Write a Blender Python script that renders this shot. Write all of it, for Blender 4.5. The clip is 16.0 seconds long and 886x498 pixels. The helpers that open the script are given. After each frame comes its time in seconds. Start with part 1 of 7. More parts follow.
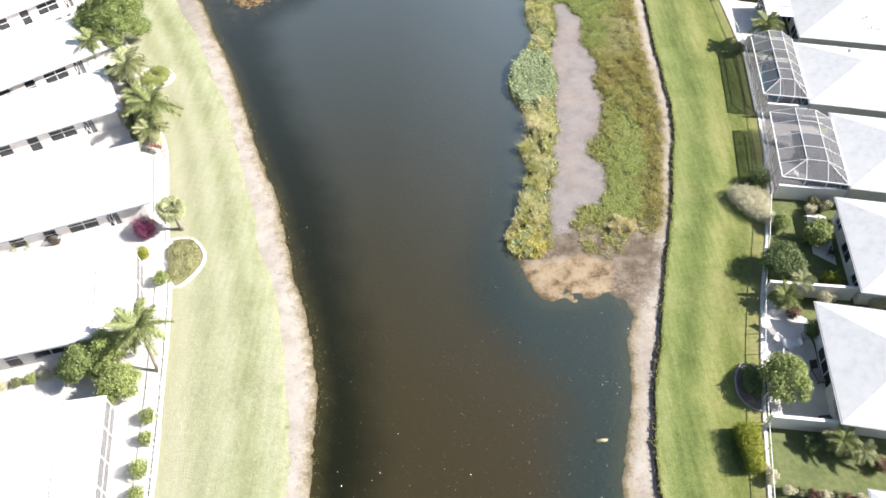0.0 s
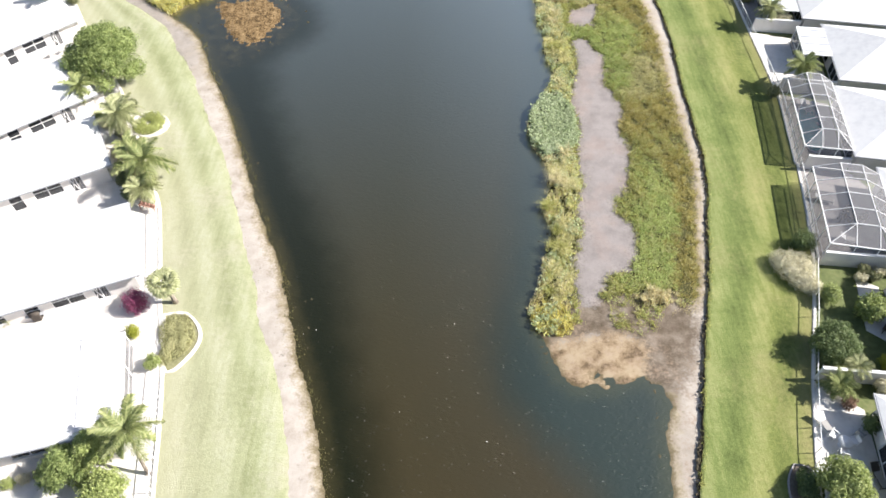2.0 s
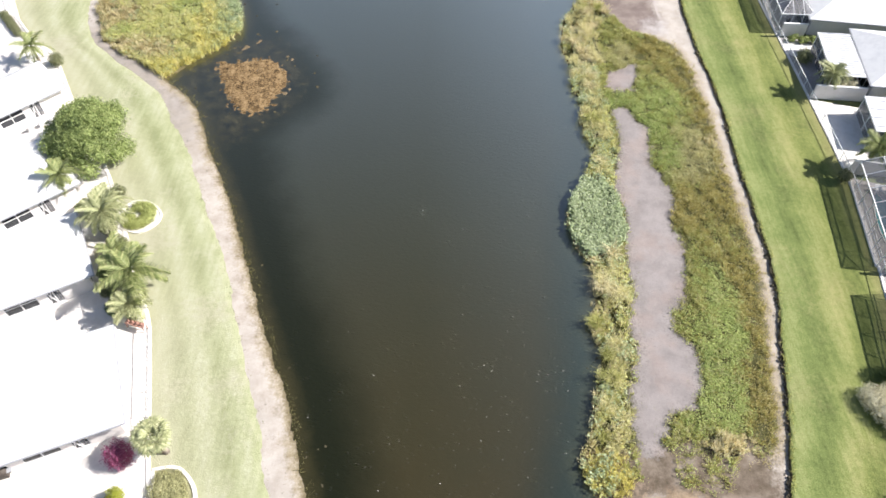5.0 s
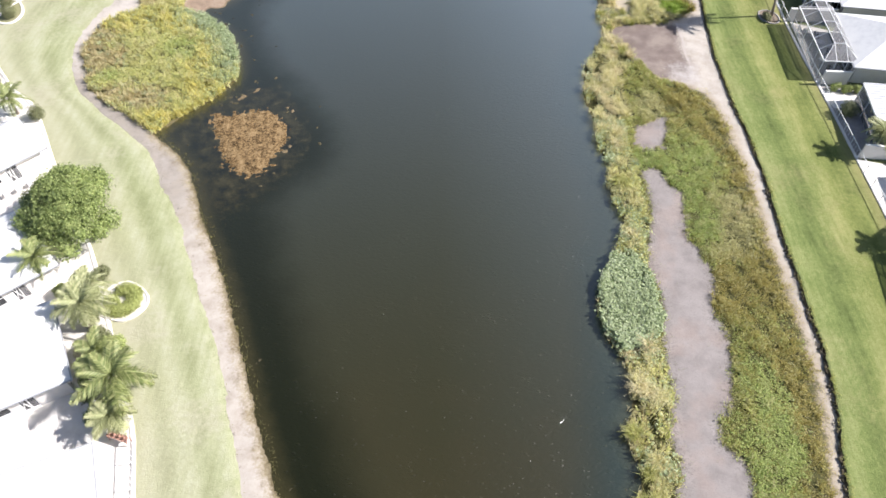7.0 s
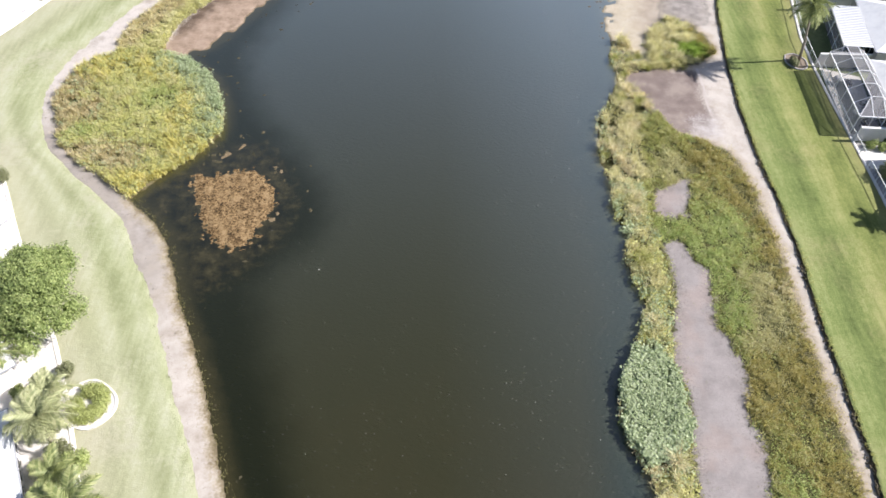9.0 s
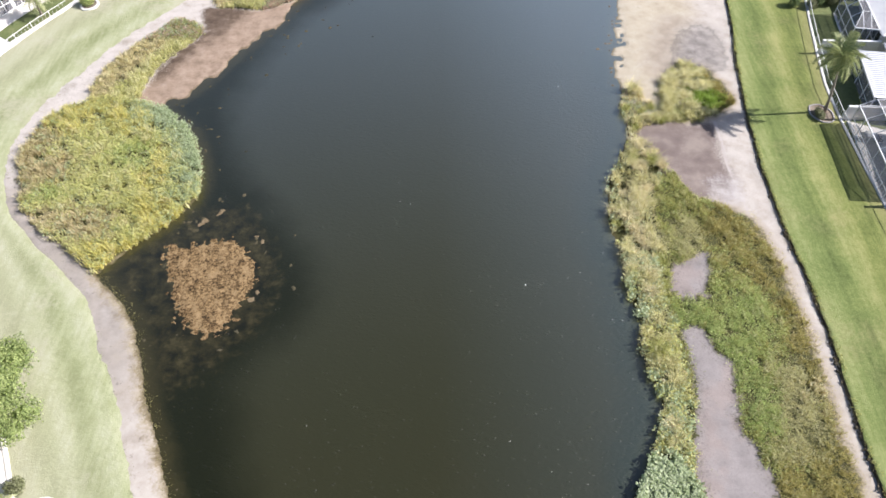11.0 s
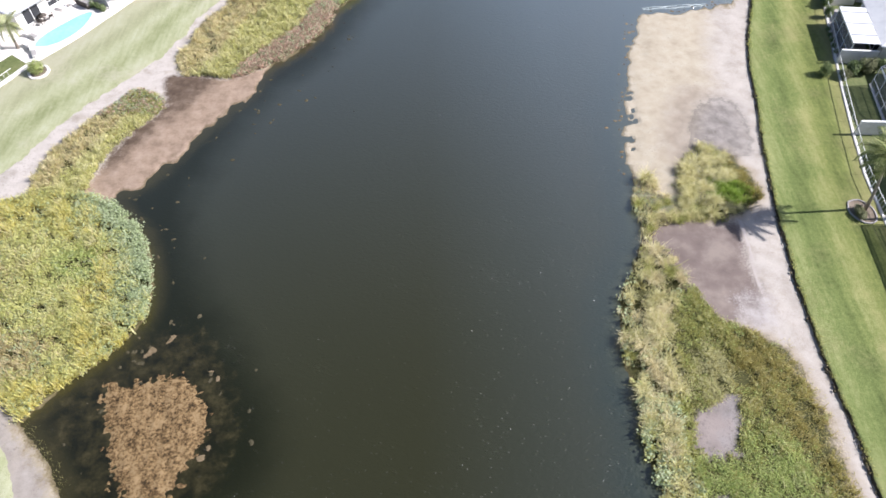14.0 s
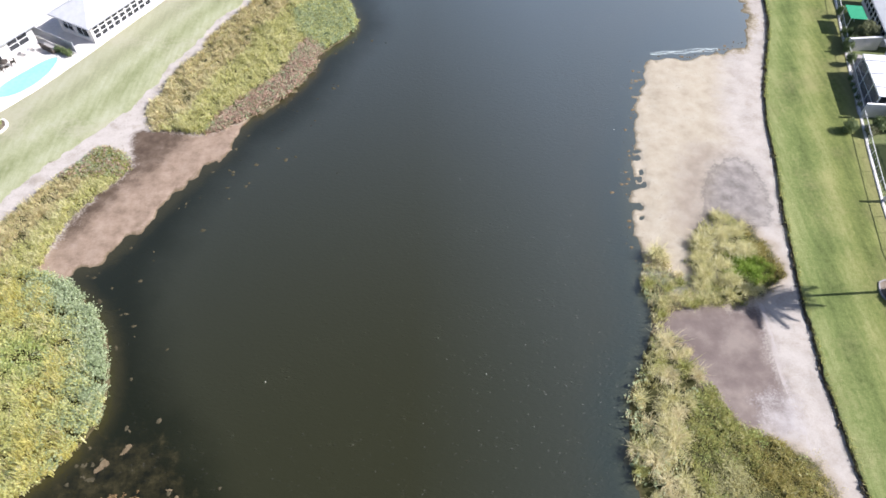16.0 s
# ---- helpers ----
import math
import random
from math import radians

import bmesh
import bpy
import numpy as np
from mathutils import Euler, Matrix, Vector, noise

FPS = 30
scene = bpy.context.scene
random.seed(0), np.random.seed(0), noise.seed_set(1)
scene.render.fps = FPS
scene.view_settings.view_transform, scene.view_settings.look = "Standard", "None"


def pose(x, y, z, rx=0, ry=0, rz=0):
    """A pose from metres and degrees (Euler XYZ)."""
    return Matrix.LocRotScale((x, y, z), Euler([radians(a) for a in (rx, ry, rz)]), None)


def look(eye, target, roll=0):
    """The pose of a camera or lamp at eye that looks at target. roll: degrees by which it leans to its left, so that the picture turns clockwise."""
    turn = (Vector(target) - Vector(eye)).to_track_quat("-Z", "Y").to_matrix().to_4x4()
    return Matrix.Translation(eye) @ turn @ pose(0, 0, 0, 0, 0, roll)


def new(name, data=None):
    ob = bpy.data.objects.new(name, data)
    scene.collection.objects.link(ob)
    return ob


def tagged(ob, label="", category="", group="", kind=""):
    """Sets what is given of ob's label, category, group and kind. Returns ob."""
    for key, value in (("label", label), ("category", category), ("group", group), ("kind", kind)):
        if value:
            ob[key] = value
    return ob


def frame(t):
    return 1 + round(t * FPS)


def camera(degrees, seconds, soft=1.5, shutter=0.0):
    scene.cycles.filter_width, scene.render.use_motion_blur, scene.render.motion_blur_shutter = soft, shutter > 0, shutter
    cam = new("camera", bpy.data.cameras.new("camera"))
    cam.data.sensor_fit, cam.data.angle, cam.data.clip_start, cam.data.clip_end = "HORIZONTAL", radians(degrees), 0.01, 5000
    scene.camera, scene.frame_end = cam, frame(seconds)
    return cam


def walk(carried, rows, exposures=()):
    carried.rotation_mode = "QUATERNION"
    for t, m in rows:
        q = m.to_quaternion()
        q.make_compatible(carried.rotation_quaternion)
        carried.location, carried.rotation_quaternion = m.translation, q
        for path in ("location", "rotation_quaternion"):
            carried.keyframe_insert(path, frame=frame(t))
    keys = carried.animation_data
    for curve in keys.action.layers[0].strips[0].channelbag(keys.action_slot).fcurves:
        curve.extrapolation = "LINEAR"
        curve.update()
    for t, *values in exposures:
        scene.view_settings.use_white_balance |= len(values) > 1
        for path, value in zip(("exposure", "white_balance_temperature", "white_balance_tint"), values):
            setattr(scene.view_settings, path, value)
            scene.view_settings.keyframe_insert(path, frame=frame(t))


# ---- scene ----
# ---- camera and walk ----
cam = camera(66.54, 16.0, soft=1.65)
ROWS = [
    (0.0, 0.00, 0.00, 49.82, 0.00, -50.64, -0.18),
    (0.5, -0.29, 2.16, 49.80, 0.05, -50.63, -0.11),
    (1.0, -0.60, 4.26, 49.82, 0.08, -50.66, -0.07),
    (1.5, -0.97, 6.36, 49.86, 0.08, -50.72, -0.05),
    (2.0, -1.37, 8.68, 49.86, 0.07, -50.76, -0.03),
    (2.5, -1.75, 10.84, 49.83, 0.07, -50.77, -0.00),
    (3.0, -2.18, 13.10, 49.81, 0.10, -50.71, 0.05),
    (3.5, -2.56, 15.29, 49.73, 0.13, -50.67, 0.09),
    (4.0, -3.05, 17.69, 49.73, 0.15, -50.69, 0.09),
    (6.5, -5.22, 30.29, 50.07, 0.14, -51.20, 0.13),
    (7.0, -5.56, 32.99, 50.09, 0.13, -51.27, 0.10),
    (7.5, -5.82, 35.47, 50.08, 0.08, -51.34, 0.06),
    (8.0, -5.99, 38.11, 50.07, 0.04, -51.39, 0.01),
    (8.5, -6.06, 40.58, 50.09, 0.01, -51.48, -0.00),
    (9.0, -5.98, 43.17, 50.11, 0.05, -51.55, -0.02),
    (11.5, -5.40, 55.24, 50.18, 0.17, -51.72, -0.02),
    (12.0, -5.21, 57.73, 50.19, 0.18, -51.74, -0.02),
    (12.5, -5.03, 60.11, 50.14, 0.20, -51.75, -0.02),
    (13.0, -4.80, 62.57, 50.10, 0.22, -51.74, -0.03),
    (13.5, -4.61, 64.94, 50.05, 0.23, -51.73, -0.05),
    (14.0, -4.40, 67.44, 50.01, 0.25, -51.73, -0.08),
    (14.5, -4.19, 69.76, 49.99, 0.27, -51.73, -0.10),
    (15.0, -3.99, 72.29, 49.94, 0.27, -51.70, -0.12),
    (15.5, -3.81, 74.67, 49.86, 0.28, -51.66, -0.15),
    (16.0, -3.59, 77.15, 49.75, 0.27, -51.60, -0.16),
]
walk(cam, [(t, pose(x, y, z, 90 + pitch, roll, yaw)) for t, x, y, z, yaw, pitch, roll in ROWS], exposures=[(0.0, 1.03, 6400, 12), (4.0, 0.99, 6350, 13), (8.5, 0.90, 6200, 15), (16.0, 0.80, 6000, 17)])

# ---- world and sun ----
SUN_EL, SUN_AZ = 38.0, 87.0  # degrees; azimuth clockwise from +y
world = bpy.data.worlds.new("sky")
scene.world = world
world.use_nodes = True
wn = world.node_tree
sky = wn.nodes.new("ShaderNodeTexSky")
sky.sky_type = "NISHITA"
sky.sun_disc = False
sky.dust_density = 1.5
sky.sun_elevation, sky.sun_rotation = radians(SUN_EL), radians(SUN_AZ)
wn.links.new(sky.outputs[0], wn.nodes["Background"].inputs[0])
wn.nodes["Background"].inputs[1].default_value = 0.068
sun_data = bpy.data.lights.new("sun", "SUN")
sun_data.energy, sun_data.angle, sun_data.color = 5.0, radians(0.55), (1.0, 0.95, 0.87)
sun = new("sun", sun_data)
sun_way = Vector((math.sin(radians(SUN_AZ)) * math.cos(radians(SUN_EL)), math.cos(radians(SUN_AZ)) * math.cos(radians(SUN_EL)), math.sin(radians(SUN_EL))))
sun.matrix_world = look(sun_way * 200, (0, 0, 0))

# ---- plan: shore lines, lawn edges and fence lines, south to north, in metres ----
W_SHORE = [(-9.6, -40), (-9.6, 17), (-9.8, 20), (-9.9, 22.6), (-10, 25.5), (-10.6, 28.1), (-11.2, 30.8), (-12.1, 33.8), (-13.4, 36.9), (-14.4, 40.2),
           (-15.6, 43.8), (-16.8, 47.6), (-18.7, 51.7), (-20.5, 56), (-22, 59.9), (-23.2, 62.9), (-24.5, 66.2), (-26, 69.8), (-27.8, 73.6),
           (-29.6, 77), (-31, 80.6), (-33, 84.6), (-35.2, 87.1), (-37.5, 89.3)]
W_SHORE_N = [(-36.5, 90.6), (-35.1, 92.8), (-33, 94.8), (-31.4, 96.9), (-30.4, 99.8), (-31, 103.7), (-32.9, 107.9), (-36.2, 111.4), (-38.2, 113),
             (-36.2, 114.1), (-34.4, 116), (-32, 120.7), (-28.9, 126.2), (-26.9, 129.2), (-25.5, 133.8), (-22, 138.3), (-19.4, 143), (-18.8, 146.3),
             (-16.7, 149.2), (-14.8, 153.5), (-17, 160), (-20, 175), (-24, 260)]
E_SHORE = [(13.5, -40), (13.5, 17.3), (13.8, 19.5), (14.7, 22.6), (15.5, 25.6), (15.8, 28.1), (16.1, 30.9), (17, 33.2), (16.2, 34.9), (15, 35.8),
           (13.8, 35.7), (12.6, 34.8), (11.1, 35), (9.4, 34.9), (8.4, 36.2), (7.8, 37.6), (7.4, 39), (6.7, 40.6), (6.2, 42.4), (7.2, 43.8),
           (7.9, 46.9), (8.8, 50.1), (9.2, 52.5), (8.5, 54.6), (9.5, 57), (9.9, 60), (9, 62.6), (8.3, 64.6), (8.3, 66.8), (8.8, 69.2)]
E_SHORE_N = [(10.1, 71.6), (11, 73.6), (12, 76.3), (11.6, 79), (11.2, 81.5), (11.7, 83.8), (11.1, 87.1), (11.3, 91.5), (10.6, 95.3), (11.4, 101.4),
             (12.9, 104.2), (14.2, 107.5), (14.7, 110), (14.4, 112.8), (15.1, 115.4), (15, 119.6), (15.1, 123.3), (15.9, 127.3), (17.4, 133.4),
             (18.7, 139.2), (20.3, 144.4), (22, 146.1), (26.1, 146.3), (31.3, 147.9), (33.2, 148.8), (34.6, 151), (35.5, 154.5), (35.8, 160), (38, 175), (40, 260)]
W_LAWN = [(-12, -40), (-12, 17), (-12.1, 19.8), (-12.5, 22.5), (-13.1, 25.4), (-13.7, 28.4), (-14.4, 31.8), (-15.3, 34.8), (-16.6, 37.9), (-18, 41.3),
          (-18.9, 44.8), (-20.5, 48.9), (-22.3, 54), (-24.3, 59.2), (-25.5, 62.4), (-27, 65.4), (-28.7, 68.9), (-30.5, 72.7), (-32, 76), (-34, 79.6),
          (-35.8, 82.7), (-38.2, 86.6), (-41.7, 90), (-44.7, 92.8), (-48.2, 96.2), (-50.3, 99.8), (-51.9, 104.4), (-52.2, 109), (-51.0, 114), (-49.1, 118.6),
          (-47.5, 122.6), (-45.8, 126), (-42.9, 130.5), (-40.0, 134.8), (-38, 139), (-36.6, 144), (-34.6, 148.1), (-32.7, 154.2), (-30.2, 158.5), (-28, 175), (-28, 260)]
E_LAWN = [(16.1, -40), (16.1, 17.2), (16.2, 19), (16.4, 21), (16.9, 23.5), (17.5, 26.5), (18.5, 29.7), (19.2, 32.5), (20.2, 36.2), (21.3, 40.1), (22.6, 44.4),
          (23.6, 48.3), (24.5, 52.5), (25.6, 57), (26.3, 61.9), (26.5, 66.3), (26.7, 70), (26.8, 74), (27.1, 78.3), (27.4, 82.5), (27.5, 88.6), (27.3, 94.1),
          (27.4, 99.1), (27.5, 103.7), (27.9, 107), (28.1, 110.5), (28.6, 114.2), (29.2, 118.1), (30, 123.2), (31, 128), (31.9, 134.2), (33.3, 140),
          (35.4, 146.5), (37.6, 153), (38.7, 159), (41, 175), (44, 260)]
E_FENCE = [(15, -40), (23.8, 17.1), (24.9, 21.5), (25.8, 25.3), (27.3, 30.6), (29.2, 36.6), (31.2, 42), (33.2, 48), (34.2, 52.2), (35.3, 57.6), (36.7, 65.7),
           (37.5, 73.8), (37.7, 82.6), (37.9, 90), (38, 98.5), (38.1, 107.6), (38.5, 115.4), (39.4, 120.8), (40.6, 127), (42.1, 133.9), (44.1, 142.9),
           (46, 150.8), (47.9, 158.5), (51, 172), (70, 260)]
W_FENCE = [(-16, -40), (-21, 17.1), (-21.5, 20.5), (-22.4, 25.2), (-23.3, 30.5), (-24.6, 36.5), (-26.6, 43.3), (-28.4, 50), (-29.8, 54.8), (-32.4, 59.7),
           (-35, 65.2), (-39, 72.8), (-43, 78.5), (-46.8, 84.6), (-51.9, 93), (-55.9, 96.6), (-58.3, 99.5), (-61.1, 103), (-63.4, 107.5), (-63.7, 112), (-62.8, 114.6), (-61.3, 117.4), (-59.8, 120.6), (-58.7, 124.2), (-57, 127.5), (-55, 131.3), (-53.2, 134.7),
           (-50, 139.5), (-46.8, 145.4), (-40.5, 157.7), (-33, 172), (-30, 260)]
PAN = [(11.5, 42.4), (10.6, 44.1), (10.7, 46.7), (11.4, 49.4), (12.2, 51.9), (11.9, 54.5), (12.9, 57.8), (12.9, 61), (13.3, 64.8), (13.8, 68.3), (13.3, 71), (13.7, 73.8),
       (14.6, 76.7), (15, 79.5), (15, 83.4), (16.7, 83.9), (17.5, 81.4), (18.5, 80.3), (18.4, 77.8), (17.8, 75), (18.6, 72.8), (19.1, 70), (18.3, 65.8), (18.7, 62.8),
       (18.2, 60), (17.6, 57.4), (16.3, 56), (15.9, 53.8), (17.1, 52.7), (17.4, 50.8), (17, 48.7), (15.9, 46.7), (14.3, 46), (13.3, 44.6), (12.6, 43)]
PAN_SMALL = [(15.6, 90.4), (14.8, 87.7), (15.7, 86.6), (17.6, 86.9), (18.8, 89.3), (19.1, 91.9), (17.3, 91.6)]
POND = [(15, 108.2), (16.4, 109.2), (19.5, 109.8), (23.5, 110.1), (24.3, 109.2), (23.9, 106.4), (24.0, 103.7), (24.2, 101.7), (23.8, 98.9), (22.0, 98.4), (20.6, 99.5),
        (19.1, 100.7), (18.5, 102.7), (17.6, 104.7), (17.3, 106.6)]
CRUST = [(21.0, 101.6), (22.4, 102.4), (23.6, 102.0), (24.8, 103.0), (24.9, 98.4), (22.0, 97.8), (21.0, 99.6)]
SPIT = [(5, 37.0), (7.6, 38.6), (9.5, 39.2), (11.7, 39.6), (13.5, 39.9), (15.3, 39.4), (16.0, 38.2), (15.4, 36.4), (14.5, 33), (5, 33)]
SPIT_MUD = [(7.2, 39.4), (9, 41.2), (12, 42.8), (16, 43.8), (19.6, 43.2), (19.8, 40.2), (18.6, 37), (17.2, 35.0), (15.4, 36.0), (16.2, 38.2), (15.2, 39.8), (13, 40.2), (10.6, 40.0)]
GREY_FLAT = [(21.0, 117.6), (22.0, 121.7), (23.5, 126.2), (26.2, 128.6), (28.4, 127.6), (28.6, 122.5), (27.3, 119.6), (24.9, 120.4)]
MAUVE = [(20.6, 127.4), (18.8, 121.7), (19.4, 117.6), (21.6, 118.6), (23.8, 126.2), (25.8, 130.2), (23.0, 130.8)]
WEED = [(-37.5, 89), (-33, 85), (-31, 80.6), (-29, 77), (-25, 79), (-21.5, 83), (-20.5, 89), (-22.5, 95), (-27, 98.5), (-31.5, 96), (-34, 93.5)]
FLAT = [(12, 114.5), (18, 112.8), (20.6, 112.5), (22.5, 119), (25, 128), (26.6, 131), (27.4, 137), (29.5, 145), (30, 152), (20, 152)]
W_DEEP = [(-5.3, -40), (-5.3, 17), (-5.5, 21.6), (-6.3, 27.5), (-8.2, 35), (-9.8, 42.2), (-12, 50), (-15.3, 57.2), (-18.5, 65), (-20.8, 71.5), (-22.4, 78), (-19.8, 82.5), (-17.3, 86.5),
          (-18.5, 91), (-23, 98), (-27.3, 104.5), (-29.7, 112), (-28.2, 119.5), (-24.7, 128.5), (-18, 137.5), (-15, 146), (-12, 153), (-14, 162), (-17, 175), (-22, 260)]
E_DEEP = [(9, -40), (9, 17), (10, 22.6), (10, 26), (7.2, 29.7), (4, 33.3), (2.8, 37), (3.4, 41), (4.8, 47), (5.8, 54), (7, 63), (8, 72), (9.4, 76), (9.3, 82), (9.1, 88), (8.6, 95),
          (9.6, 102), (12, 108), (12.6, 115), (12.5, 122), (13.5, 129), (16, 138), (18, 145), (22, 152), (30, 158), (33, 165), (36, 260)]
W_MUD = [(-41.5, 113.2), (-40, 117.2), (-38.6, 122.4), (-36.1, 127.1), (-37.2, 132.0), (-34.8, 132.8), (-30, 132.3), (-24, 134.5), (-24, 128), (-30, 117), (-34, 112)]
GREEN_PATCH = [(19.6, 116.8), (21.3, 119.6), (24.0, 121.3), (26.4, 118.2), (27.3, 114.5), (25.7, 112.3), (21.6, 110.4), (19.2, 111)]
W_ISLAND = [(-50.6, 102.8), (-50, 108.7), (-48.2, 111.9), (-44.5, 113.8), (-39.9, 113.3), (-36.2, 111.4), (-32.9, 107.9), (-31, 103.7), (-30.4, 99.8), (-31.4, 96.9),
            (-33, 94.8), (-35.1, 92.8), (-36.5, 90.6), (-37.7, 89.6), (-39.9, 91.5), (-41.9, 92.8), (-44.6, 94.4), (-47.5, 96.8)]
W_REEDS = [(-46, 113.6), (-46.4, 118.9), (-44.9, 122.4), (-43.1, 127.1), (-40, 129.8), (-36.4, 128.3), (-36.4, 125.7), (-38.6, 122.4), (-40.3, 118.1), (-40.9, 113.8)]
W_REEDS_N = [(-35.6, 133), (-36.9, 136.7), (-35.6, 142.3), (-33.4, 147.2), (-31.6, 152.5), (-28.9, 158.6), (-27, 168), (-18, 168), (-17, 160), (-14.8, 153.5), (-16.7, 149.2),
             (-18.8, 146.3), (-19.4, 143), (-22, 138.3), (-25.8, 134.6), (-29, 132.3)]
W_MAT = [(-31.7, 92.5), (-27.8, 92.8), (-25.8, 93.4), (-23.1, 90.3), (-23.3, 87.3), (-24.1, 85), (-25.1, 83.1), (-27.1, 83.3), (-28.8, 84.7), (-30.3, 88.4)]


def between(a, b, y):
    return (a[0] + (b[0] - a[0]) * (y - a[1]) / (b[1] - a[1]), y)


for outline in (W_SHORE, E_SHORE, W_LAWN, E_LAWN, E_FENCE, W_FENCE):
    outline[1:1] = [between(outline[0], outline[1], y) for y in (0, 9, 13.5)]
for outline in (W_SHORE_N, E_SHORE_N, W_LAWN, E_LAWN, E_FENCE, W_FENCE):
    outline[-1:-1] = [between(outline[-2], outline[-1], y) for y in (183, 200, 225)]


def smooth(points, step=0.8):
    """A Catmull-Rom curve through the points, resampled at even steps."""
    p = np.array([points[0], *points, points[-1]], float)
    out = []
    for i in range(1, len(p) - 2):
        n = max(2, int(np.linalg.norm(p[i + 1] - p[i]) / step))
        t = (np.arange(n) / n)[:, None]
        a, b, c, d = p[i - 1], p[i], p[i + 1], p[i + 2]
        out.append(0.5 * (2 * b + (c - a) * t + (2 * a - 5 * b + 4 * c - d) * t ** 2 + (3 * b - a - 3 * c + d) * t ** 3))
    out.append(p[-1][None])
    return np.concatenate(out)


def x_at(line, y):
    """The x of a south-to-north line at y."""
    return np.interp(y, line[:, 1], line[:, 0])


def inside(poly, pts):
    px, py = np.array(poly, float).T
    qx, qy = np.roll(px, -1), np.roll(py, -1)
    hit = np.zeros(len(pts), bool)
    for x1, y1, x2, y2 in zip(px, py, qx, qy):
        if y1 != y2:
            hit ^= ((pts[:, 1] < y1) != (pts[:, 1] < y2)) & (pts[:, 0] < (x2 - x1) * (pts[:, 1] - y1) / (y2 - y1) + x1)
    return hit


def away(line, pts, closed=False):
    """Distance from each point to a line of points."""
    a = np.array(line, float)
    b = np.roll(a, -1, 0) if closed else a[1:]
    a = a if closed else a[:-1]
    best = np.full(len(pts), 1e9)
    for (x1, y1), (x2, y2) in zip(a, b):
        dx, dy = x2 - x1, y2 - y1
        ll = dx * dx + dy * dy + 1e-9
        t = np.clip(((pts[:, 0] - x1) * dx + (pts[:, 1] - y1) * dy) / ll, 0, 1)
        np.minimum(best, (pts[:, 0] - x1 - t * dx) ** 2 + (pts[:, 1] - y1 - t * dy) ** 2, out=best)
    return np.sqrt(best)


def signed(poly, pts):
    """Positive inside the rounded outline."""
    poly = smooth([*poly, poly[0]], 0.8)[:-1]
    d = away(poly, pts, True)
    return np.where(inside(poly, pts), d, -d)


w_shore, e_shore = smooth(W_SHORE + W_SHORE_N), smooth(E_SHORE + E_SHORE_N)
w_lawn, e_lawn, e_fence, w_fence = smooth(W_LAWN), smooth(E_LAWN), smooth(E_FENCE), smooth(W_FENCE)
lake = np.concatenate([w_shore, e_shore[::-1]])
rng = np.random.default_rng(7)

# ---- materials ----
def node(tree, kind, *links, **settings):
    """A node; links: (input, value or output socket) pairs; settings: its own properties."""
    n = tree.nodes.new("ShaderNode" + kind)
    for key, value in settings.items():
        if key == "operation":
            n.operation = value
        elif key == "use_clamp":
            n.use_clamp = value
        elif key == "data_type":
            n.data_type = value
        elif key == "blend_type":
            n.blend_type = value
        elif key == "interpolation_type":
            n.interpolation_type = value
        elif key == "attribute_name":
            n.attribute_name = value
    for key, value in links:
        if isinstance(value, bpy.types.NodeSocket):
            tree.links.new(value, n.inputs[key])
        else:
            n.inputs[key].default_value = value
    return n


def blank(name, rough=0.8, metal=0.0, spec=0.3):
    m = bpy.data.materials.new(name)
    m.use_nodes = True
    b = m.node_tree.nodes["Principled BSDF"]
    b.inputs["Roughness"].default_value, b.inputs["Metallic"].default_value = rough, metal
    b.inputs["Specular IOR Level"].default_value = spec
    return m, m.node_tree, b


def rgba(c):
    return (*c, 1.0)


def ramp(tree, fac, colours, spread=(0.3, 0.7)):
    r = node(tree, "ValToRGB", (0, fac))
    e = r.color_ramp.elements
    while len(e) < len(colours):
        e.new(0.5)
    for i, c in enumerate(colours):
        e[i].position = spread[0] + (spread[1] - spread[0]) * i / max(1, len(colours) - 1)
        e[i].color = rgba(c)
    return r.outputs[0]


def grain(tree, scale, detail=4.0, rough=0.6, coords=None):
    co = coords or node(tree, "TexCoord").outputs["Object"]
    return node(tree, "TexNoise", ("Vector", co), ("Scale", scale), ("Detail", detail), ("Roughness", rough)).outputs[0]


def add(tree, a, b, op="ADD", clamp=False):
    return node(tree, "Math", (0, a), (1, b), operation=op, use_clamp=clamp).outputs[0]


def mix(tree, fac, a, b, blend="MIX"):
    n = node(tree, "Mix", data_type="RGBA", blend_type=blend)
    for key, value in ((0, fac), (6, a), (7, b)):
        if isinstance(value, bpy.types.NodeSocket):
            tree.links.new(value, n.inputs[key])
        else:
            n.inputs[key].default_value = value if key == 0 else rgba(value)
    return n.outputs[2]


def bumped(tree, b, height, strength=0.5, distance=0.02):
    n = node(tree, "Bump", ("Strength", strength), ("Distance", distance), ("Height", height))
    tree.links.new(n.outputs[0], b.inputs["Normal"])


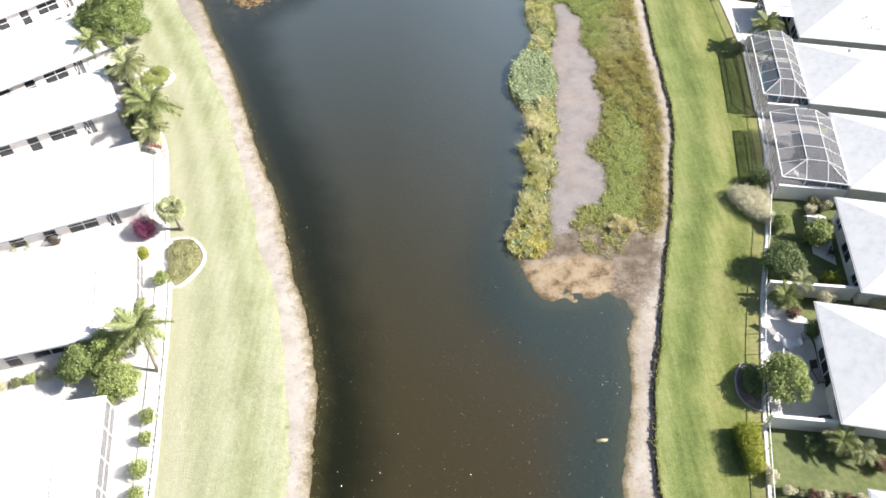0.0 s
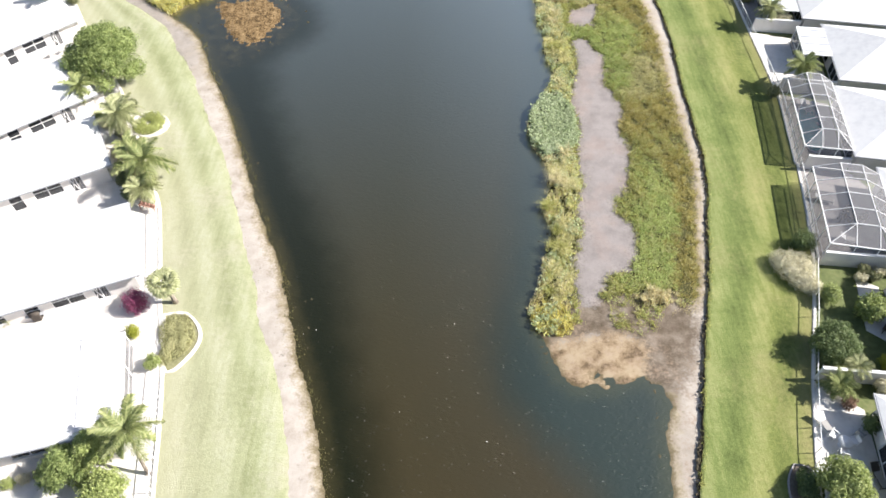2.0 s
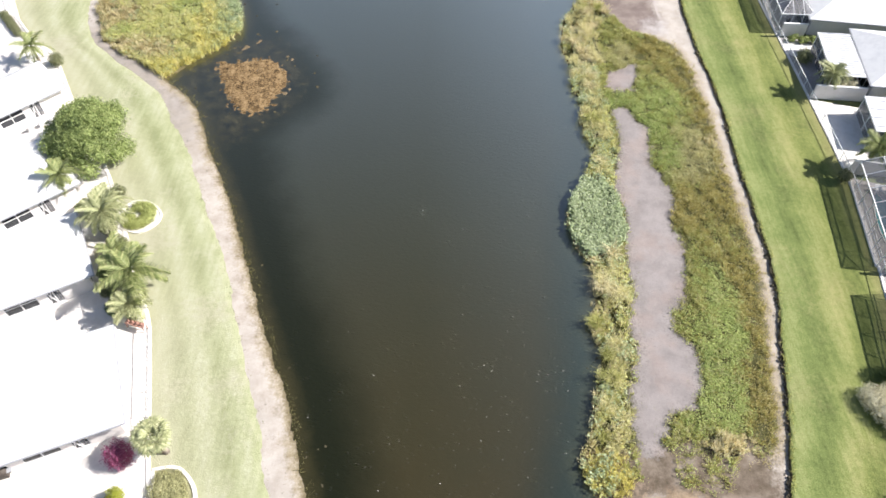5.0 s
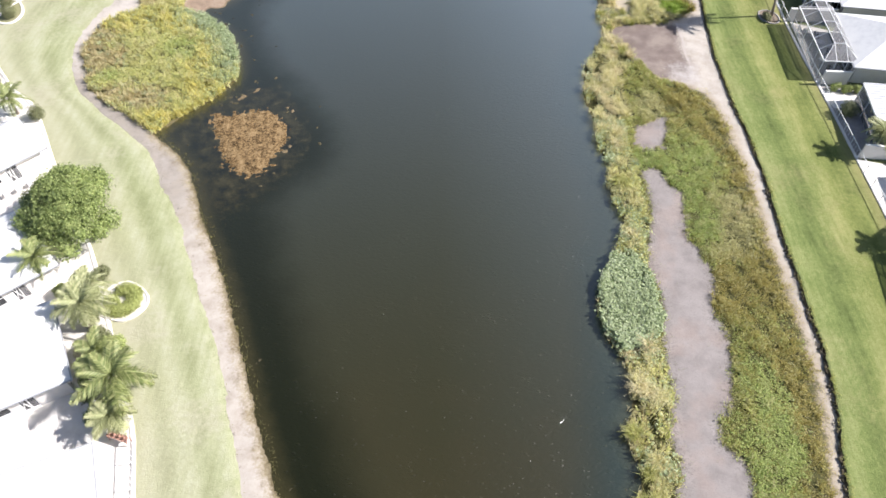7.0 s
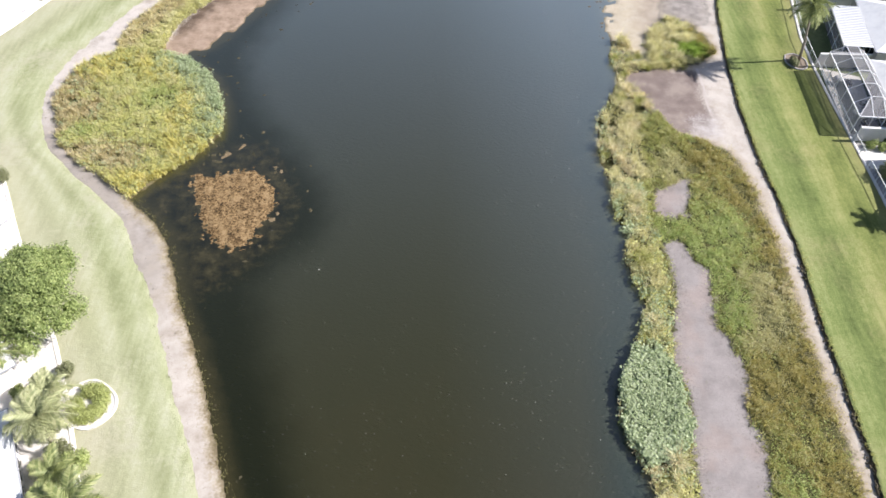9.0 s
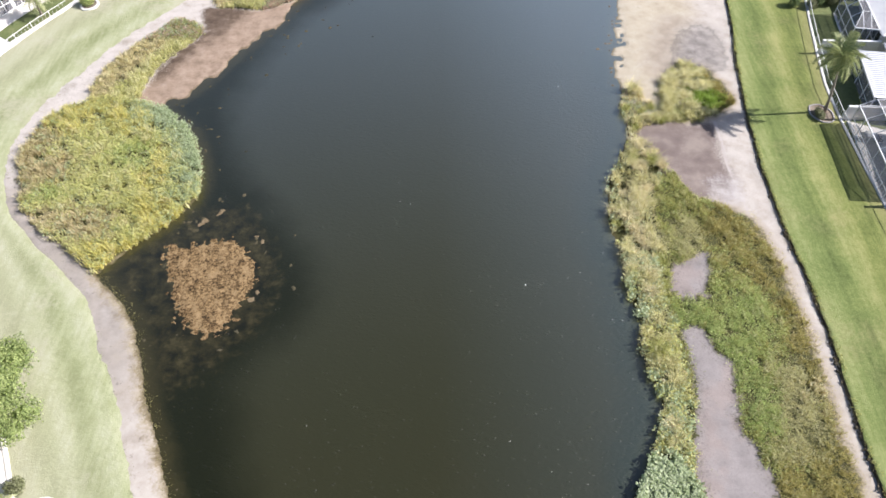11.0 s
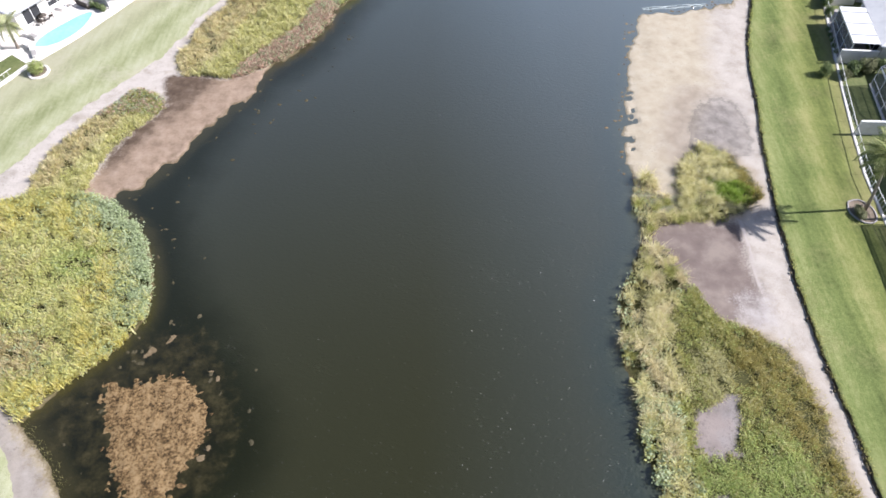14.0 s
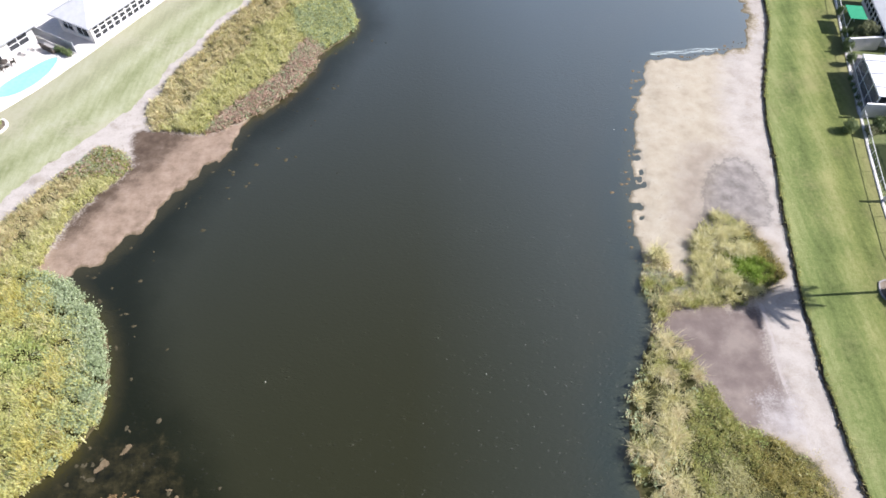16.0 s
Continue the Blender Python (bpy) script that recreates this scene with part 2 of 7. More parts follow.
def surface(name, colours, scale=6.0, rough=0.8, metal=0.0, bump=0.3, depth=0.02, island=0.0, spec=0.3, coarse=0.08):
    """Colour from two sizes of grain, and from each loose piece where island is given."""
    m, t, b = blank(name, rough, metal, spec)
    fine, wide = grain(t, scale), grain(t, scale * coarse, 3.0)
    fac = add(t, add(t, fine, 0.5, "MULTIPLY"), add(t, wide, 0.5, "MULTIPLY"))
    if island:
        r = node(t, "NewGeometry").outputs["Random Per Island"]
        fac = add(t, add(t, fac, 1 - island, "MULTIPLY"), add(t, r, island, "MULTIPLY"))
    t.links.new(ramp(t, fac, colours, (0.5 - 0.22 - 0.25 * island, 0.5 + 0.22 + 0.25 * island)), b.inputs["Base Color"])
    if bump:
        bumped(t, b, fine, bump, depth)
    return m


def plant(name, colours, rough=0.65, gain=1.18, island=0.45, scale=1.2, coarse=0.08, thin=0.48):
    """Leaves and blades: colour from patches and from each leaf; part of the light comes through."""
    m = surface(name, [tuple(min(0.8, c * gain) for c in col) for col in colours], scale, rough, island=island, bump=0, coarse=coarse)
    t = m.node_tree
    b = t.nodes["Principled BSDF"]
    col = b.inputs["Base Color"].links[0].from_socket
    tr = node(t, "BsdfTranslucent", ("Color", col))
    mx = node(t, "MixShader", (0, thin), (1, b.outputs[0]), (2, tr.outputs[0]))
    t.links.new(mx.outputs[0], t.nodes["Material Output"].inputs[0])
    return m


def attr(tree, name):
    return node(tree, "Attribute", attribute_name=name).outputs["Fac"]


def ground_material():
    """Bank sand, mud pans, wet pond mud and marsh soil; each zone's edge is ragged by noise."""
    m, t, b = blank("bank_soil", 0.9, 0, 0.2)
    n1, n2, n3 = grain(t, 0.9, 6), grain(t, 5.0, 5), grain(t, 22.0, 3)
    rag = add(t, add(t, add(t, n1, n2), -1.0), 2.4, "MULTIPLY")
    wide, mid = grain(t, 0.16, 4), grain(t, 0.5, 6, 0.65)

    def zone(name, soft=0.5, amount=1.0):
        v = add(t, attr(t, name), rag)
        return node(t, "MapRange", (0, v), (1, -soft), (2, soft), (3, 0.0), (4, amount), interpolation_type="SMOOTHSTEP").outputs[0]

    def over(value, low, high, amount=1.0):
        return node(t, "MapRange", (0, value), (1, low), (2, high), (3, 0.0), (4, amount), interpolation_type="SMOOTHSTEP").outputs[0]

    def both(a, b_):
        return add(t, a, b_, "MULTIPLY")

    speck = add(t, add(t, n2, 0.6, "MULTIPLY"), add(t, n3, 0.4, "MULTIPLY"))
    blot = add(t, add(t, grain(t, 0.7, 5, 0.65), 0.75, "MULTIPLY"), add(t, speck, 0.25, "MULTIPLY"))
    soft = add(t, add(t, mid, 0.8, "MULTIPLY"), add(t, speck, 0.2, "MULTIPLY"))
    # dry bank: greyish beige with paler crusts, grey stains and a few dark scars
    col = ramp(t, soft, [(0.300, 0.262, 0.215), (0.385, 0.345, 0.298), (0.445, 0.408, 0.362)], (0.36, 0.62))
    col = mix(t, over(wide, 0.48, 0.64, 0.55), col, (0.30, 0.272, 0.238))
    col = mix(t, both(attr(t, "pale"), over(blot, 0.36, 0.58, 0.85)), col, ramp(t, speck, [(0.40, 0.36, 0.32), (0.47, 0.43, 0.39), (0.52, 0.48, 0.44)], (0.3, 0.7)))
    col = mix(t, both(attr(t, "dull"), over(soft, 0.34, 0.56, 1.0)), col, ramp(t, blot, [(0.16, 0.14, 0.12), (0.25, 0.222, 0.195), (0.32, 0.29, 0.26)], (0.34, 0.66)))
    scar = both(over(grain(t, 1.6, 6, 0.7), 0.61, 0.68, 0.65), over(wide, 0.38, 0.5))
    col = mix(t, both(scar, attr(t, "west")), col, (0.13, 0.115, 0.095))
    damp = node(t, "MapRange", (0, add(t, attr(t, "shore"), add(t, rag, 0.8, "MULTIPLY"))), (1, 0.15), (2, 1.05), (3, 0.85), (4, 0.0)).outputs[0]
    col = mix(t, damp, col, ramp(t, blot, [(0.15, 0.115, 0.058), (0.26, 0.215, 0.13), (0.37, 0.32, 0.22)], (0.34, 0.64)))
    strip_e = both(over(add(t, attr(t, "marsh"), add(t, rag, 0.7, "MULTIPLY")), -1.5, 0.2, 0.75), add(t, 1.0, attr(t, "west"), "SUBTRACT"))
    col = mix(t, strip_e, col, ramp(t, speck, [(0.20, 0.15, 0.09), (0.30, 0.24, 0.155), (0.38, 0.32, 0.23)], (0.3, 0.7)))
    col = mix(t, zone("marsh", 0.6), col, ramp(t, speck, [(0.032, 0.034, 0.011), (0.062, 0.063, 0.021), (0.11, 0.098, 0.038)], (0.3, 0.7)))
    # sand flat, with drifts of darker grit
    sand = ramp(t, soft, [(0.330, 0.284, 0.212), (0.405, 0.354, 0.268), (0.442, 0.397, 0.314)], (0.34, 0.62))
    sand = mix(t, both(over(n2, 0.60, 0.68, 0.7), over(mid, 0.46, 0.58)), sand, (0.19, 0.165, 0.13))
    col = mix(t, zone("flat", 1.9), col, sand)
    col = mix(t, zone("mauve", 1.8, 0.6), col, ramp(t, blot, [(0.17, 0.135, 0.11), (0.25, 0.205, 0.17), (0.33, 0.28, 0.23)], (0.34, 0.66)))
    col = mix(t, zone("grey", 1.7, 0.85), col, ramp(t, blot, [(0.12, 0.108, 0.098), (0.205, 0.185, 0.17), (0.30, 0.27, 0.25)], (0.36, 0.64)))
    brim = add(t, attr(t, "grey"), add(t, rag, 0.9, "MULTIPLY"))
    col = mix(t, both(over(brim, -0.28, -0.06), over(brim, 0.28, 0.06, 0.38)), col, (0.075, 0.07, 0.062))
    # spit of bleached algae over dark wet mud
    col = mix(t, zone("mud", 0.8), col, ramp(t, blot, [(0.07, 0.055, 0.035), (0.15, 0.12, 0.09), (0.24, 0.205, 0.165)], (0.36, 0.64)))
    col = mix(t, zone("spit", 0.5), col, ramp(t, blot, [(0.11, 0.078, 0.046), (0.225, 0.165, 0.102), (0.305, 0.235, 0.152), (0.35, 0.282, 0.19)], (0.38, 0.60)))
    # lilac-grey dried mud, pinker in the middle stretches, grittier along the edges
    pan = ramp(t, add(t, add(t, speck, 0.35, "MULTIPLY"), add(t, mid, 0.65, "MULTIPLY")), [(0.190, 0.170, 0.162), (0.250, 0.226, 0.216), (0.300, 0.272, 0.260)], (0.34, 0.64))
    pan = mix(t, over(wide, 0.48, 0.62, 0.5), pan, ramp(t, soft, [(0.235, 0.185, 0.165), (0.31, 0.25, 0.22)], (0.36, 0.62)))
    grit = node(t, "MapRange", (0, attr(t, "pan")), (1, 0.0), (2, 1.6), (3, 0.75), (4, 0.0)).outputs[0]
    pan = mix(t, both(grit, over(n2, 0.52, 0.60)), pan, (0.10, 0.09, 0.075))
    fleck = both(over(grain(t, 9.0, 4, 0.7), 0.60, 0.66, 0.55), over(mid, 0.47, 0.58))
    pan = mix(t, fleck, pan, (0.12, 0.105, 0.10))
    col = mix(t, zone("pan", 0.35), col, pan)
    # purplish pond mud with beige shoals, a white salt crust and a thin dried tide line
    pond = ramp(t, add(t, add(t, grain(t, 0.22, 4), 0.6, "MULTIPLY"), add(t, mid, 0.4, "MULTIPLY")), [(0.130, 0.102, 0.090), (0.178, 0.142, 0.126), (0.255, 0.212, 0.182)], (0.38, 0.62))
    col = mix(t, zone("wet", 0.9), col, pond)
    tide = over(add(t, attr(t, "tide"), add(t, rag, 0.22, "MULTIPLY")), 0.24, 0.42, 0.75)
    col = mix(t, tide, col, (0.43, 0.39, 0.36))
    col = mix(t, zone("crust", 0.8, 0.7), col, ramp(t, blot, [(0.24, 0.21, 0.19), (0.40, 0.37, 0.35), (0.50, 0.47, 0.45)], (0.36, 0.60)))
    # west mud bank: tan by the water, dark brown and wet further in
    inner = over(add(t, attr(t, "shore"), rag), 3.2, 6.2)
    mud = mix(t, inner, ramp(t, blot, [(0.175, 0.128, 0.092), (0.275, 0.205, 0.150), (0.345, 0.268, 0.205)], (0.34, 0.66)), ramp(t, blot, [(0.062, 0.043, 0.030), (0.098, 0.070, 0.050), (0.16, 0.12, 0.09)], (0.34, 0.66)))
    col = mix(t, zone("tan", 0.6), col, mud)
    edge = node(t, "MapRange", (0, add(t, attr(t, "shore"), add(t, rag, 0.25, "MULTIPLY"))), (1, 0.0), (2, 0.4), (3, 0.7), (4, 0.0)).outputs[0]
    col = mix(t, edge, col, (0.095, 0.075, 0.036))
    t.links.new(col, b.inputs["Base Color"])
    bumped(t, b, add(t, n2, n3), 0.4, 0.035)
    return m


def water_material():
    """Silty brown water in the middle, near-black green over the weedy western shelf, teal shallows along the east
    bank; sky sheen and sun haze are put into the eastern colours; glossy with small steep ripples.
    """
    m, t, b = blank("lake_water", 0.5, 0, 0.0)
    n1, n0 = grain(t, 0.22, 5, 0.6), grain(t, 0.75, 6, 0.7)
    geo = node(t, "TexCoord").outputs["Object"]
    north = node(t, "SeparateXYZ", (0, geo)).outputs[1]
    east = attr(t, "east")
    far = node(t, "MapRange", (0, add(t, north, add(t, n1, 24.0, "MULTIPLY"))), (1, 24.0), (2, 92.0), (3, 0.0), (4, 1.0), interpolation_type="SMOOTHSTEP").outputs[0]
    d = add(t, attr(t, "deep"), add(t, add(t, n1, -0.5), 3.2, "MULTIPLY"))
    open_ = node(t, "MapRange", (0, d), (1, -2.6), (2, 3.0), (3, 0.0), (4, 1.0), interpolation_type="SMOOTHSTEP").outputs[0]
    # Eastern tones lifted: sky sheen and sun glitter are put into the base colour.
    shelf = mix(t, east, (0.0088, 0.0100, 0.0030), (0.0205, 0.0315, 0.0265))
    silt_and_sheen = mix(t, far, (0.0365, 0.0285, 0.0115), mix(t, east, (0.0226, 0.0234, 0.0098), (0.0305, 0.0350, 0.0235)))
    col = mix(t, open_, shelf, silt_and_sheen)
    w = add(t, attr(t, "weed"), add(t, add(t, n0, -0.5), 6.0, "MULTIPLY"))
    weed = node(t, "MapRange", (0, w), (1, -0.4), (2, 1.6), (3, 0.0), (4, 0.85), interpolation_type="SMOOTHSTEP").outputs[0]
    col = mix(t, weed, col, ramp(t, n0, [(0.0075, 0.0076, 0.0028), (0.0265, 0.0230, 0.0085), (0.058, 0.049, 0.021)], (0.40, 0.70)))
    bank = node(t, "MapRange", (0, add(t, attr(t, "shore"), add(t, add(t, n0, -0.5), 1.6, "MULTIPLY"))), (1, 0.0), (2, 1.9), (3, 0.9), (4, 0.0), interpolation_type="SMOOTHSTEP").outputs[0]
    col = mix(t, bank, col, mix(t, east, (0.034, 0.030, 0.0115), (0.038, 0.046, 0.030)))
    t.links.new(col, b.inputs["Base Color"])
    ms = node(t, "Mapping", ("Vector", geo), ("Scale", (1.0, 1.5, 1.0)), ("Rotation", (0, 0, 0.5)))
    r1 = grain(t, 2.2, 4, 0.6, ms.outputs[0])
    r2 = grain(t, 8.0, 2, 0.5, ms.outputs[0])
    dash = node(t, "Mapping", ("Vector", geo), ("Scale", (0.95, 1.6, 1.0)), ("Rotation", (0, 0, -0.25)))
    vor = node(t, "TexVoronoi", ("Vector", dash.outputs[0]), ("Scale", 1.5))
    near_c = node(t, "MapRange", (0, vor.outputs["Distance"]), (1, 0.0), (2, 0.25), (3, 1.0), (4, 0.0)).outputs[0]
    some = add(t, node(t, "SeparateColor", (0, vor.outputs["Color"])).outputs[0], 0.25, "GREATER_THAN")
    crest = add(t, add(t, near_c, add(t, 2.0, near_c, "SUBTRACT"), "MULTIPLY"), some, "MULTIPLY")
    bumped(t, b, add(t, r1, add(t, r2, 0.3, "MULTIPLY")), 0.4, 0.06)
    facing = node(t, "LayerWeight", ("Blend", 0.5)).outputs["Facing"]
    shine = add(t, add(t, node(t, "Math", (0, facing), (1, 2.2), operation="POWER").outputs[0], 3.1, "MULTIPLY"), 0.005, clamp=True)
    shine = add(t, shine, add(t, add(t, east, 0.20, "MULTIPLY"), 0.68), "MULTIPLY")
    shine = add(t, shine, add(t, 1.0, add(t, add(t, 1.0, open_, "SUBTRACT"), add(t, 0.5, add(t, east, 0.5, "MULTIPLY"), "SUBTRACT"), "MULTIPLY"), "SUBTRACT"), "MULTIPLY")
    gl = node(t, "BsdfGlossy", ("Roughness", 0.36), ("Color", (0.96, 0.96, 0.84, 1)), ("Normal", b.inputs["Normal"].links[0].from_socket))
    mx = node(t, "MixShader", (0, shine), (1, b.outputs[0]), (2, gl.outputs[0]))
    tips = node(t, "Bump", ("Strength", 0.9), ("Distance", 0.088), ("Height", add(t, r1, add(t, crest, 0.9, "MULTIPLY"))))
    spark = node(t, "BsdfGlossy", ("Roughness", 0.11), ("Normal", tips.outputs[0]))
    mx = node(t, "MixShader", (0, add(t, add(t, east, 0.032, "MULTIPLY"), 0.032)), (1, mx.outputs[0]), (2, spark.outputs[0]))
    t.links.new(mx.outputs[0], t.nodes["Material Output"].inputs[0])
    return m


def lawn_material(name, dark, mid, pale, stripes, bare, reach=4.5, worn=0.4, cool=0.0):
    """Mown grass: stripes along the strip, patches, worn ground, and dry ground near the fence."""
    m, t, b = blank(name, 0.9, 0, 0.15)
    u, e = attr(t, "across"), attr(t, "edge")
    n1, n2, n3 = grain(t, 0.22, 5), grain(t, 2.2, 6, 0.7), grain(t, 9.0, 5, 0.75)
    st = node(t, "Math", (0, add(t, add(t, u, stripes, "MULTIPLY"), add(t, n1, 1.2, "MULTIPLY"))), operation="SINE").outputs[0]
    co = node(t, "TexCoord").outputs["Object"]
    lines = grain(t, 1.0, 4, 0.6, node(t, "Mapping", ("Vector", co), ("Scale", (2.2, 0.22, 1))).outputs[0])
    f = add(t, add(t, n1, 0.36, "MULTIPLY"), add(t, add(t, n2, 0.28, "MULTIPLY"), add(t, n3, 0.30, "MULTIPLY")))
    f = add(t, add(t, f, -0.135), add(t, add(t, st, 0.075, "MULTIPLY"), add(t, lines, 0.34, "MULTIPLY")))
    col = ramp(t, f, [dark, mid, pale], (0.34, 0.68))
    if cool:
        lake = node(t, "MapRange", (0, add(t, u, add(t, n1, 0.5, "MULTIPLY"))), (1, 0.45), (2, 0.95), (3, cool), (4, 0.0), interpolation_type="SMOOTHSTEP").outputs[0]
        col = mix(t, lake, col, ramp(t, f, [(0.078, 0.112, 0.034), (0.148, 0.200, 0.068), (0.245, 0.285, 0.122)], (0.34, 0.68)))
    dry = node(t, "MapRange", (0, add(t, add(t, e, add(t, n1, 4.0, "MULTIPLY")), add(t, n2, 1.5, "MULTIPLY"))), (1, 2.0), (2, reach), (3, 0.6), (4, 0.0)).outputs[0]
    col = mix(t, dry, col, bare)
    bald = node(t, "MapRange", (0, add(t, add(t, grain(t, 0.13, 4, 0.6), 0.7, "MULTIPLY"), add(t, n2, 0.3, "MULTIPLY"))), (1, 0.50), (2, 0.66), (3, 0.0), (4, worn), interpolation_type="SMOOTHSTEP").outputs[0]
    col = mix(t, bald, col, bare)
    # Cut edge: dark earth colour that also carries the scarp's shade.
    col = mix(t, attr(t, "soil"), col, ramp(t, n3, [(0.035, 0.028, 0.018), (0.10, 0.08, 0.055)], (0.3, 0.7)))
    t.links.new(col, b.inputs["Base Color"])
    bumped(t, b, add(t, n3, n2), 0.9, 0.05)
    return m


def mat_material():
    """Orange-tan algae crust, broken by dark wet holes."""
    m, t, b = blank("algae_mat", 0.85, 0, 0.25)
    fine, wide = grain(t, 4.5, 6, 0.7), grain(t, 0.9, 4, 0.6)
    f = add(t, add(t, fine, 0.62, "MULTIPLY"), add(t, wide, 0.38, "MULTIPLY"))
    t.links.new(ramp(t, f, [(0.020, 0.014, 0.006), (0.078, 0.048, 0.019), (0.175, 0.113, 0.050), (0.245, 0.170, 0.085)], (0.39, 0.56)), b.inputs["Base Color"])
    bumped(t, b, fine, 0.9, 0.06)
    return m


M_GROUND, M_WATER = ground_material(), water_material()
# West greens are paler than the east's: front-lit brightness put into the grass colour.
M_LAWN_W = lawn_material("west_lawn_grass", (0.208, 0.230, 0.112), (0.305, 0.325, 0.184), (0.392, 0.398, 0.272), 16.0, (0.385, 0.366, 0.272), 10.5, 0.62)
M_LAWN_E = lawn_material("east_lawn_grass", (0.088, 0.112, 0.030), (0.176, 0.203, 0.060), (0.285, 0.285, 0.112), 14.0, (0.25, 0.215, 0.11), 4.5, 0.30, 0.5)
M_REED = plant("reed_grass", [(0.17, 0.165, 0.06), (0.34, 0.325, 0.145), (0.50, 0.465, 0.26), (0.66, 0.60, 0.41)], gain=1.5, island=0.3)
M_BEDREED = plant("bed_reed", [(0.20, 0.21, 0.07), (0.36, 0.352, 0.160), (0.50, 0.475, 0.27), (0.62, 0.58, 0.39)], gain=1.56, island=0.25)
M_GOLDREED = plant("golden_reed", [(0.26, 0.235, 0.06), (0.44, 0.405, 0.125), (0.57, 0.52, 0.22), (0.66, 0.60, 0.36)], gain=1.42, island=0.25)
M_TAN = plant("tan_seeding_grass", [(0.30, 0.255, 0.13), (0.46, 0.40, 0.235), (0.59, 0.525, 0.34)], gain=1.4, island=0.3)
M_MARSH = plant("marsh_grass", [(0.12, 0.130, 0.035), (0.245, 0.255, 0.075), (0.36, 0.355, 0.13), (0.48, 0.45, 0.22)], gain=1.42, island=0.3)
M_RUST = plant("rusty_grass", [(0.145, 0.115, 0.030), (0.255, 0.222, 0.065), (0.365, 0.325, 0.125), (0.50, 0.44, 0.22)], gain=1.38, island=0.3)
M_SEED = plant("pale_seeding_grass", [(0.23, 0.22, 0.10), (0.37, 0.355, 0.175), (0.51, 0.48, 0.28)], gain=1.38, island=0.3)
M_BRIGHT = plant("fresh_grass", [(0.13, 0.185, 0.045), (0.275, 0.320, 0.11), (0.41, 0.43, 0.19)], gain=1.58, island=0.3)
M_VIVID = plant("vivid_grass", [(0.15, 0.24, 0.03), (0.27, 0.37, 0.06), (0.38, 0.47, 0.13)], gain=1.15, island=0.3)
M_DRY = plant("straw", [(0.32, 0.275, 0.15), (0.49, 0.43, 0.26), (0.62, 0.55, 0.37)], gain=1.45)
M_BROAD = plant("marsh_leaf", [(0.155, 0.195, 0.10), (0.325, 0.38, 0.215), (0.54, 0.58, 0.40)], 0.5, 1.32, island=0.35)
M_BROADY = plant("yellow_marsh_leaf", [(0.22, 0.235, 0.06), (0.40, 0.400, 0.155), (0.56, 0.540, 0.28)], 0.55, 1.52, island=0.25, coarse=0.2)
M_OLIVEGRASS = plant("mud_seedling", [(0.10, 0.11, 0.05), (0.18, 0.19, 0.09), (0.27, 0.26, 0.14)])
M_BANKGRASS = plant("bank_grass", [(0.13, 0.115, 0.045), (0.23, 0.21, 0.085), (0.36, 0.33, 0.15)], gain=1.1)
M_BROWNLEAF = plant("brown_marsh_leaf", [(0.24, 0.165, 0.12), (0.42, 0.295, 0.225), (0.56, 0.44, 0.34)], 0.6, 1.35)
M_MAT = mat_material()


# ---- meshes ----
def raw(name, verts, quads=None, tris=None, material=None, smooth_shade=False):
    """One mesh object out of arrays."""
    me = bpy.data.meshes.new(name)
    verts = np.asarray(verts, np.float32)
    loops, sizes = [], []
    for f, k in ((quads, 4), (tris, 3)):
        if f is not None and len(f):
            loops.append(np.asarray(f, np.int32).ravel())
            sizes.append(np.full(len(f), k, np.int32))
    loops, sizes = np.concatenate(loops), np.concatenate(sizes)
    me.vertices.add(len(verts))
    me.vertices.foreach_set("co", verts.ravel())
    me.loops.add(len(loops))
    me.loops.foreach_set("vertex_index", loops)
    me.polygons.add(len(sizes))
    me.polygons.foreach_set("loop_start", (np.cumsum(sizes) - sizes).astype(np.int32))
    me.polygons.foreach_set("use_smooth", np.full(len(sizes), smooth_shade, bool))
    me.update(calc_edges=True)
    if material:
        me.materials.append(material)
    return new(name, me)


def give(ob, name, values):
    a = ob.data.attributes.new(name, "FLOAT", "POINT")
    a.data.foreach_set("value", np.asarray(values, np.float32))


def lattice(nx, ny):
    i = np.arange(nx * ny).reshape(ny, nx)
    return np.stack([i[:-1, :-1], i[:-1, 1:], i[1:, 1:], i[1:, :-1]], -1).reshape(-1, 4)


def ripple(x, y, s, seed=0.0):
    """Cheap smooth noise in about -1..1."""
    r = random.Random(int(seed * 10) + 77)
    out = 0.0
    for k in range(9):
        a, f = r.uniform(0, math.pi), s * (0.75 + 0.28 * k)
        out = out + np.sin((x * math.cos(a) + y * math.sin(a)) * f + r.uniform(0, 6.28)) / (1 + 0.25 * k)
    return out * 0.30


def land_height(pts, shore):
    """Bank height from the signed distance to the water's edge (positive on land)."""
    x, y = pts.T
    h = np.where(shore > 0, 0.03 + 0.16 * (1 - np.exp(-shore / 2.2)), np.maximum(-1.2, 0.22 * shore))
    return h + 0.02 * ripple(x, y, 1.3) * np.clip(np.abs(shore), 0, 1) + 0.012 * ripple(x, y, 4.7, 2.0) * np.clip(shore, 0, 1)


def shore_of(pts):
    d = np.minimum(away(w_shore, pts), away(e_shore, pts))
    return np.where(inside(lake, pts), -d, d)


def path_w(pts):
    """Width of the bare sandy path between the west lawn and the reeds."""
    return np.interp(pts[:, 1], [96, 103, 110, 118, 131, 140, 150], [1.5, 1.5, 2.2, 2.8, 2.8, 1.8, 1.4])


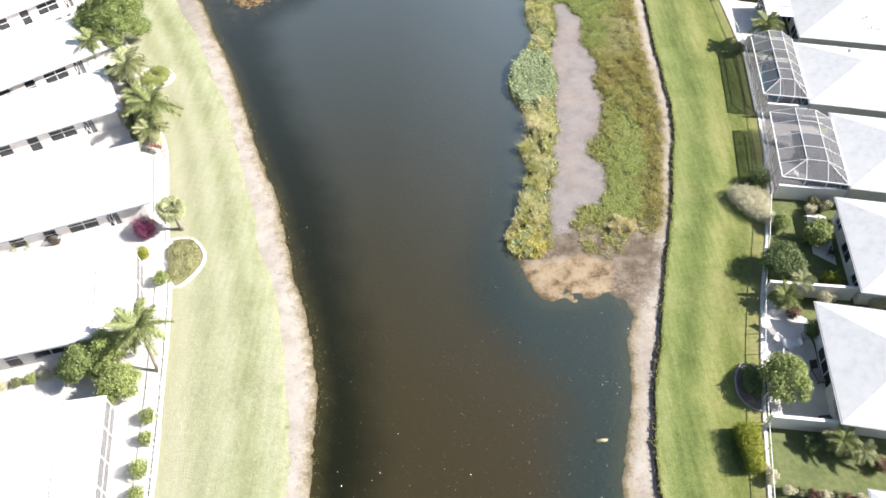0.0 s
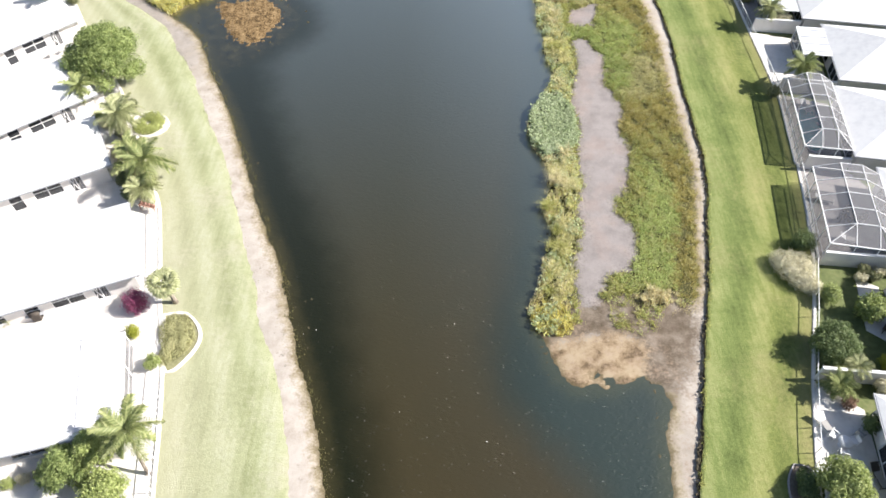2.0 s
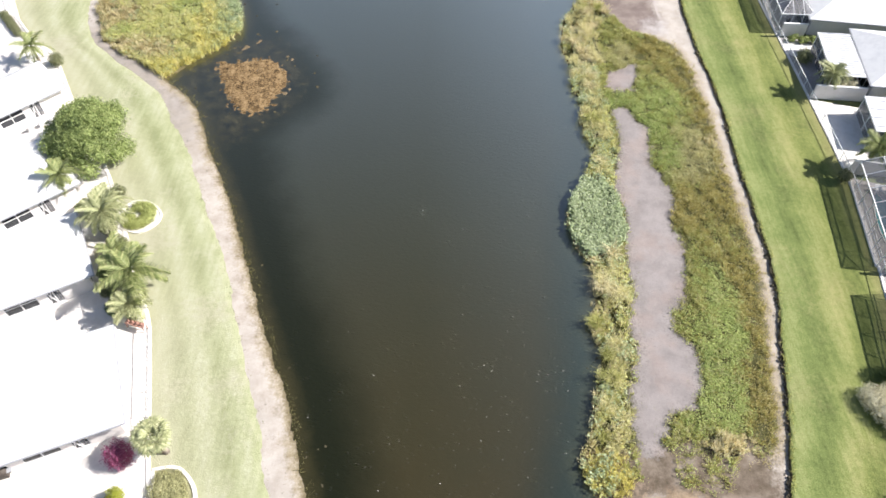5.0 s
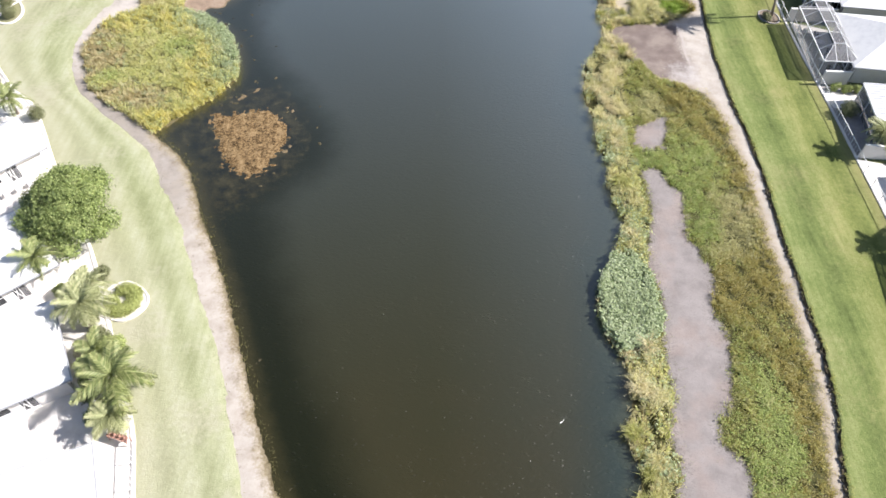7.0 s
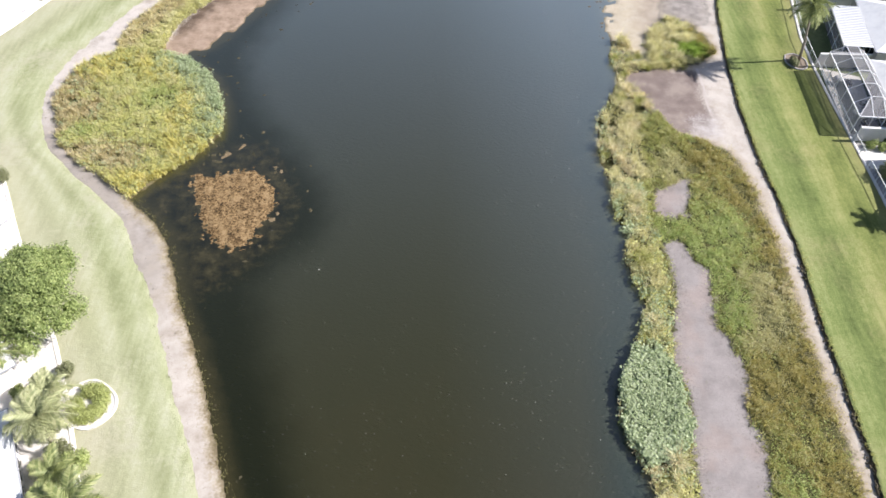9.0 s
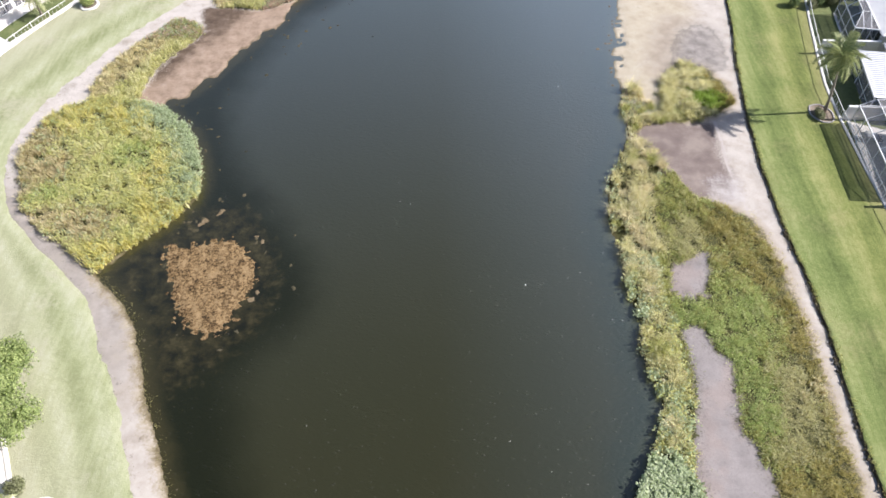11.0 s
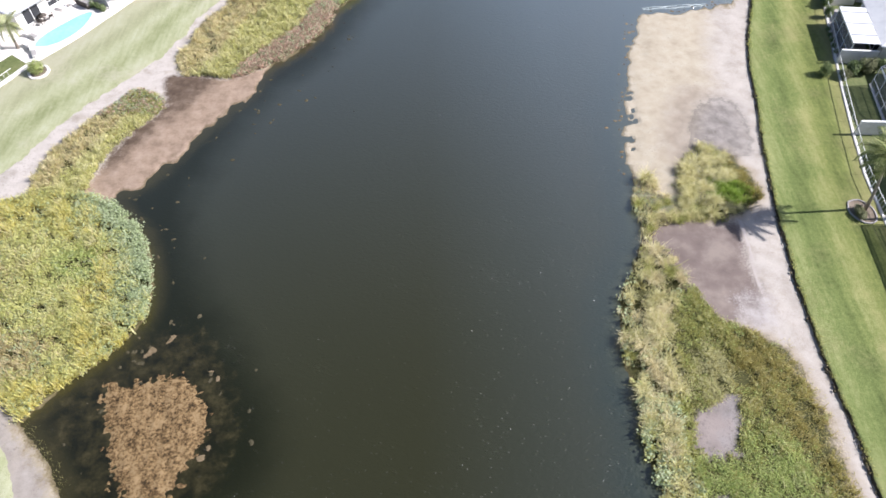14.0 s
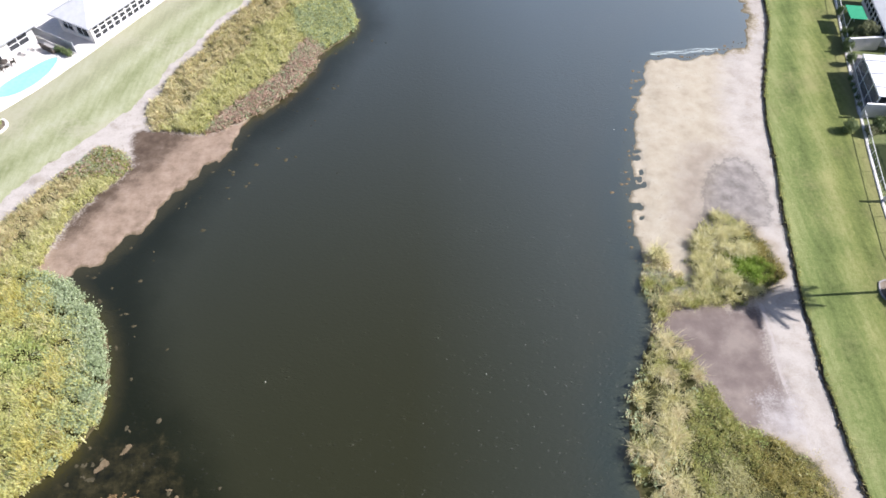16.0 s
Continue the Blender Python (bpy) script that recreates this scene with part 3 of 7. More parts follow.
# ground: a fine sheet round the lake, spreading in coarse rings to the horizon
gx = np.concatenate([[-2000, -600, -200, -110, -80], np.arange(-62, 56.1, 0.36), [75, 110, 200, 600, 2000]])
gy = np.concatenate([[-2000, -600, -150, -40, 0], np.arange(14, 170.1, 0.36), [185, 220, 300, 700, 2000]])
pts = np.stack(np.meshgrid(gx, gy), -1).reshape(-1, 2)
sh = shore_of(pts) + 0.12 * ripple(pts[:, 0], pts[:, 1], 3.1) + 0.10 * ripple(pts[:, 0], pts[:, 1], 7.3, 4.0)
sh = sh + np.where(pts[:, 1] > 111, 0.4 * ripple(pts[:, 0], pts[:, 1], 1.3, 5.0) + 0.5 * ripple(pts[:, 0], pts[:, 1], 2.2, 6.0), 0)
inlets = np.clip(1 - np.abs(pts[:, 0] - 16.6) / 1.7, 0, 1) * np.clip((pts[:, 1] - 115.5) / 2, 0, 1) * np.clip((133 - pts[:, 1]) / 4, 0, 1)
holes = np.maximum(1 - np.hypot((pts[:, 0] - 11.1) / 0.75, (pts[:, 1] - 35.9) / 0.5), 1 - np.hypot((pts[:, 0] - 12.2) / 0.5, (pts[:, 1] - 35.4) / 0.4))
sh = np.where(holes > 0, np.minimum(sh, -0.5 * holes + 0.1 * ripple(pts[:, 0], pts[:, 1], 6.0, 55.0)), sh)
near_spit = np.clip(1 - np.hypot((pts[:, 0] - 13.5) / 6.5, (pts[:, 1] - 35.5) / 3.5), 0, 1)
sh = sh + near_spit * (0.9 * ripple(pts[:, 0], pts[:, 1], 2.3, 56.0) + 0.6 * ripple(pts[:, 0], pts[:, 1], 5.2, 57.0))
sh = sh - inlets * 3.2 * np.clip(ripple(pts[:, 0], pts[:, 1], 2.4, 51.0) + 0.5 * ripple(pts[:, 0], pts[:, 1], 4.6, 52.0) - 0.12, 0, 1)
gz = land_height(pts, sh)
behind = np.maximum(x_at(w_lawn, pts[:, 1]) - pts[:, 0], pts[:, 0] - x_at(e_lawn, pts[:, 1]))
gz = np.where(behind > 0.15, np.minimum(gz, 0.06) + np.clip((behind - 6) / 6, 0, 1) * 0.36, gz)
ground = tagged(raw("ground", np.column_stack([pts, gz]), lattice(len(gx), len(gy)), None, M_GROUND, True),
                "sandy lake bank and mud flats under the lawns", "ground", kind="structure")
east = pts[:, 0] > 0
strip = np.interp(pts[:, 1], [40, 44, 55, 75, 92, 97, 104], [1.8, 0.9, 1.2, 1.6, 2.0, 3.0, 3.6])
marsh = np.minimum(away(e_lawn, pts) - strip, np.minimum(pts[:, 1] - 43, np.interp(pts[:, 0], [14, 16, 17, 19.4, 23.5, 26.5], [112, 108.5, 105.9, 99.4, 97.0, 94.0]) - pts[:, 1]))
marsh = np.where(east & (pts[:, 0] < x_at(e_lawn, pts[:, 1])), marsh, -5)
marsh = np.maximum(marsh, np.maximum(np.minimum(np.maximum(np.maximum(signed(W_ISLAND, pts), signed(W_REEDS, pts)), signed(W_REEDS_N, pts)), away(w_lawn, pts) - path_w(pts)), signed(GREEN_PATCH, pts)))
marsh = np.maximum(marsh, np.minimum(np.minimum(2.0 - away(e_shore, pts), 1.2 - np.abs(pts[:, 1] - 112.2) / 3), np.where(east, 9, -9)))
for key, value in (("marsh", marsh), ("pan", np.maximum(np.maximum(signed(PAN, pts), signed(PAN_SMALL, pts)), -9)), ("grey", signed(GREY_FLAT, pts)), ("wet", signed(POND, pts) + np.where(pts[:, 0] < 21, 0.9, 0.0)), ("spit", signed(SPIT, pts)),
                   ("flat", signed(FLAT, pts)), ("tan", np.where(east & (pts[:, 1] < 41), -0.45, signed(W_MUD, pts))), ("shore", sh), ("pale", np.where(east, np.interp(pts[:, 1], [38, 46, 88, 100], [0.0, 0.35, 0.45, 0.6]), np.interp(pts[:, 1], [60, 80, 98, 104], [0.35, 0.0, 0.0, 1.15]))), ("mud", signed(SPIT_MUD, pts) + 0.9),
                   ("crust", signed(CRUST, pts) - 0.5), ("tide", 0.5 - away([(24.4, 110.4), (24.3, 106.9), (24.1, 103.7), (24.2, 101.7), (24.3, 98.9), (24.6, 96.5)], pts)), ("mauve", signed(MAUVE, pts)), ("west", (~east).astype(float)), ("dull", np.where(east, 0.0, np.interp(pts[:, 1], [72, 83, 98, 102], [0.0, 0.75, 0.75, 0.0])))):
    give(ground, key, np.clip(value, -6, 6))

wx, wy = np.arange(-62, 62.1, 0.8), np.arange(-40, 262, 0.8)
wp = np.stack(np.meshgrid(wx, wy), -1).reshape(-1, 2)
water = tagged(raw("water", np.column_stack([wp, np.zeros(len(wp))]), lattice(len(wx), len(wy)), None, M_WATER, True),
               "dark brown rippled lake water, greener along the banks", "lake water", kind="structure")
give(water, "shore", np.clip(-shore_of(wp), -2, 40))
give(water, "weed", np.clip(signed(WEED, wp), -4, 4))
give(water, "east", np.clip((wp[:, 0] + 6) / 14, 0, 1))
deep = np.concatenate([smooth(W_DEEP, 1.5), smooth(E_DEEP, 1.5)[::-1]])
give(water, "deep", np.clip(np.where(inside(deep, wp), 1, -1) * away(deep, wp, True), -5, 5))


def lawn(name, edge_line, fence_line, edge_z, material, label, seed):
    """A mown strip from the bank edge to the fence, with an uneven cut edge that stands proud of the bank."""
    ys = np.arange(-40, 200, 0.4)
    n = 26
    ex = x_at(edge_line, ys)
    side = np.sign(x_at(fence_line, ys) - ex)
    ex = ex + side * (0.10 * ripple(ys, ys * 0.3, 2.3, seed) + 0.09 * ripple(ys, ys, 6.1, seed + 1))
    fx = x_at(fence_line, ys)
    cut = edge_z > 0.4
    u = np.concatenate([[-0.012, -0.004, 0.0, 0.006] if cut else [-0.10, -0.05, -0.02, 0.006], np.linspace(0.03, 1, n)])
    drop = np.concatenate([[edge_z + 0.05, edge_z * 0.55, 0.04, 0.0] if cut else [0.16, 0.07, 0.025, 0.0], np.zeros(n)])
    X = ex[:, None] + (fx - ex)[:, None] * u[None]
    Y = np.repeat(ys[:, None], len(u), 1)
    Z = edge_z + (0.5 - edge_z) * np.clip(u, 0, 1)[None] ** 0.7 - drop[None] + 0.018 * ripple(X, Y, 0.9, seed) + 0.03 * ripple(X, Y, 3.7, seed + 2) * (u < 0.006)
    ob = raw(name, np.column_stack([X.ravel(), Y.ravel(), Z.ravel()]), lattice(len(u), len(ys)), None, material, True)
    give(ob, "across", np.repeat(np.clip(u, 0, 1)[None], len(ys), 0).ravel())
    # marks the cut face, coloured as bare earth and shade together
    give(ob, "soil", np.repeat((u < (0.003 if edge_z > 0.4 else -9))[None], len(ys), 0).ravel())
    give(ob, "edge", np.abs(fx[:, None] - X).ravel())
    return tagged(ob, label, "lawn", kind="structure")


lawn("lawn_west", w_lawn, w_fence, 0.225, M_LAWN_W, "mown lawn strip, front light put into its pale colour, dry in patches", 1.0)
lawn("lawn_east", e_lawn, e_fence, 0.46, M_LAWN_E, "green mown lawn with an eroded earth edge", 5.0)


# ---- marsh plants ----
def spots(x0, x1, y0, y1, density):
    n = int((x1 - x0) * (y1 - y0) * density)
    return np.column_stack([rng.uniform(x0, x1, n), rng.uniform(y0, y1, n)])


def blades(p, base, tall, width, count, spread=0.12, bend=0.45):
    """Tufts of bent, tapering blades: one tuft at each spot."""
    n = len(p) * count
    root = np.repeat(p, count, 0) + rng.normal(0, spread, (n, 2))
    z = np.repeat(np.broadcast_to(base, len(p)), count)
    az = rng.uniform(0, 2 * np.pi, n)
    lump = np.clip(1 + 0.5 * ripple(p[:, 0], p[:, 1], 1.5, 3.0) + 0.5 * ripple(p[:, 0], p[:, 1], 3.6, 1.0), 0.4, 2.2)
    h = np.repeat(np.broadcast_to(tall, len(p)) * lump * rng.uniform(0.7, 1.2, len(p)), count) * rng.uniform(0.6, 1.15, n)
    w = width * rng.uniform(0.7, 1.4, n)
    out = np.column_stack([np.cos(az), np.sin(az)])
    side = np.column_stack([-out[:, 1], out[:, 0]]) * w[:, None] * 0.5
    lean = h * bend * rng.uniform(0.3, 1.4, n)
    mid = root + out * (lean * 0.35)[:, None]
    tip = root + out * lean[:, None]
    v = np.stack([np.column_stack([root - side, z]), np.column_stack([root + side, z]),
                  np.column_stack([mid + side * 0.8, z + h * 0.62]), np.column_stack([mid - side * 0.8, z + h * 0.62]),
                  np.column_stack([tip, z + h * (1 - 0.25 * bend)])], 1).reshape(-1, 3)
    k = np.arange(n)[:, None] * 5
    return v, k + np.array([[0, 1, 2, 3]]), k + np.array([[3, 2, 4]])


def leaves(p, base, tall, size, count, spread=0.2, tilt=0.5):
    """Broad folded leaves at different heights round each spot."""
    n = len(p) * count
    c = np.column_stack([np.repeat(p, count, 0) + rng.normal(0, spread, (n, 2)), np.repeat(np.broadcast_to(base, len(p)), count) + np.repeat(np.broadcast_to(tall, len(p)), count) * rng.uniform(0.35, 1.1, n)])
    az = rng.uniform(0, 2 * np.pi, n)
    up = rng.normal(0.1, tilt, n)
    s = size * rng.uniform(0.6, 1.35, n)
    f = np.column_stack([np.cos(az) * np.cos(up), np.sin(az) * np.cos(up), np.sin(up)]) * s[:, None]
    r = np.column_stack([-np.sin(az), np.cos(az), rng.normal(0, 0.3, n)]) * s[:, None] * 0.42
    d = np.column_stack([np.zeros((n, 2)), -0.18 * s])
    v = np.stack([c - f * 0.5, c + r + d, c + f * 0.55 + d * 0.4, c - r + d], 1).reshape(-1, 3)
    k = np.arange(n)[:, None] * 4
    return v, None, np.concatenate([k + np.array([[0, 1, 2]]), k + np.array([[0, 2, 3]])])


def stuff(name, made, material, label, category):
    v, q, t = made
    return tagged(raw(name, v, q, t, material), label, category, kind="stuff")


def patch(x, y, s, seed):
    return ripple(x, y, s, seed) + 0.4 * rng.normal(0, 1, len(x))


# east marsh: fringe reeds by the water, lower grass behind the mud pans
q = spots(5, 29, 37, 112, 46)
q = q[ripple(q[:, 0], q[:, 1], 2.6, 21.0) + 0.6 * ripple(q[:, 0], q[:, 1], 6.5, 22.0) > -0.5]
d_sh, d_lawn = away(e_shore, q), away(e_lawn, q)
wet_in = inside(lake, q)
land = ~wet_in & (q[:, 0] < x_at(e_lawn, q[:, 1]))
bare = np.maximum(np.maximum(signed(PAN, q), signed(PAN_SMALL, q)), np.maximum(signed(POND, q), signed(SPIT, q))) + 0.35 * patch(q[:, 0], q[:, 1], 2.0, 3.0)
strip_q = np.interp(q[:, 1], [40, 44, 55, 75, 92, 97, 104], [2.2, 0.9, 1.2, 1.6, 2.0, 3.0, 3.6])
south = q[:, 1] + 0.9 * ripple(q[:, 0], q[:, 1], 0.9, 14.0) + 0.5 * ripple(q[:, 0], q[:, 1], 3.0, 15.0)
grow = land & (bare < 0) & (d_lawn > strip_q + 0.3 * patch(q[:, 0], q[:, 1], 1.5, 1.0)) & (south > 40.5) & (q[:, 1] + 0.35 * patch(q[:, 0], q[:, 1], 1.2, 8.0) < np.interp(q[:, 0], [14, 16, 17, 19.4, 23.5, 26.5], [112, 108.5, 105.9, 99.4, 97.0, 94.0])) & ((south > 42.4) | (d_lawn > 3.8))
grow |= wet_in & (d_sh < 0.12) & (q[:, 1] > 40) & (q[:, 1] < 112)
back = (q[:, 1] < 43.8 + 0.5 * ripple(q[:, 0], q[:, 1], 1.7, 91.0)) & (q[:, 0] > 10.4)
grow &= ~(back & ((np.hypot((q[:, 0] - 12.0) / 1.5, (q[:, 1] - 41.8) / 2.4) < 1) | (rng.random(len(q)) < 0.7)))
thin_edge = (d_lawn < strip_q + 1.6) & (rng.random(len(q)) < 0.55)
grow &= ~thin_edge
fringe = grow & (d_sh < np.where(q[:, 1] > 92, 4.6, 2.9)) & (bare < -0.1)
broad = grow & (np.hypot((q[:, 0] - 10.7) / 2.7, (q[:, 1] - 67.3) / 5.0) + 0.12 * patch(q[:, 0], q[:, 1], 1.4, 7.0) < 1)
mixed = patch(q[:, 0], q[:, 1], 0.55, 6.0)
lx0, ly0 = q[:, 0], q[:, 1]
gap = ripple(lx0, ly0, 3.4, 41.0) + 0.7 * ripple(lx0, ly0, 1.5, 42.0)
fr = fringe & ~broad & (gap > -0.25) & (rng.random(len(q)) < np.where(q[:, 1] > 92, 0.20, np.where(q[:, 1] < 62, 0.6, 1.0)))
stuff("reed_fringe", blades(q[fr & (mixed > -0.25)], 0.0, 0.75, 0.075, 5), M_REED, "yellow-green reeds along the water's edge", "reeds")
stuff("dry_reed_fringe", blades(q[fr & (mixed < -0.15) & (mixed > -0.75)], 0.0, 0.6, 0.08, 6), M_DRY, "straw-coloured dead reeds among green ones", "reeds")
stuff("leafy_fringe", leaves(q[fr & (mixed > 0.35) & ((q[:, 1] < 90) | (d_sh < 0.8))], 0.05, 0.5, 0.22, 4), M_BROADY, "yellow-green leafy marsh plants among reeds", "marsh plants")
stuff("grey_leafy_fringe", leaves(q[fr & (patch(q[:, 0], q[:, 1], 0.7, 12.0) > 0.25 + 0.7 * ((q[:, 1] > 97) & (d_sh > 0.8)))], 0.05, 0.6, 0.2, 5), M_BROAD, "grey-green leafy plants among the reeds", "marsh plants")
corner = spots(6.4, 10.2, 39.6, 43.6, 30)
corner = corner[~inside(lake, corner) & (np.hypot((corner[:, 0] - 8.2) / 1.9, (corner[:, 1] - 41.4) / 1.8) + 0.15 * patch(corner[:, 0], corner[:, 1], 2.0, 3.0) < 1)]
stuff("yellow_corner_grass", blades(corner, 0.05, 0.6, 0.05, 9), M_GOLDREED, "bright yellow-green grass at the marsh's corner", "marsh grass")
stuff("pickerel_patch", leaves(q[broad], 0.05, 0.75, 0.27, 11, 0.16), M_BROAD, "dense patch of pale blue-green broad-leaved marsh plants", "marsh plants")
low = grow & ~fringe & ~broad
lx, ly = q[:, 0], q[:, 1]
# stands of one kind on the low ground: centre and half-widths
RUST = [(22.5, 94.5, 3.2, 3.8), (24.2, 88.5, 2.0, 5.0), (20.8, 67.5, 3.2, 4.2), (23.0, 58.5, 2.0, 6.5), (21.7, 47.5, 2.0, 5.0), (23.6, 69.5, 2.3, 5.0), (25.0, 80.5, 1.3, 5.0)]
FRESH = [(19.2, 83.2, 2.8, 4.2), (21.2, 85.0, 2.6, 3.4), (16.6, 85.2, 2.4, 1.5), (19.8, 77.5, 1.7, 3.8)]
CLOVER = [(18.5, 49.0, 1.8, 4.4), (20.6, 55.5, 1.8, 4.2), (16.9, 46.4, 1.7, 1.3)]
PALE = [(23.3, 77.0, 2.5, 3.2), (22.2, 74.2, 2.3, 2.4), (17.9, 93.6, 1.6, 2.4)]


def stand(blobs, x, y, seed):
    """How far inside a ragged stand of plants each spot lies: positive inside."""
    best = np.full(len(x), -9.0)
    for bx, by, rx, ry in blobs:
        best = np.maximum(best, 1 - np.hypot((x - bx) / rx, (y - by) / ry))
    return best + 0.35 * ripple(x, y, 0.9, seed) + 0.30 * rng.normal(0, 1, len(x))


score = np.stack([np.zeros(len(lx)), stand(RUST, lx, ly, 2.0) - 0.12 + 0.55 * np.clip((3.4 - d_lawn) / 2.4, 0, 1), stand(FRESH, lx, ly, 9.0), stand(CLOVER, lx, ly, 11.0), stand(PALE, lx, ly, 13.0)])
kind = score.argmax(0)
straw = (np.hypot((lx - 17.9) / 2.3, (ly - 43.5) / 0.8) < 1) | (np.hypot((lx - 24.5) / 2.2, (ly - 77) / 2.2) < 0.8) & (patch(lx, ly, 0.6, 9.0) > 0.4)
stray = rng.random(len(lx))
stuff("marsh_grass", blades(q[low & ((kind == 0) | (stray < 0.12))], 0.05, 0.38, 0.055, 8, 0.14, 0.6), M_MARSH, "olive-green marsh grass", "marsh grass")
stuff("rusty_marsh_grass", blades(q[low & ((kind == 1) | (stray > 0.93))], 0.05, 0.42, 0.05, 9, 0.14, 0.6), M_RUST, "rust-brown seeding marsh grass", "marsh grass")
stuff("fresh_marsh_grass", blades(q[low & (kind == 2)], 0.05, 0.40, 0.05, 7, 0.14, 0.7), M_BRIGHT, "fresh green marsh grass", "marsh grass")
stuff("fresh_marsh_leaves", leaves(q[low & ((kind == 3) | (kind == 2) & (stray < 0.35) | (kind == 0) & (stray > 0.86))], 0.05, 0.36, 0.12, 9), M_BRIGHT, "fresh green low marsh leaves", "marsh plants")
stuff("pale_marsh_grass", blades(q[low & ((kind == 4) | (stray > 0.40) & (stray < 0.47))], 0.05, 0.46, 0.05, 8, 0.14, 0.8), M_SEED, "pale green-buff seeding grass", "marsh grass")
df = spots(18, 28, 42, 97, 26)
dl = away(e_lawn, df) - np.interp(df[:, 1], [40, 44, 55, 75, 92, 97, 104], [1.8, 0.9, 1.2, 1.6, 2.0, 3.0, 3.6])
df = df[(df[:, 0] < x_at(e_lawn, df[:, 1]) - 0.3) & (rng.random(len(df)) < np.clip(1.0 - np.abs(dl) / np.where(dl < 0, 0.9, 1.8), 0, 1) * np.clip(0.75 + 0.6 * ripple(df[:, 0], df[:, 1], 0.7, 61.0), 0, 1))]
stuff("dry_fringe_grass", blades(df[::2], 0.10, 0.20, 0.035, 7, 0.18, 0.9), M_TAN, "thin tan dead grass where the marsh meets the sand", "marsh grass")
stuff("dry_fringe_rust", blades(df[1::2], 0.10, 0.24, 0.035, 7, 0.18, 0.9), M_RUST, "thin rust-brown grass where the marsh meets the sand", "marsh grass")
stuff("dead_grass_patch", blades(np.repeat(q[low & straw], 2, 0), 0.1, 0.6, 0.07, 8), M_DRY, "bleached dead grass", "marsh grass")
g = spots(18, 28.5, 109, 122, 34)
gi = signed(GREEN_PATCH, g) + 0.4 * patch(g[:, 0], g[:, 1], 1.3, 2.0)
g, gi = g[gi > 0], gi[gi > 0]
gb = np.hypot((g[:, 0] - 24.3) / 2.2, (g[:, 1] - 114.5) / 2.0) + 0.2 * patch(g[:, 0], g[:, 1], 1.1, 4.0)
gr = (g[:, 0] > 25.2) & (gb > 0.7)
stuff("fresh_grass_patch", blades(g[gb < 1.0], 0.05, 0.5, 0.05, 11), M_VIVID, "vivid green grass clump on the mud", "marsh grass")
stuff("rusty_grass_patch", blades(g[gr], 0.05, 0.45, 0.05, 9), M_RUST, "rust-brown grass beside the green clump", "marsh grass")
gt = g[(gb > 0.75) & ~gr]
stuff("olive_grass_patch", blades(gt[::2], 0.05, 0.42, 0.05, 8, 0.14, 0.8), M_MARSH, "olive grass clump on the mud", "marsh grass")
gl = spots(14.0, 21.0, 108.5, 117.5, 22)
gl = gl[~inside(lake, gl) & (signed(POND, gl) < -0.9) & (signed(FLAT, gl) < 0.8 + 0.6 * ripple(gl[:, 0], gl[:, 1], 1.1, 81.0))]
stuff("grey_leafy_fringe", leaves(gl, 0.08, 0.22, 0.09, 6), M_BROAD, "low grey-green plants between the tussocks", "marsh plants")
stuff("reed_tussocks", blades(gt[::26], 0.05, 0.9, 0.04, 150, 0.16, 0.95), M_REED, "fountain-shaped yellow tussocks on the mud", "grass tussocks")
g = spots(13.5, 20, 107.5, 117, 26)
g = g[~inside(lake, g) & (signed(POND, g) < -0.2) & (away(e_shore, g) + 0.5 * patch(g[:, 0], g[:, 1], 1.4, 2.0) < 2.2) & (g[:, 1] < 116)]
stuff("dry_reed_fringe", blades(g[::3], 0.0, 0.5, 0.06, 7), M_DRY, "straw-coloured reeds beside the pond mud", "reeds")
stuff("reed_fringe", blades(g[1::4], 0.0, 0.5, 0.06, 6), M_REED, "yellow-green reeds beside the pond mud", "reeds")

sp = spots(9, 20, 41, 93, 14)
si = np.maximum(signed(PAN, sp), signed(PAN_SMALL, sp))
sp = sp[(si > -0.2) & (rng.random(len(sp)) < np.exp(-np.maximum(si, 0) / 0.5) * 0.85 + 0.10 * (patch(sp[:, 0], sp[:, 1], 0.6, 5.0) > 1.0))]
stuff("pan_seedlings", leaves(sp[::2], 0.12, 0.13, 0.06, 5, 0.13), M_OLIVEGRASS, "sparse low seedlings on the grey mud", "marsh plants")
# Earth clods, added along the scarp's foot to deepen its line of shade.
M_CLOD = surface("dark_soil_clods", [(0.05, 0.042, 0.026), (0.10, 0.082, 0.052), (0.17, 0.14, 0.09)], 5.0, 0.95, bump=0.5, island=0.3)
cl = smooth(E_LAWN, 0.075)
cl = cl[(cl[:, 1] > 12) & (cl[:, 1] < 172)] + [-0.12, 0]
n_cl = len(cl)
ico = bmesh.new()
bmesh.ops.create_icosphere(ico, subdivisions=1, radius=1.0)
iv = np.array([v.co[:] for v in ico.verts])
it = np.array([[v.index for v in f.verts] for f in ico.faces])
ico.free()
cc = np.column_stack([cl + rng.normal(0, 0.09, cl.shape), rng.uniform(0.16, 0.34, n_cl)])
cs = rng.uniform(0.03, 0.085, (n_cl, 1, 3)) * [1, 1.5, 0.9] * np.clip(0.95 + 1.1 * ripple(cl[:, 0], cl[:, 1], 1.6, 30.0) + 0.5 * ripple(cl[:, 0], cl[:, 1], 5.0, 31.0), 0.35, 2.1)[:, None, None]
cv = (iv[None] * (1 + rng.uniform(-0.25, 0.25, (n_cl, len(iv), 1))) * cs + cc[:, None]).reshape(-1, 3)
tagged(raw("eroded_clods", cv, None, (it[None] + np.arange(n_cl)[:, None, None] * len(iv)).reshape(-1, 3), M_CLOD), "dark clods and roots along the eroded lawn edge that deepen its shade line", "soil clods", kind="stuff")

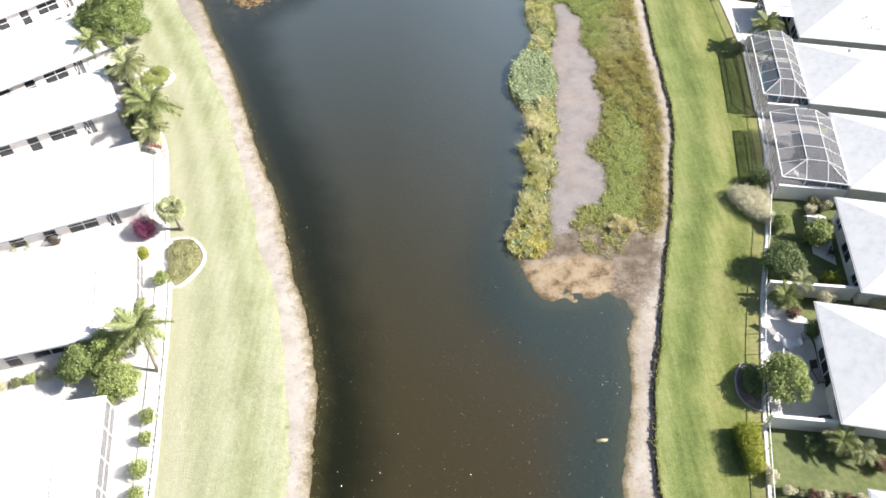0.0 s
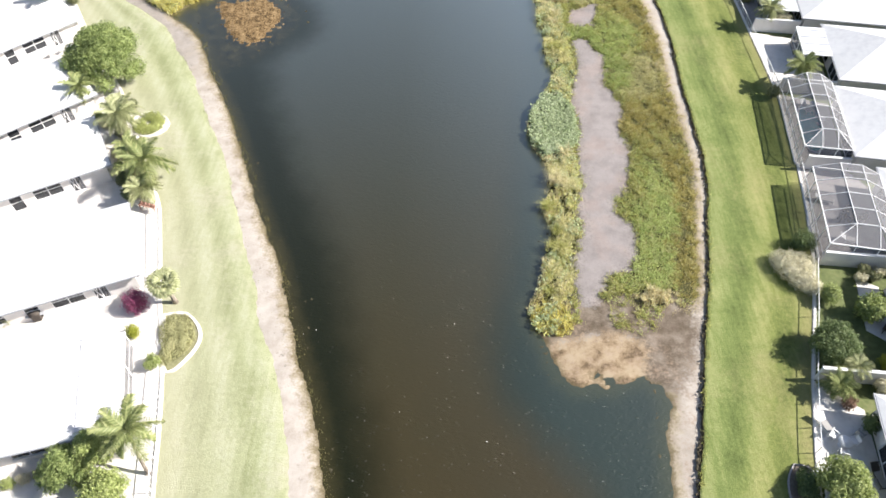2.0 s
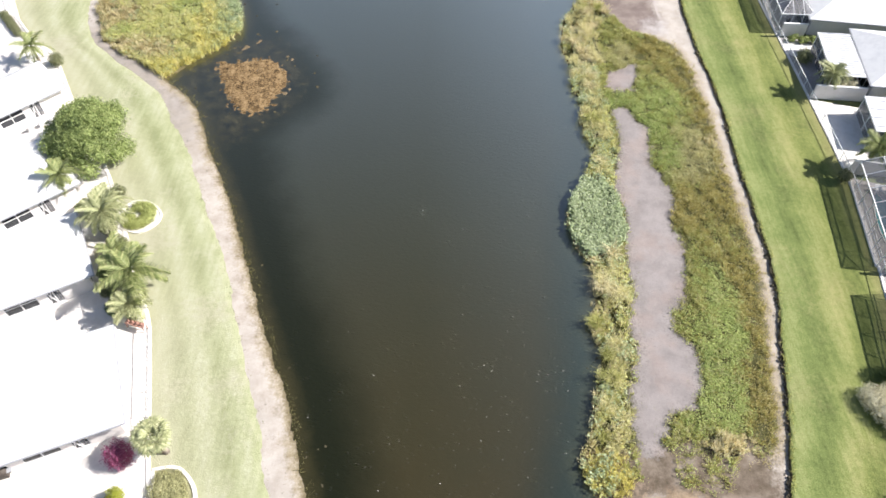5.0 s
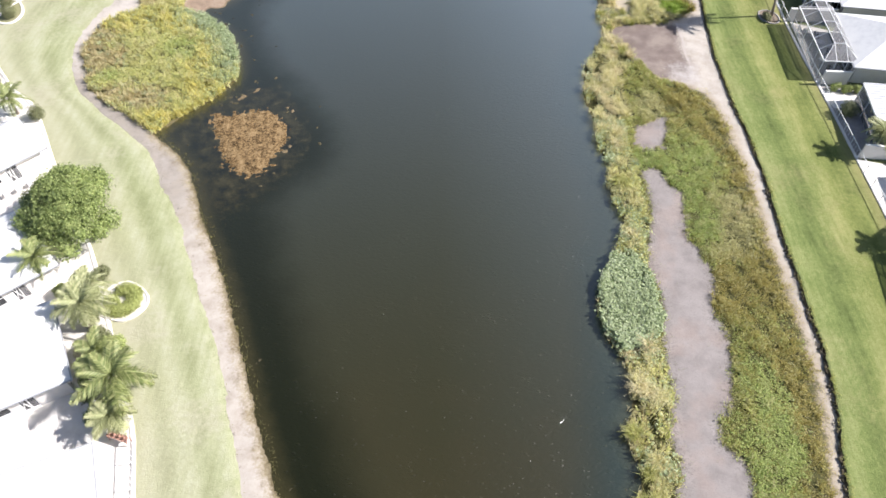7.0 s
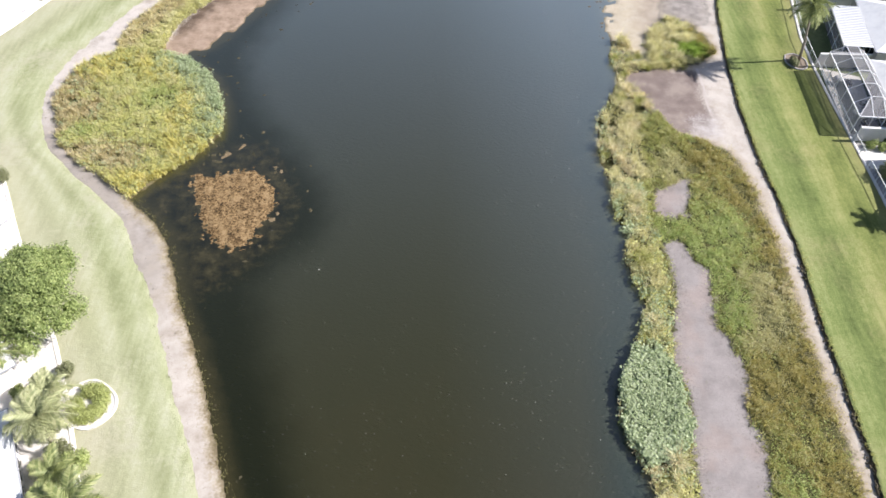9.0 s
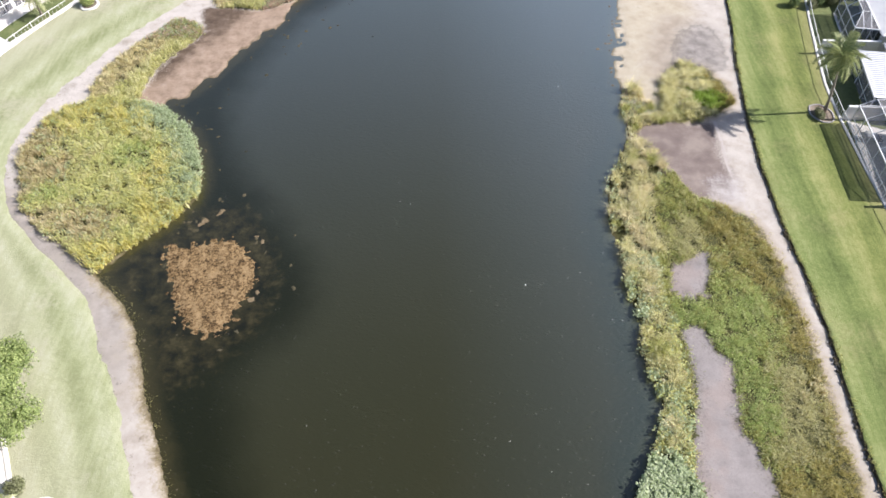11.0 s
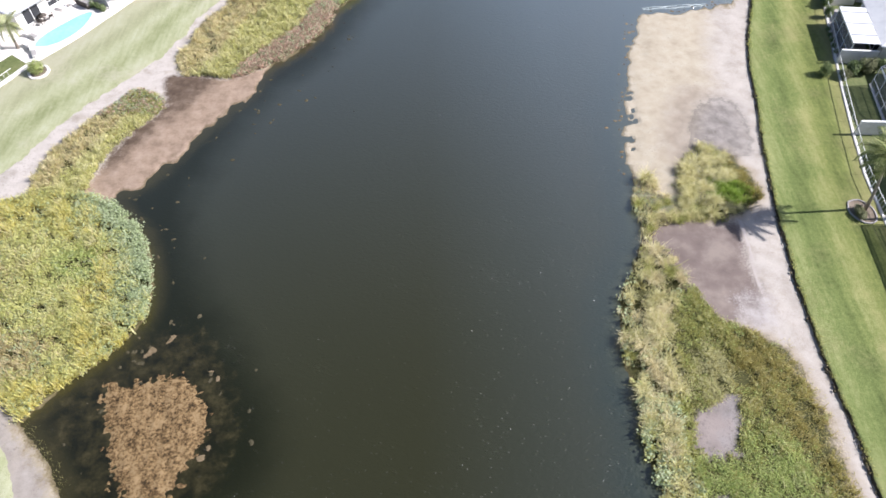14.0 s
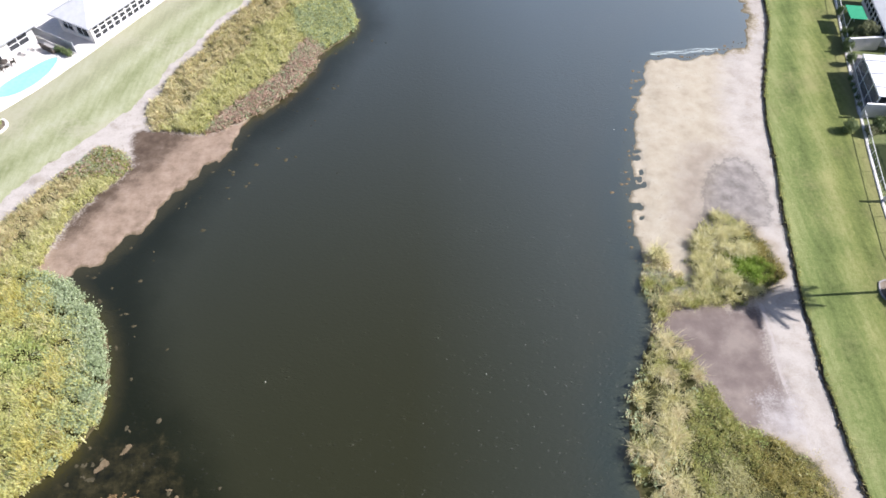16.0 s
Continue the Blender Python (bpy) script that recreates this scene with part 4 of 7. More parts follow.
# big fountain tussocks along the northern fringe
tq = spots(10, 20, 92, 116, 0.8)
td = away(e_shore, tq)
tq = tq[~inside(lake, tq) & (td > 0.3) & (td < 4.4) & (signed(POND, tq) < -0.3) & (tq[:, 0] < 18.5)]
tn = spots(7.6, 14.0, 42, 92, 0.7)
td = away(e_shore, tn)
tn = tn[~inside(lake, tn) & (td > 0.2) & (td < 2.4) & (np.hypot((tn[:, 0] - 10.7) / 2.7, (tn[:, 1] - 67.3) / 5.0) > 1.05) & (signed(PAN, tn) < -0.3)]
tq = np.concatenate([tq, tn])
half = rng.random(len(tq))
tall = rng.uniform(0.75, 1.15, len(tq))
for name, sel, mt, label in (("reed_tussocks", half < 0.5, M_REED, "fountain-shaped yellow grass tussocks"), ("straw_tussocks", (half >= 0.5) & (half < 0.8), M_DRY, "fountain-shaped straw tussocks"),
                             ("green_tussocks", half >= 0.8, M_MARSH, "fountain-shaped olive-green tussocks")):
    stuff(name, blades(tq[sel], 0.05, tall[sel], 0.04, 150, 0.16, 0.95), mt, label, "grass tussocks")

# west island of reeds and the reed beds north of it
q = spots(-52, -29, 88, 115, 34)
q = q[ripple(q[:, 0], q[:, 1], 2.0, 23.0) + 0.6 * ripple(q[:, 0], q[:, 1], 5.5, 24.0) > -0.42]
s_in = signed(W_ISLAND, q) + 0.25 * patch(q[:, 0], q[:, 1], 1.6, 1.0)
keep = (s_in > 0) & (away(w_lawn, q) > path_w(q) + 0.35 * ripple(q[:, 0], q[:, 1], 1.3, 71.0))
q, s_in = q[keep], s_in[keep]
rim = rng.random(len(q)) < np.clip(1.25 - s_in / 3.2, 0, 1) * np.clip((q[:, 0] + 42) / 5, 0, 1) * np.clip((q[:, 1] - 97) / 5, 0, 1) + 0.06
ix, iy = q[:, 0], q[:, 1]
I_BROWN = [(-50.0, 103.4, 2.6, 4.4), (-48.6, 99.6, 2.6, 2.6), (-47.0, 102.4, 3.4, 2.4), (-45.0, 95.4, 3.4, 2.0), (-41.2, 94.8, 4.0, 2.2), (-48.8, 107.0, 2.4, 3.0)]
I_GOLD = [(-45.3, 111.0, 4.4, 2.6), (-40.0, 110.0, 4.0, 2.2), (-36.9, 91.2, 3.2, 2.6), (-35.3, 102.1, 1.6, 3.0), (-33.0, 96.4, 2.8, 2.6), (-47.4, 109.6, 2.4, 2.0)]
I_GREEN = [(-45.3, 99.0, 2.0, 0.9), (-38.6, 104.6, 2.6, 2.0)]
i_score = np.stack([np.zeros(len(ix)), stand(I_BROWN, ix, iy, 4.0), stand(I_GOLD, ix, iy, 5.0), stand(I_GREEN, ix, iy, 6.0)])
i_kind = i_score.argmax(0)
stray = rng.random(len(ix))
stuff("golden_island_reeds", blades(q[~rim & (i_kind == 2)], 0.0, 0.85, 0.06, 9), M_GOLDREED, "golden reeds on a small island", "reeds")
stuff("island_reeds", blades(q[~rim & ((i_kind == 0) | (i_kind == 2) & (stray < 0.3))], 0.0, 0.8, 0.06, 8), M_BEDREED, "yellow-green reeds on a small island", "reeds")
stuff("island_leaves", leaves(q[~rim & ((i_kind == 0) | (i_kind == 2) & (stray < 0.25) | (i_kind == 3) & (stray < 0.4))], 0.05, 0.8, 0.13, 9), M_BROADY, "yellow-green leafy plants among island reeds", "marsh plants")
stuff("island_brown_grass", blades(q[~rim & ((i_kind == 1) | (stray > 0.93))], 0.0, 0.85, 0.065, 9), M_TAN, "browning seeding grass on the island", "marsh grass")
stuff("island_rust_grass", blades(q[~rim & (i_kind == 1) & (stray < 0.35)], 0.0, 0.7, 0.06, 8), M_RUST, "rust-tinged grass on the island", "marsh grass")
stuff("island_green_leaves", leaves(q[~rim & (i_kind == 3)], 0.02, 0.75, 0.14, 9), M_BRIGHT, "mid-green leafy plants in the island's middle", "marsh plants")
stuff("island_rim_leaves", leaves(q[rim], 0.02, 0.75, 0.16, 13, 0.18), M_BROAD, "green broad-leaved plants round the island's rim", "marsh plants")
q = np.concatenate([spots(-47, -36, 113, 130.5, 30), spots(-38, -14, 131.5, 160, 29)])
s_in = np.maximum(signed(W_REEDS, q), signed(W_REEDS_N, q)) + 0.25 * patch(q[:, 0], q[:, 1], 1.6, 1.0)
q = q[(s_in > 0) & (away(w_lawn, q) > path_w(q) + 0.35 * ripple(q[:, 0], q[:, 1], 1.3, 71.0))]
d_sh = away(w_shore, q)
redleaf = (d_sh < 3.2) & (q[:, 1] > 131) & (q[:, 1] < 150) | (q[:, 1] > 125.5) & (q[:, 1] < 131)
pick = rng.random(len(q))
tip = np.hypot((q[:, 0] + 17.5) / 5.0, (q[:, 1] - 154.0) / 6.0) + 0.15 * patch(q[:, 0], q[:, 1], 1.2, 3.0) < 1
inland = (away(w_lawn, q) + 0.9 * patch(q[:, 0], q[:, 1], 0.8, 5.0) < 6.6) & ~redleaf & ~tip
plain = ~redleaf & ~tip & ~inland
stuff("reed_bed", blades(q[plain], 0.0, 0.75, 0.065, 8), M_BEDREED, "yellow-green reed bed along the bank", "reeds")
stuff("olive_leaf_bed", leaves(q[redleaf & (q[:, 1] < 131) & (pick < 0.7)], 0.02, 0.5, 0.12, 10), M_MARSH, "olive low plants on the reed bed's tip", "marsh plants")
stuff("reed_bed_leaves", leaves(q[plain & (pick < 0.4)], 0.05, 0.6, 0.13, 7), M_BROADY, "leafy plants in the reed bed", "marsh plants")
stuff("tan_reed_bed", blades(q[inland], 0.0, 0.6, 0.06, 8), M_TAN, "tan grass along the reed bed's landward side", "reeds")
stuff("tan_reed_bed", blades(q[inland & (pick < 0.5)], 0.0, 0.6, 0.06, 7), M_BEDREED, "yellow-green reeds in the tan grass", "reeds")
stuff("brown_leaf_bed", leaves(q[redleaf & ~tip & (pick < np.where(q[:, 1] < 131, 0.2, 0.72))], 0.02, 0.6, 0.17, 10, 0.18), M_BROWNLEAF, "brownish-pink broad-leaved plants at the water's edge", "marsh plants")
stuff("green_leaf_bed", leaves(q[redleaf & ~tip & (pick > np.where(q[:, 1] < 131, 0.8, 0.66))], 0.02, 0.6, 0.17, 10, 0.18), M_BROAD, "green broad-leaved plants at the water's edge", "marsh plants")
stuff("yellow_leaf_tip", leaves(q[tip & (pick < 0.5)], 0.02, 0.7, 0.15, 11, 0.18), M_BROADY, "yellow-green broad-leaved plants at the bed's tip", "marsh plants")
stuff("green_leaf_tip", leaves(q[tip & (pick > 0.4)], 0.02, 0.7, 0.17, 11, 0.18), M_BROAD, "fresh green broad-leaved plants at the bed's tip", "marsh plants")

# thin tufts along the west waterline, and grass hanging over the east lawn's edge
line = smooth(W_SHORE, 0.08)
line = line[line[:, 1] > 10]
keep = rng.random(len(line)) < 0.75 + 0.35 * ripple(line[:, 1], line[:, 0], 0.8)
tuft = line + rng.normal(0, 0.28, line.shape)
stuff("bank_tufts", blades(tuft[keep][::2], 0.0, 0.16, 0.035, 5, 0.16), M_BANKGRASS, "thin green tufts along the waterline", "grass tufts")
tuft = line + rng.normal(0, 0.22, line.shape) + [0.25, 0]
stuff("dry_bank_tufts", blades(tuft[~keep], 0.0, 0.18, 0.04, 5, 0.16), M_BANKGRASS, "yellow tufts along the waterline", "grass tufts")
line = smooth(E_LAWN, 0.10)
line = line[(line[:, 1] > 10) & (line[:, 1] < 172)]
stuff("lawn_edge_tufts", blades(line + rng.normal(0, 0.10, line.shape) + [0.12, 0], 0.40, 0.16, 0.05, 6, 0.06, 0.8), M_MARSH, "grass hanging over the eroded lawn edge", "grass tufts")
line = smooth(W_LAWN, 0.10)
line = line[(line[:, 1] > 10) & (line[:, 1] < 172)]
stuff("lawn_edge_tufts", blades(line + rng.normal(0, 0.40, line.shape), 0.15, 0.09, 0.04, 4, 0.1, 0.8), M_OLIVEGRASS, "ragged grass along the bank's lawn edge", "grass tufts")


# floating algae mats: lumpy crusts just over the water
def algae(name, poly, seed, label):
    px = np.array(poly, float)
    ax = np.arange(px[:, 0].min() - 1, px[:, 0].max() + 1, 0.14)
    ay = np.arange(px[:, 1].min() - 1, px[:, 1].max() + 1, 0.14)
    p = np.stack(np.meshgrid(ax, ay), -1).reshape(-1, 2)
    d = signed(poly, p) - 0.25
    h = 0.07 * np.clip(d, -1.5, 0.8) + 0.03 + 0.03 * ripple(p[:, 0], p[:, 1], 2.0, seed) + 0.03 * ripple(p[:, 0], p[:, 1], 5.3, seed) + 0.04 * ripple(p[:, 0], p[:, 1], 9.0, seed + 3) - 0.10 * np.clip(ripple(p[:, 0], p[:, 1], 1.7, seed + 6) - 0.45, 0, 1)
    f = lattice(len(ax), len(ay))
    f = f[(h[f] > -0.05).any(1)]
    used = np.unique(f)
    to = np.zeros(len(p), int)
    to[used] = np.arange(len(used))
    return tagged(raw(name, np.column_stack([p, h])[used], to[f], None, M_MAT, True), label, "algae", kind="stuff")


algae("algae_mat", W_MAT, 2.0, "orange-brown floating algae mat")


M_SUNK = surface("sunken_algae", [(0.030, 0.028, 0.014), (0.065, 0.056, 0.030), (0.125, 0.102, 0.060)], 2.0, 0.8, bump=0.3)


M_CRUST = surface("dried_algae", [(0.09, 0.062, 0.032), (0.16, 0.12, 0.068), (0.24, 0.19, 0.12)], 3.0, 0.9, bump=0.4)


def scraps(name, centres, label, material, low=0.12, high=0.45, z=0.0):
    """Loose ragged flakes floating on the water."""
    vs, fs = [], []
    for x, y in centres:
        r, n0, k = rng.uniform(low, high), len(vs), 9
        squash, turn = rng.uniform(0.4, 1.0), rng.uniform(0, 3.1)
        vs.append((x, y, z + 0.03))
        for i in range(k):
            a = 2 * math.pi * i / k
            q = r * rng.uniform(0.55, 1.2)
            px, py = q * math.cos(a), q * squash * math.sin(a)
            vs.append((x + px * math.cos(turn) - py * math.sin(turn), y + px * math.sin(turn) + py * math.cos(turn), z + 0.006))
            fs.append((n0, n0 + 1 + i, n0 + 1 + (i + 1) % k))
    return tagged(raw(name, vs, None, fs, material), label, "algae", kind="stuff")


c = np.concatenate([np.array([-27, 88]) + rng.normal(0, 3.8, (34, 2)), np.array([-30.5, 95.5]) + rng.normal(0, 0.9, (10, 2)), np.array([-24.5, 128]) + rng.normal(0, 3.0, (12, 2))])
c = c[inside(lake, c) & (signed(W_MAT, c) < 0.1)]
scraps("algae_scraps", c, "loose brown algae scraps floating near the mat", M_SUNK, 0.08, 0.3)
c = np.array([(-29.2, 95.5), (-28.9, 95.9), (-27.7, 96.8), (-27.5, 97.2), (-23.6, 93.9), (-22.9, 93.2), (-22.4, 87.4), (-22.8, 86.6)])
scraps("algae_scraps", c, "larger tan algae scraps beside the mat", M_CRUST, 0.25, 0.5)
pos = rng.integers(0, len(e_shore), 420)
c = e_shore[pos] + rng.normal(0, 0.55, (420, 2)) + [-0.45, 0]
c = c[inside(lake, c) & ((c[:, 1] > 113) | (c[:, 1] < 60)) & (c[:, 1] < 150)]
scraps("algae_scraps", c[c[:, 1] > 100], "tan algae scraps along the sand flat", M_CRUST, 0.06, 0.28)
scraps("algae_scraps", c[c[:, 1] < 100][::2], "olive algae scraps along the shore", M_SUNK, 0.05, 0.2)
pos = rng.integers(0, len(w_shore), 120)
c = w_shore[pos] + rng.normal(0, 0.6, (120, 2)) + [0.7, 0]
c = c[inside(lake, c) & (c[:, 1] < 92)]
scraps("algae_scraps", c, "olive algae scraps along the waterline", M_SUNK, 0.05, 0.16)
pos = rng.integers(0, len(w_shore), 260)
c = w_shore[pos] + rng.normal(0, 1.5, (260, 2)) + [2.2, -1.0]
c = c[inside(lake, c) & (c[:, 1] > 97) & (c[:, 1] < 150) & (away(w_shore, c) > 0.5)]
scraps("algae_scraps", c[:70], "pale brown algae clumps drifting off the mud bank", M_SUNK, 0.08, 0.30)
foam = bmesh.new()
fx = np.linspace(21.5, 30.0, 60)
for k in range(3):
    y = 146.9 + 0.25 * k + 0.16 * ripple(fx, fx * 0 + k, 2.3, k) + 0.10 * ripple(fx, fx * 0, 6.0, k + 2.0) + 0.12 * (fx - 21.5)
    w = 0.05 + 0.05 * np.abs(ripple(fx, fx * 0, 3.1, k + 1.0))
    for i in range(len(fx) - 1):
        if rng.random() < 0.75:
            foam.faces.new([foam.verts.new((float(a), float(b), 0.012 + 0.004 * k)) for a, b in ((fx[i], y[i] - w[i]), (fx[i + 1], y[i + 1] - w[i + 1]), (fx[i + 1], y[i + 1] + w[i + 1]), (fx[i], y[i] + w[i]))])
me = bpy.data.meshes.new("foam_line")
foam.to_mesh(me)
foam.free()
me.materials.append(surface("foam", [(0.35, 0.42, 0.42), (0.55, 0.60, 0.58)], 6.0, 0.7, bump=0))
tagged(new("foam_line", me), "pale scum lines drifting by the sand", "foam", kind="stuff")

# ---- building helpers ----
M_ROOF = surface("white_roof_paint", [(0.62, 0.62, 0.62), (0.72, 0.72, 0.71), (0.77, 0.77, 0.75)], 1.6, 0.55, bump=0.15, depth=0.01, coarse=0.25)
M_PAN = surface("white_pan_roof_metal", [(0.66, 0.67, 0.69), (0.78, 0.78, 0.79)], 3.0, 0.4, bump=0.05)
M_WALL = surface("pale_stucco", [(0.64, 0.61, 0.58), (0.74, 0.71, 0.68), (0.79, 0.77, 0.75)], 14.0, 0.9, bump=0.4, depth=0.008)
M_TRIM = surface("white_trim", [(0.76, 0.76, 0.76), (0.83, 0.83, 0.82)], 5.0, 0.45, bump=0.0)
M_GUTTER = surface("grey_gutter", [(0.30, 0.31, 0.33), (0.42, 0.43, 0.45)], 5.0, 0.5, bump=0.0)
M_SLAB = surface("white_patio_concrete", [(0.58, 0.55, 0.51), (0.70, 0.67, 0.63), (0.76, 0.73, 0.70)], 2.5, 0.85, bump=0.2, depth=0.01, coarse=0.3)
M_PAVER = surface("grey_paver", [(0.22, 0.20, 0.20), (0.34, 0.32, 0.31), (0.44, 0.41, 0.40)], 4.0, 0.85, bump=0.3, depth=0.01)
M_YARD = surface("yard_grass", [(0.075, 0.095, 0.035), (0.125, 0.15, 0.055), (0.19, 0.195, 0.09)], 2.5, 0.9, bump=0.9, depth=0.05, coarse=0.2)
M_SOIL = surface("planting_soil", [(0.10, 0.08, 0.06), (0.20, 0.16, 0.12), (0.32, 0.27, 0.22)], 6.0, 0.95, bump=0.8, depth=0.04)
M_DRYBED = surface("dry_ground_cover", [(0.16, 0.165, 0.08), (0.25, 0.245, 0.13), (0.33, 0.31, 0.19)], 5.0, 0.95, bump=0.8, depth=0.04)
M_POOL = surface("pool_water", [(0.22, 0.56, 0.55), (0.36, 0.66, 0.64)], 2.0, 0.08, bump=0.15, depth=0.01, spec=0.5)
# Dim copy of the pool water: the enclosure's shade is in the colour.
M_POOLDIM = surface("screen_dimmed_pool_water", [(0.04, 0.26, 0.28), (0.07, 0.34, 0.36)], 2.0, 0.08, bump=0.15, depth=0.01, spec=0.5)
# near-black: the darkness of unlit rooms put into the colour
M_DARK = surface("unlit_interior", [(0.03, 0.03, 0.035), (0.06, 0.06, 0.06)], 2.0, 0.9, bump=0.0)
M_FURN = surface("dark_wicker", [(0.05, 0.04, 0.035), (0.10, 0.085, 0.07)], 20.0, 0.7, bump=0.5)
M_FURNW = surface("white_resin", [(0.66, 0.66, 0.66), (0.78, 0.78, 0.78)], 8.0, 0.5, bump=0.0)
M_CUSH = surface("grey_cushion", [(0.30, 0.29, 0.28), (0.42, 0.40, 0.38)], 20.0, 0.9, bump=0.2)
M_GREEN_CLOTH = surface("green_canopy_cloth", [(0.02, 0.24, 0.12), (0.04, 0.33, 0.17)], 4.0, 0.8, bump=0.1)
M_CLAY = surface("terracotta", [(0.30, 0.16, 0.12), (0.42, 0.25, 0.20)], 9.0, 0.85, bump=0.3)
M_FENCE = M_TRIM


def glass_material():
    m, t, b = blank("window_glass", 0.05, 0, 0.5)
    b.inputs["Base Color"].default_value = (0.085, 0.09, 0.10, 1)
    tr = node(t, "BsdfTransparent", ("Color", (0.25, 0.27, 0.28, 1)))
    mx = node(t, "MixShader", (0, 0.55), (1, tr.outputs[0]), (2, b.outputs[0]))
    t.links.new(mx.outputs[0], t.nodes["Material Output"].inputs[0])
    return m


def screen_material():
    """Fine insect mesh: part of the light goes through."""
    m, t, b = blank("insect_screen", 0.7, 0, 0.3)
    b.inputs["Base Color"].default_value = (0.24, 0.24, 0.25, 1)
    tr = node(t, "BsdfTransparent")
    n = grain(t, 30.0, 2)
    f = node(t, "MapRange", (0, n), (1, 0.3), (2, 0.7), (3, 0.44), (4, 0.54)).outputs[0]
    mx = node(t, "MixShader", (0, f), (1, tr.outputs[0]), (2, b.outputs[0]))
    t.links.new(mx.outputs[0], t.nodes["Material Output"].inputs[0])
    return m


M_GLASS, M_SCREEN = glass_material(), screen_material()


def thing(name, m, label, category, group="", kind=""):
    e = new(name)
    e.empty_display_size = 0.3
    e.matrix_basis = m
    return tagged(e, label, category, group, kind)


def part(name, bm, material, parent, label="", at=None):
    """Links a bmesh as one mesh under a thing or a part."""
    if isinstance(bm, bpy.types.Mesh):
        me = bm
    else:
        me = bpy.data.meshes.new(name)
        bm.to_mesh(me)
        bm.free()
        me.materials.append(material)
    ob = new(name, me)
    ob.parent = parent
    if at is not None:
        ob.matrix_basis = at
    return tagged(ob, label)


def box(bm, x0, x1, y0, y1, z0, z1, bevel=0.0):
    c = [bm.verts.new(p) for p in ((x0, y0, z0), (x1, y0, z0), (x1, y1, z0), (x0, y1, z0), (x0, y0, z1), (x1, y0, z1), (x1, y1, z1), (x0, y1, z1))]
    fs = [bm.faces.new([c[i] for i in f]) for f in ((3, 2, 1, 0), (4, 5, 6, 7), (0, 1, 5, 4), (1, 2, 6, 5), (2, 3, 7, 6), (3, 0, 4, 7))]
    if bevel:
        es = {e for f in fs for e in f.edges}
        bmesh.ops.bevel(bm, geom=list(es), offset=bevel, segments=1, affect="EDGES")
    return bm


def boxed(*a, **k):
    return box(bmesh.new(), *a, **k)


def beam(bm, a, b, w=0.08, h=0.08):
    """A square bar from a to b."""
    a, b = Vector(a), Vector(b)
    ax = (b - a).normalized()
    s = ax.cross(Vector((0, 0, 1)))
    s = Vector((1, 0, 0)) if s.length < 1e-3 else s.normalized()
    u = s.cross(ax).normalized()
    r = [[bm.verts.new(p + s * w * 0.5 * i + u * h * 0.5 * j) for i, j in ((-1, -1), (1, -1), (1, 1), (-1, 1))] for p in (a, b)]
    for i in range(4):
        bm.faces.new((r[0][i], r[0][(i + 1) % 4], r[1][(i + 1) % 4], r[1][i]))
    bm.faces.new(r[0][::-1])
    bm.faces.new(r[1])
    return bm


def bar(a, b, w=0.08, h=0.08):
    return beam(bmesh.new(), a, b, w, h)


def ribbon(line, width, z0, z1, closed=False):
    """One connected kerb of square section along a line in plan."""
    bm = bmesh.new()
    p = np.array(line, float)
    d = np.roll(p, -1, 0) - np.roll(p, 1, 0)
    if not closed:
        d[0], d[-1] = p[1] - p[0], p[-1] - p[-2]
    d /= np.linalg.norm(d, axis=1)[:, None] + 1e-9
    n = np.column_stack([-d[:, 1], d[:, 0]]) * width / 2
    rings = [[bm.verts.new((*q, z)) for q, z in ((a - b, z0), (a + b, z0), (a + b * 0.9, z1), (a - b * 0.9, z1))] for a, b in zip(p, n)]
    for r0, r1 in zip(rings, rings[1:] + (rings[:1] if closed else [])):
        for k in range(4):
            bm.faces.new((r0[k], r0[(k + 1) % 4], r1[(k + 1) % 4], r1[k]))
    return bm


def sheet(corners, thick=0.0):
    """A panel from its corners, with a thickness downwards where given."""
    bm = bmesh.new()
    top = [bm.verts.new(c) for c in corners]
    bm.faces.new(top)
    if thick:
        low = [bm.verts.new((c[0], c[1], c[2] - thick)) for c in corners]
        bm.faces.new(low[::-1])
        n = len(top)
        for i in range(n):
            bm.faces.new((top[i], low[i], low[(i + 1) % n], top[(i + 1) % n]))
    return bm


def hip_roof(x0, x1, y0, y1, z0, rise, thick=0.16):
    """Hip roof over a rectangle, ridge along x, with a fascia's thickness at the eaves."""
    bm = bmesh.new()
    half = (y1 - y0) / 2
    run = min(half, (x1 - x0) / 2 - 0.05)
    e = [bm.verts.new(p) for p in ((x0, y0, z0), (x1, y0, z0), (x1, y1, z0), (x0, y1, z0))]
    l = [bm.verts.new(p) for p in ((x0, y0, z0 - thick), (x1, y0, z0 - thick), (x1, y1, z0 - thick), (x0, y1, z0 - thick))]
    r = [bm.verts.new((x0 + run, y0 + half, z0 + rise)), bm.verts.new((x1 - run, y0 + half, z0 + rise))]
    for f in ((e[0], e[1], r[1], r[0]), (e[1], e[2], r[1]), (e[2], e[3], r[0], r[1]), (e[3], e[0], r[0])):
        bm.faces.new(f)
    for i in range(4):
        j = (i + 1) % 4
        bm.faces.new((e[i], l[i], l[j], e[j]))
    bm.faces.new(l[::-1])
    return bm


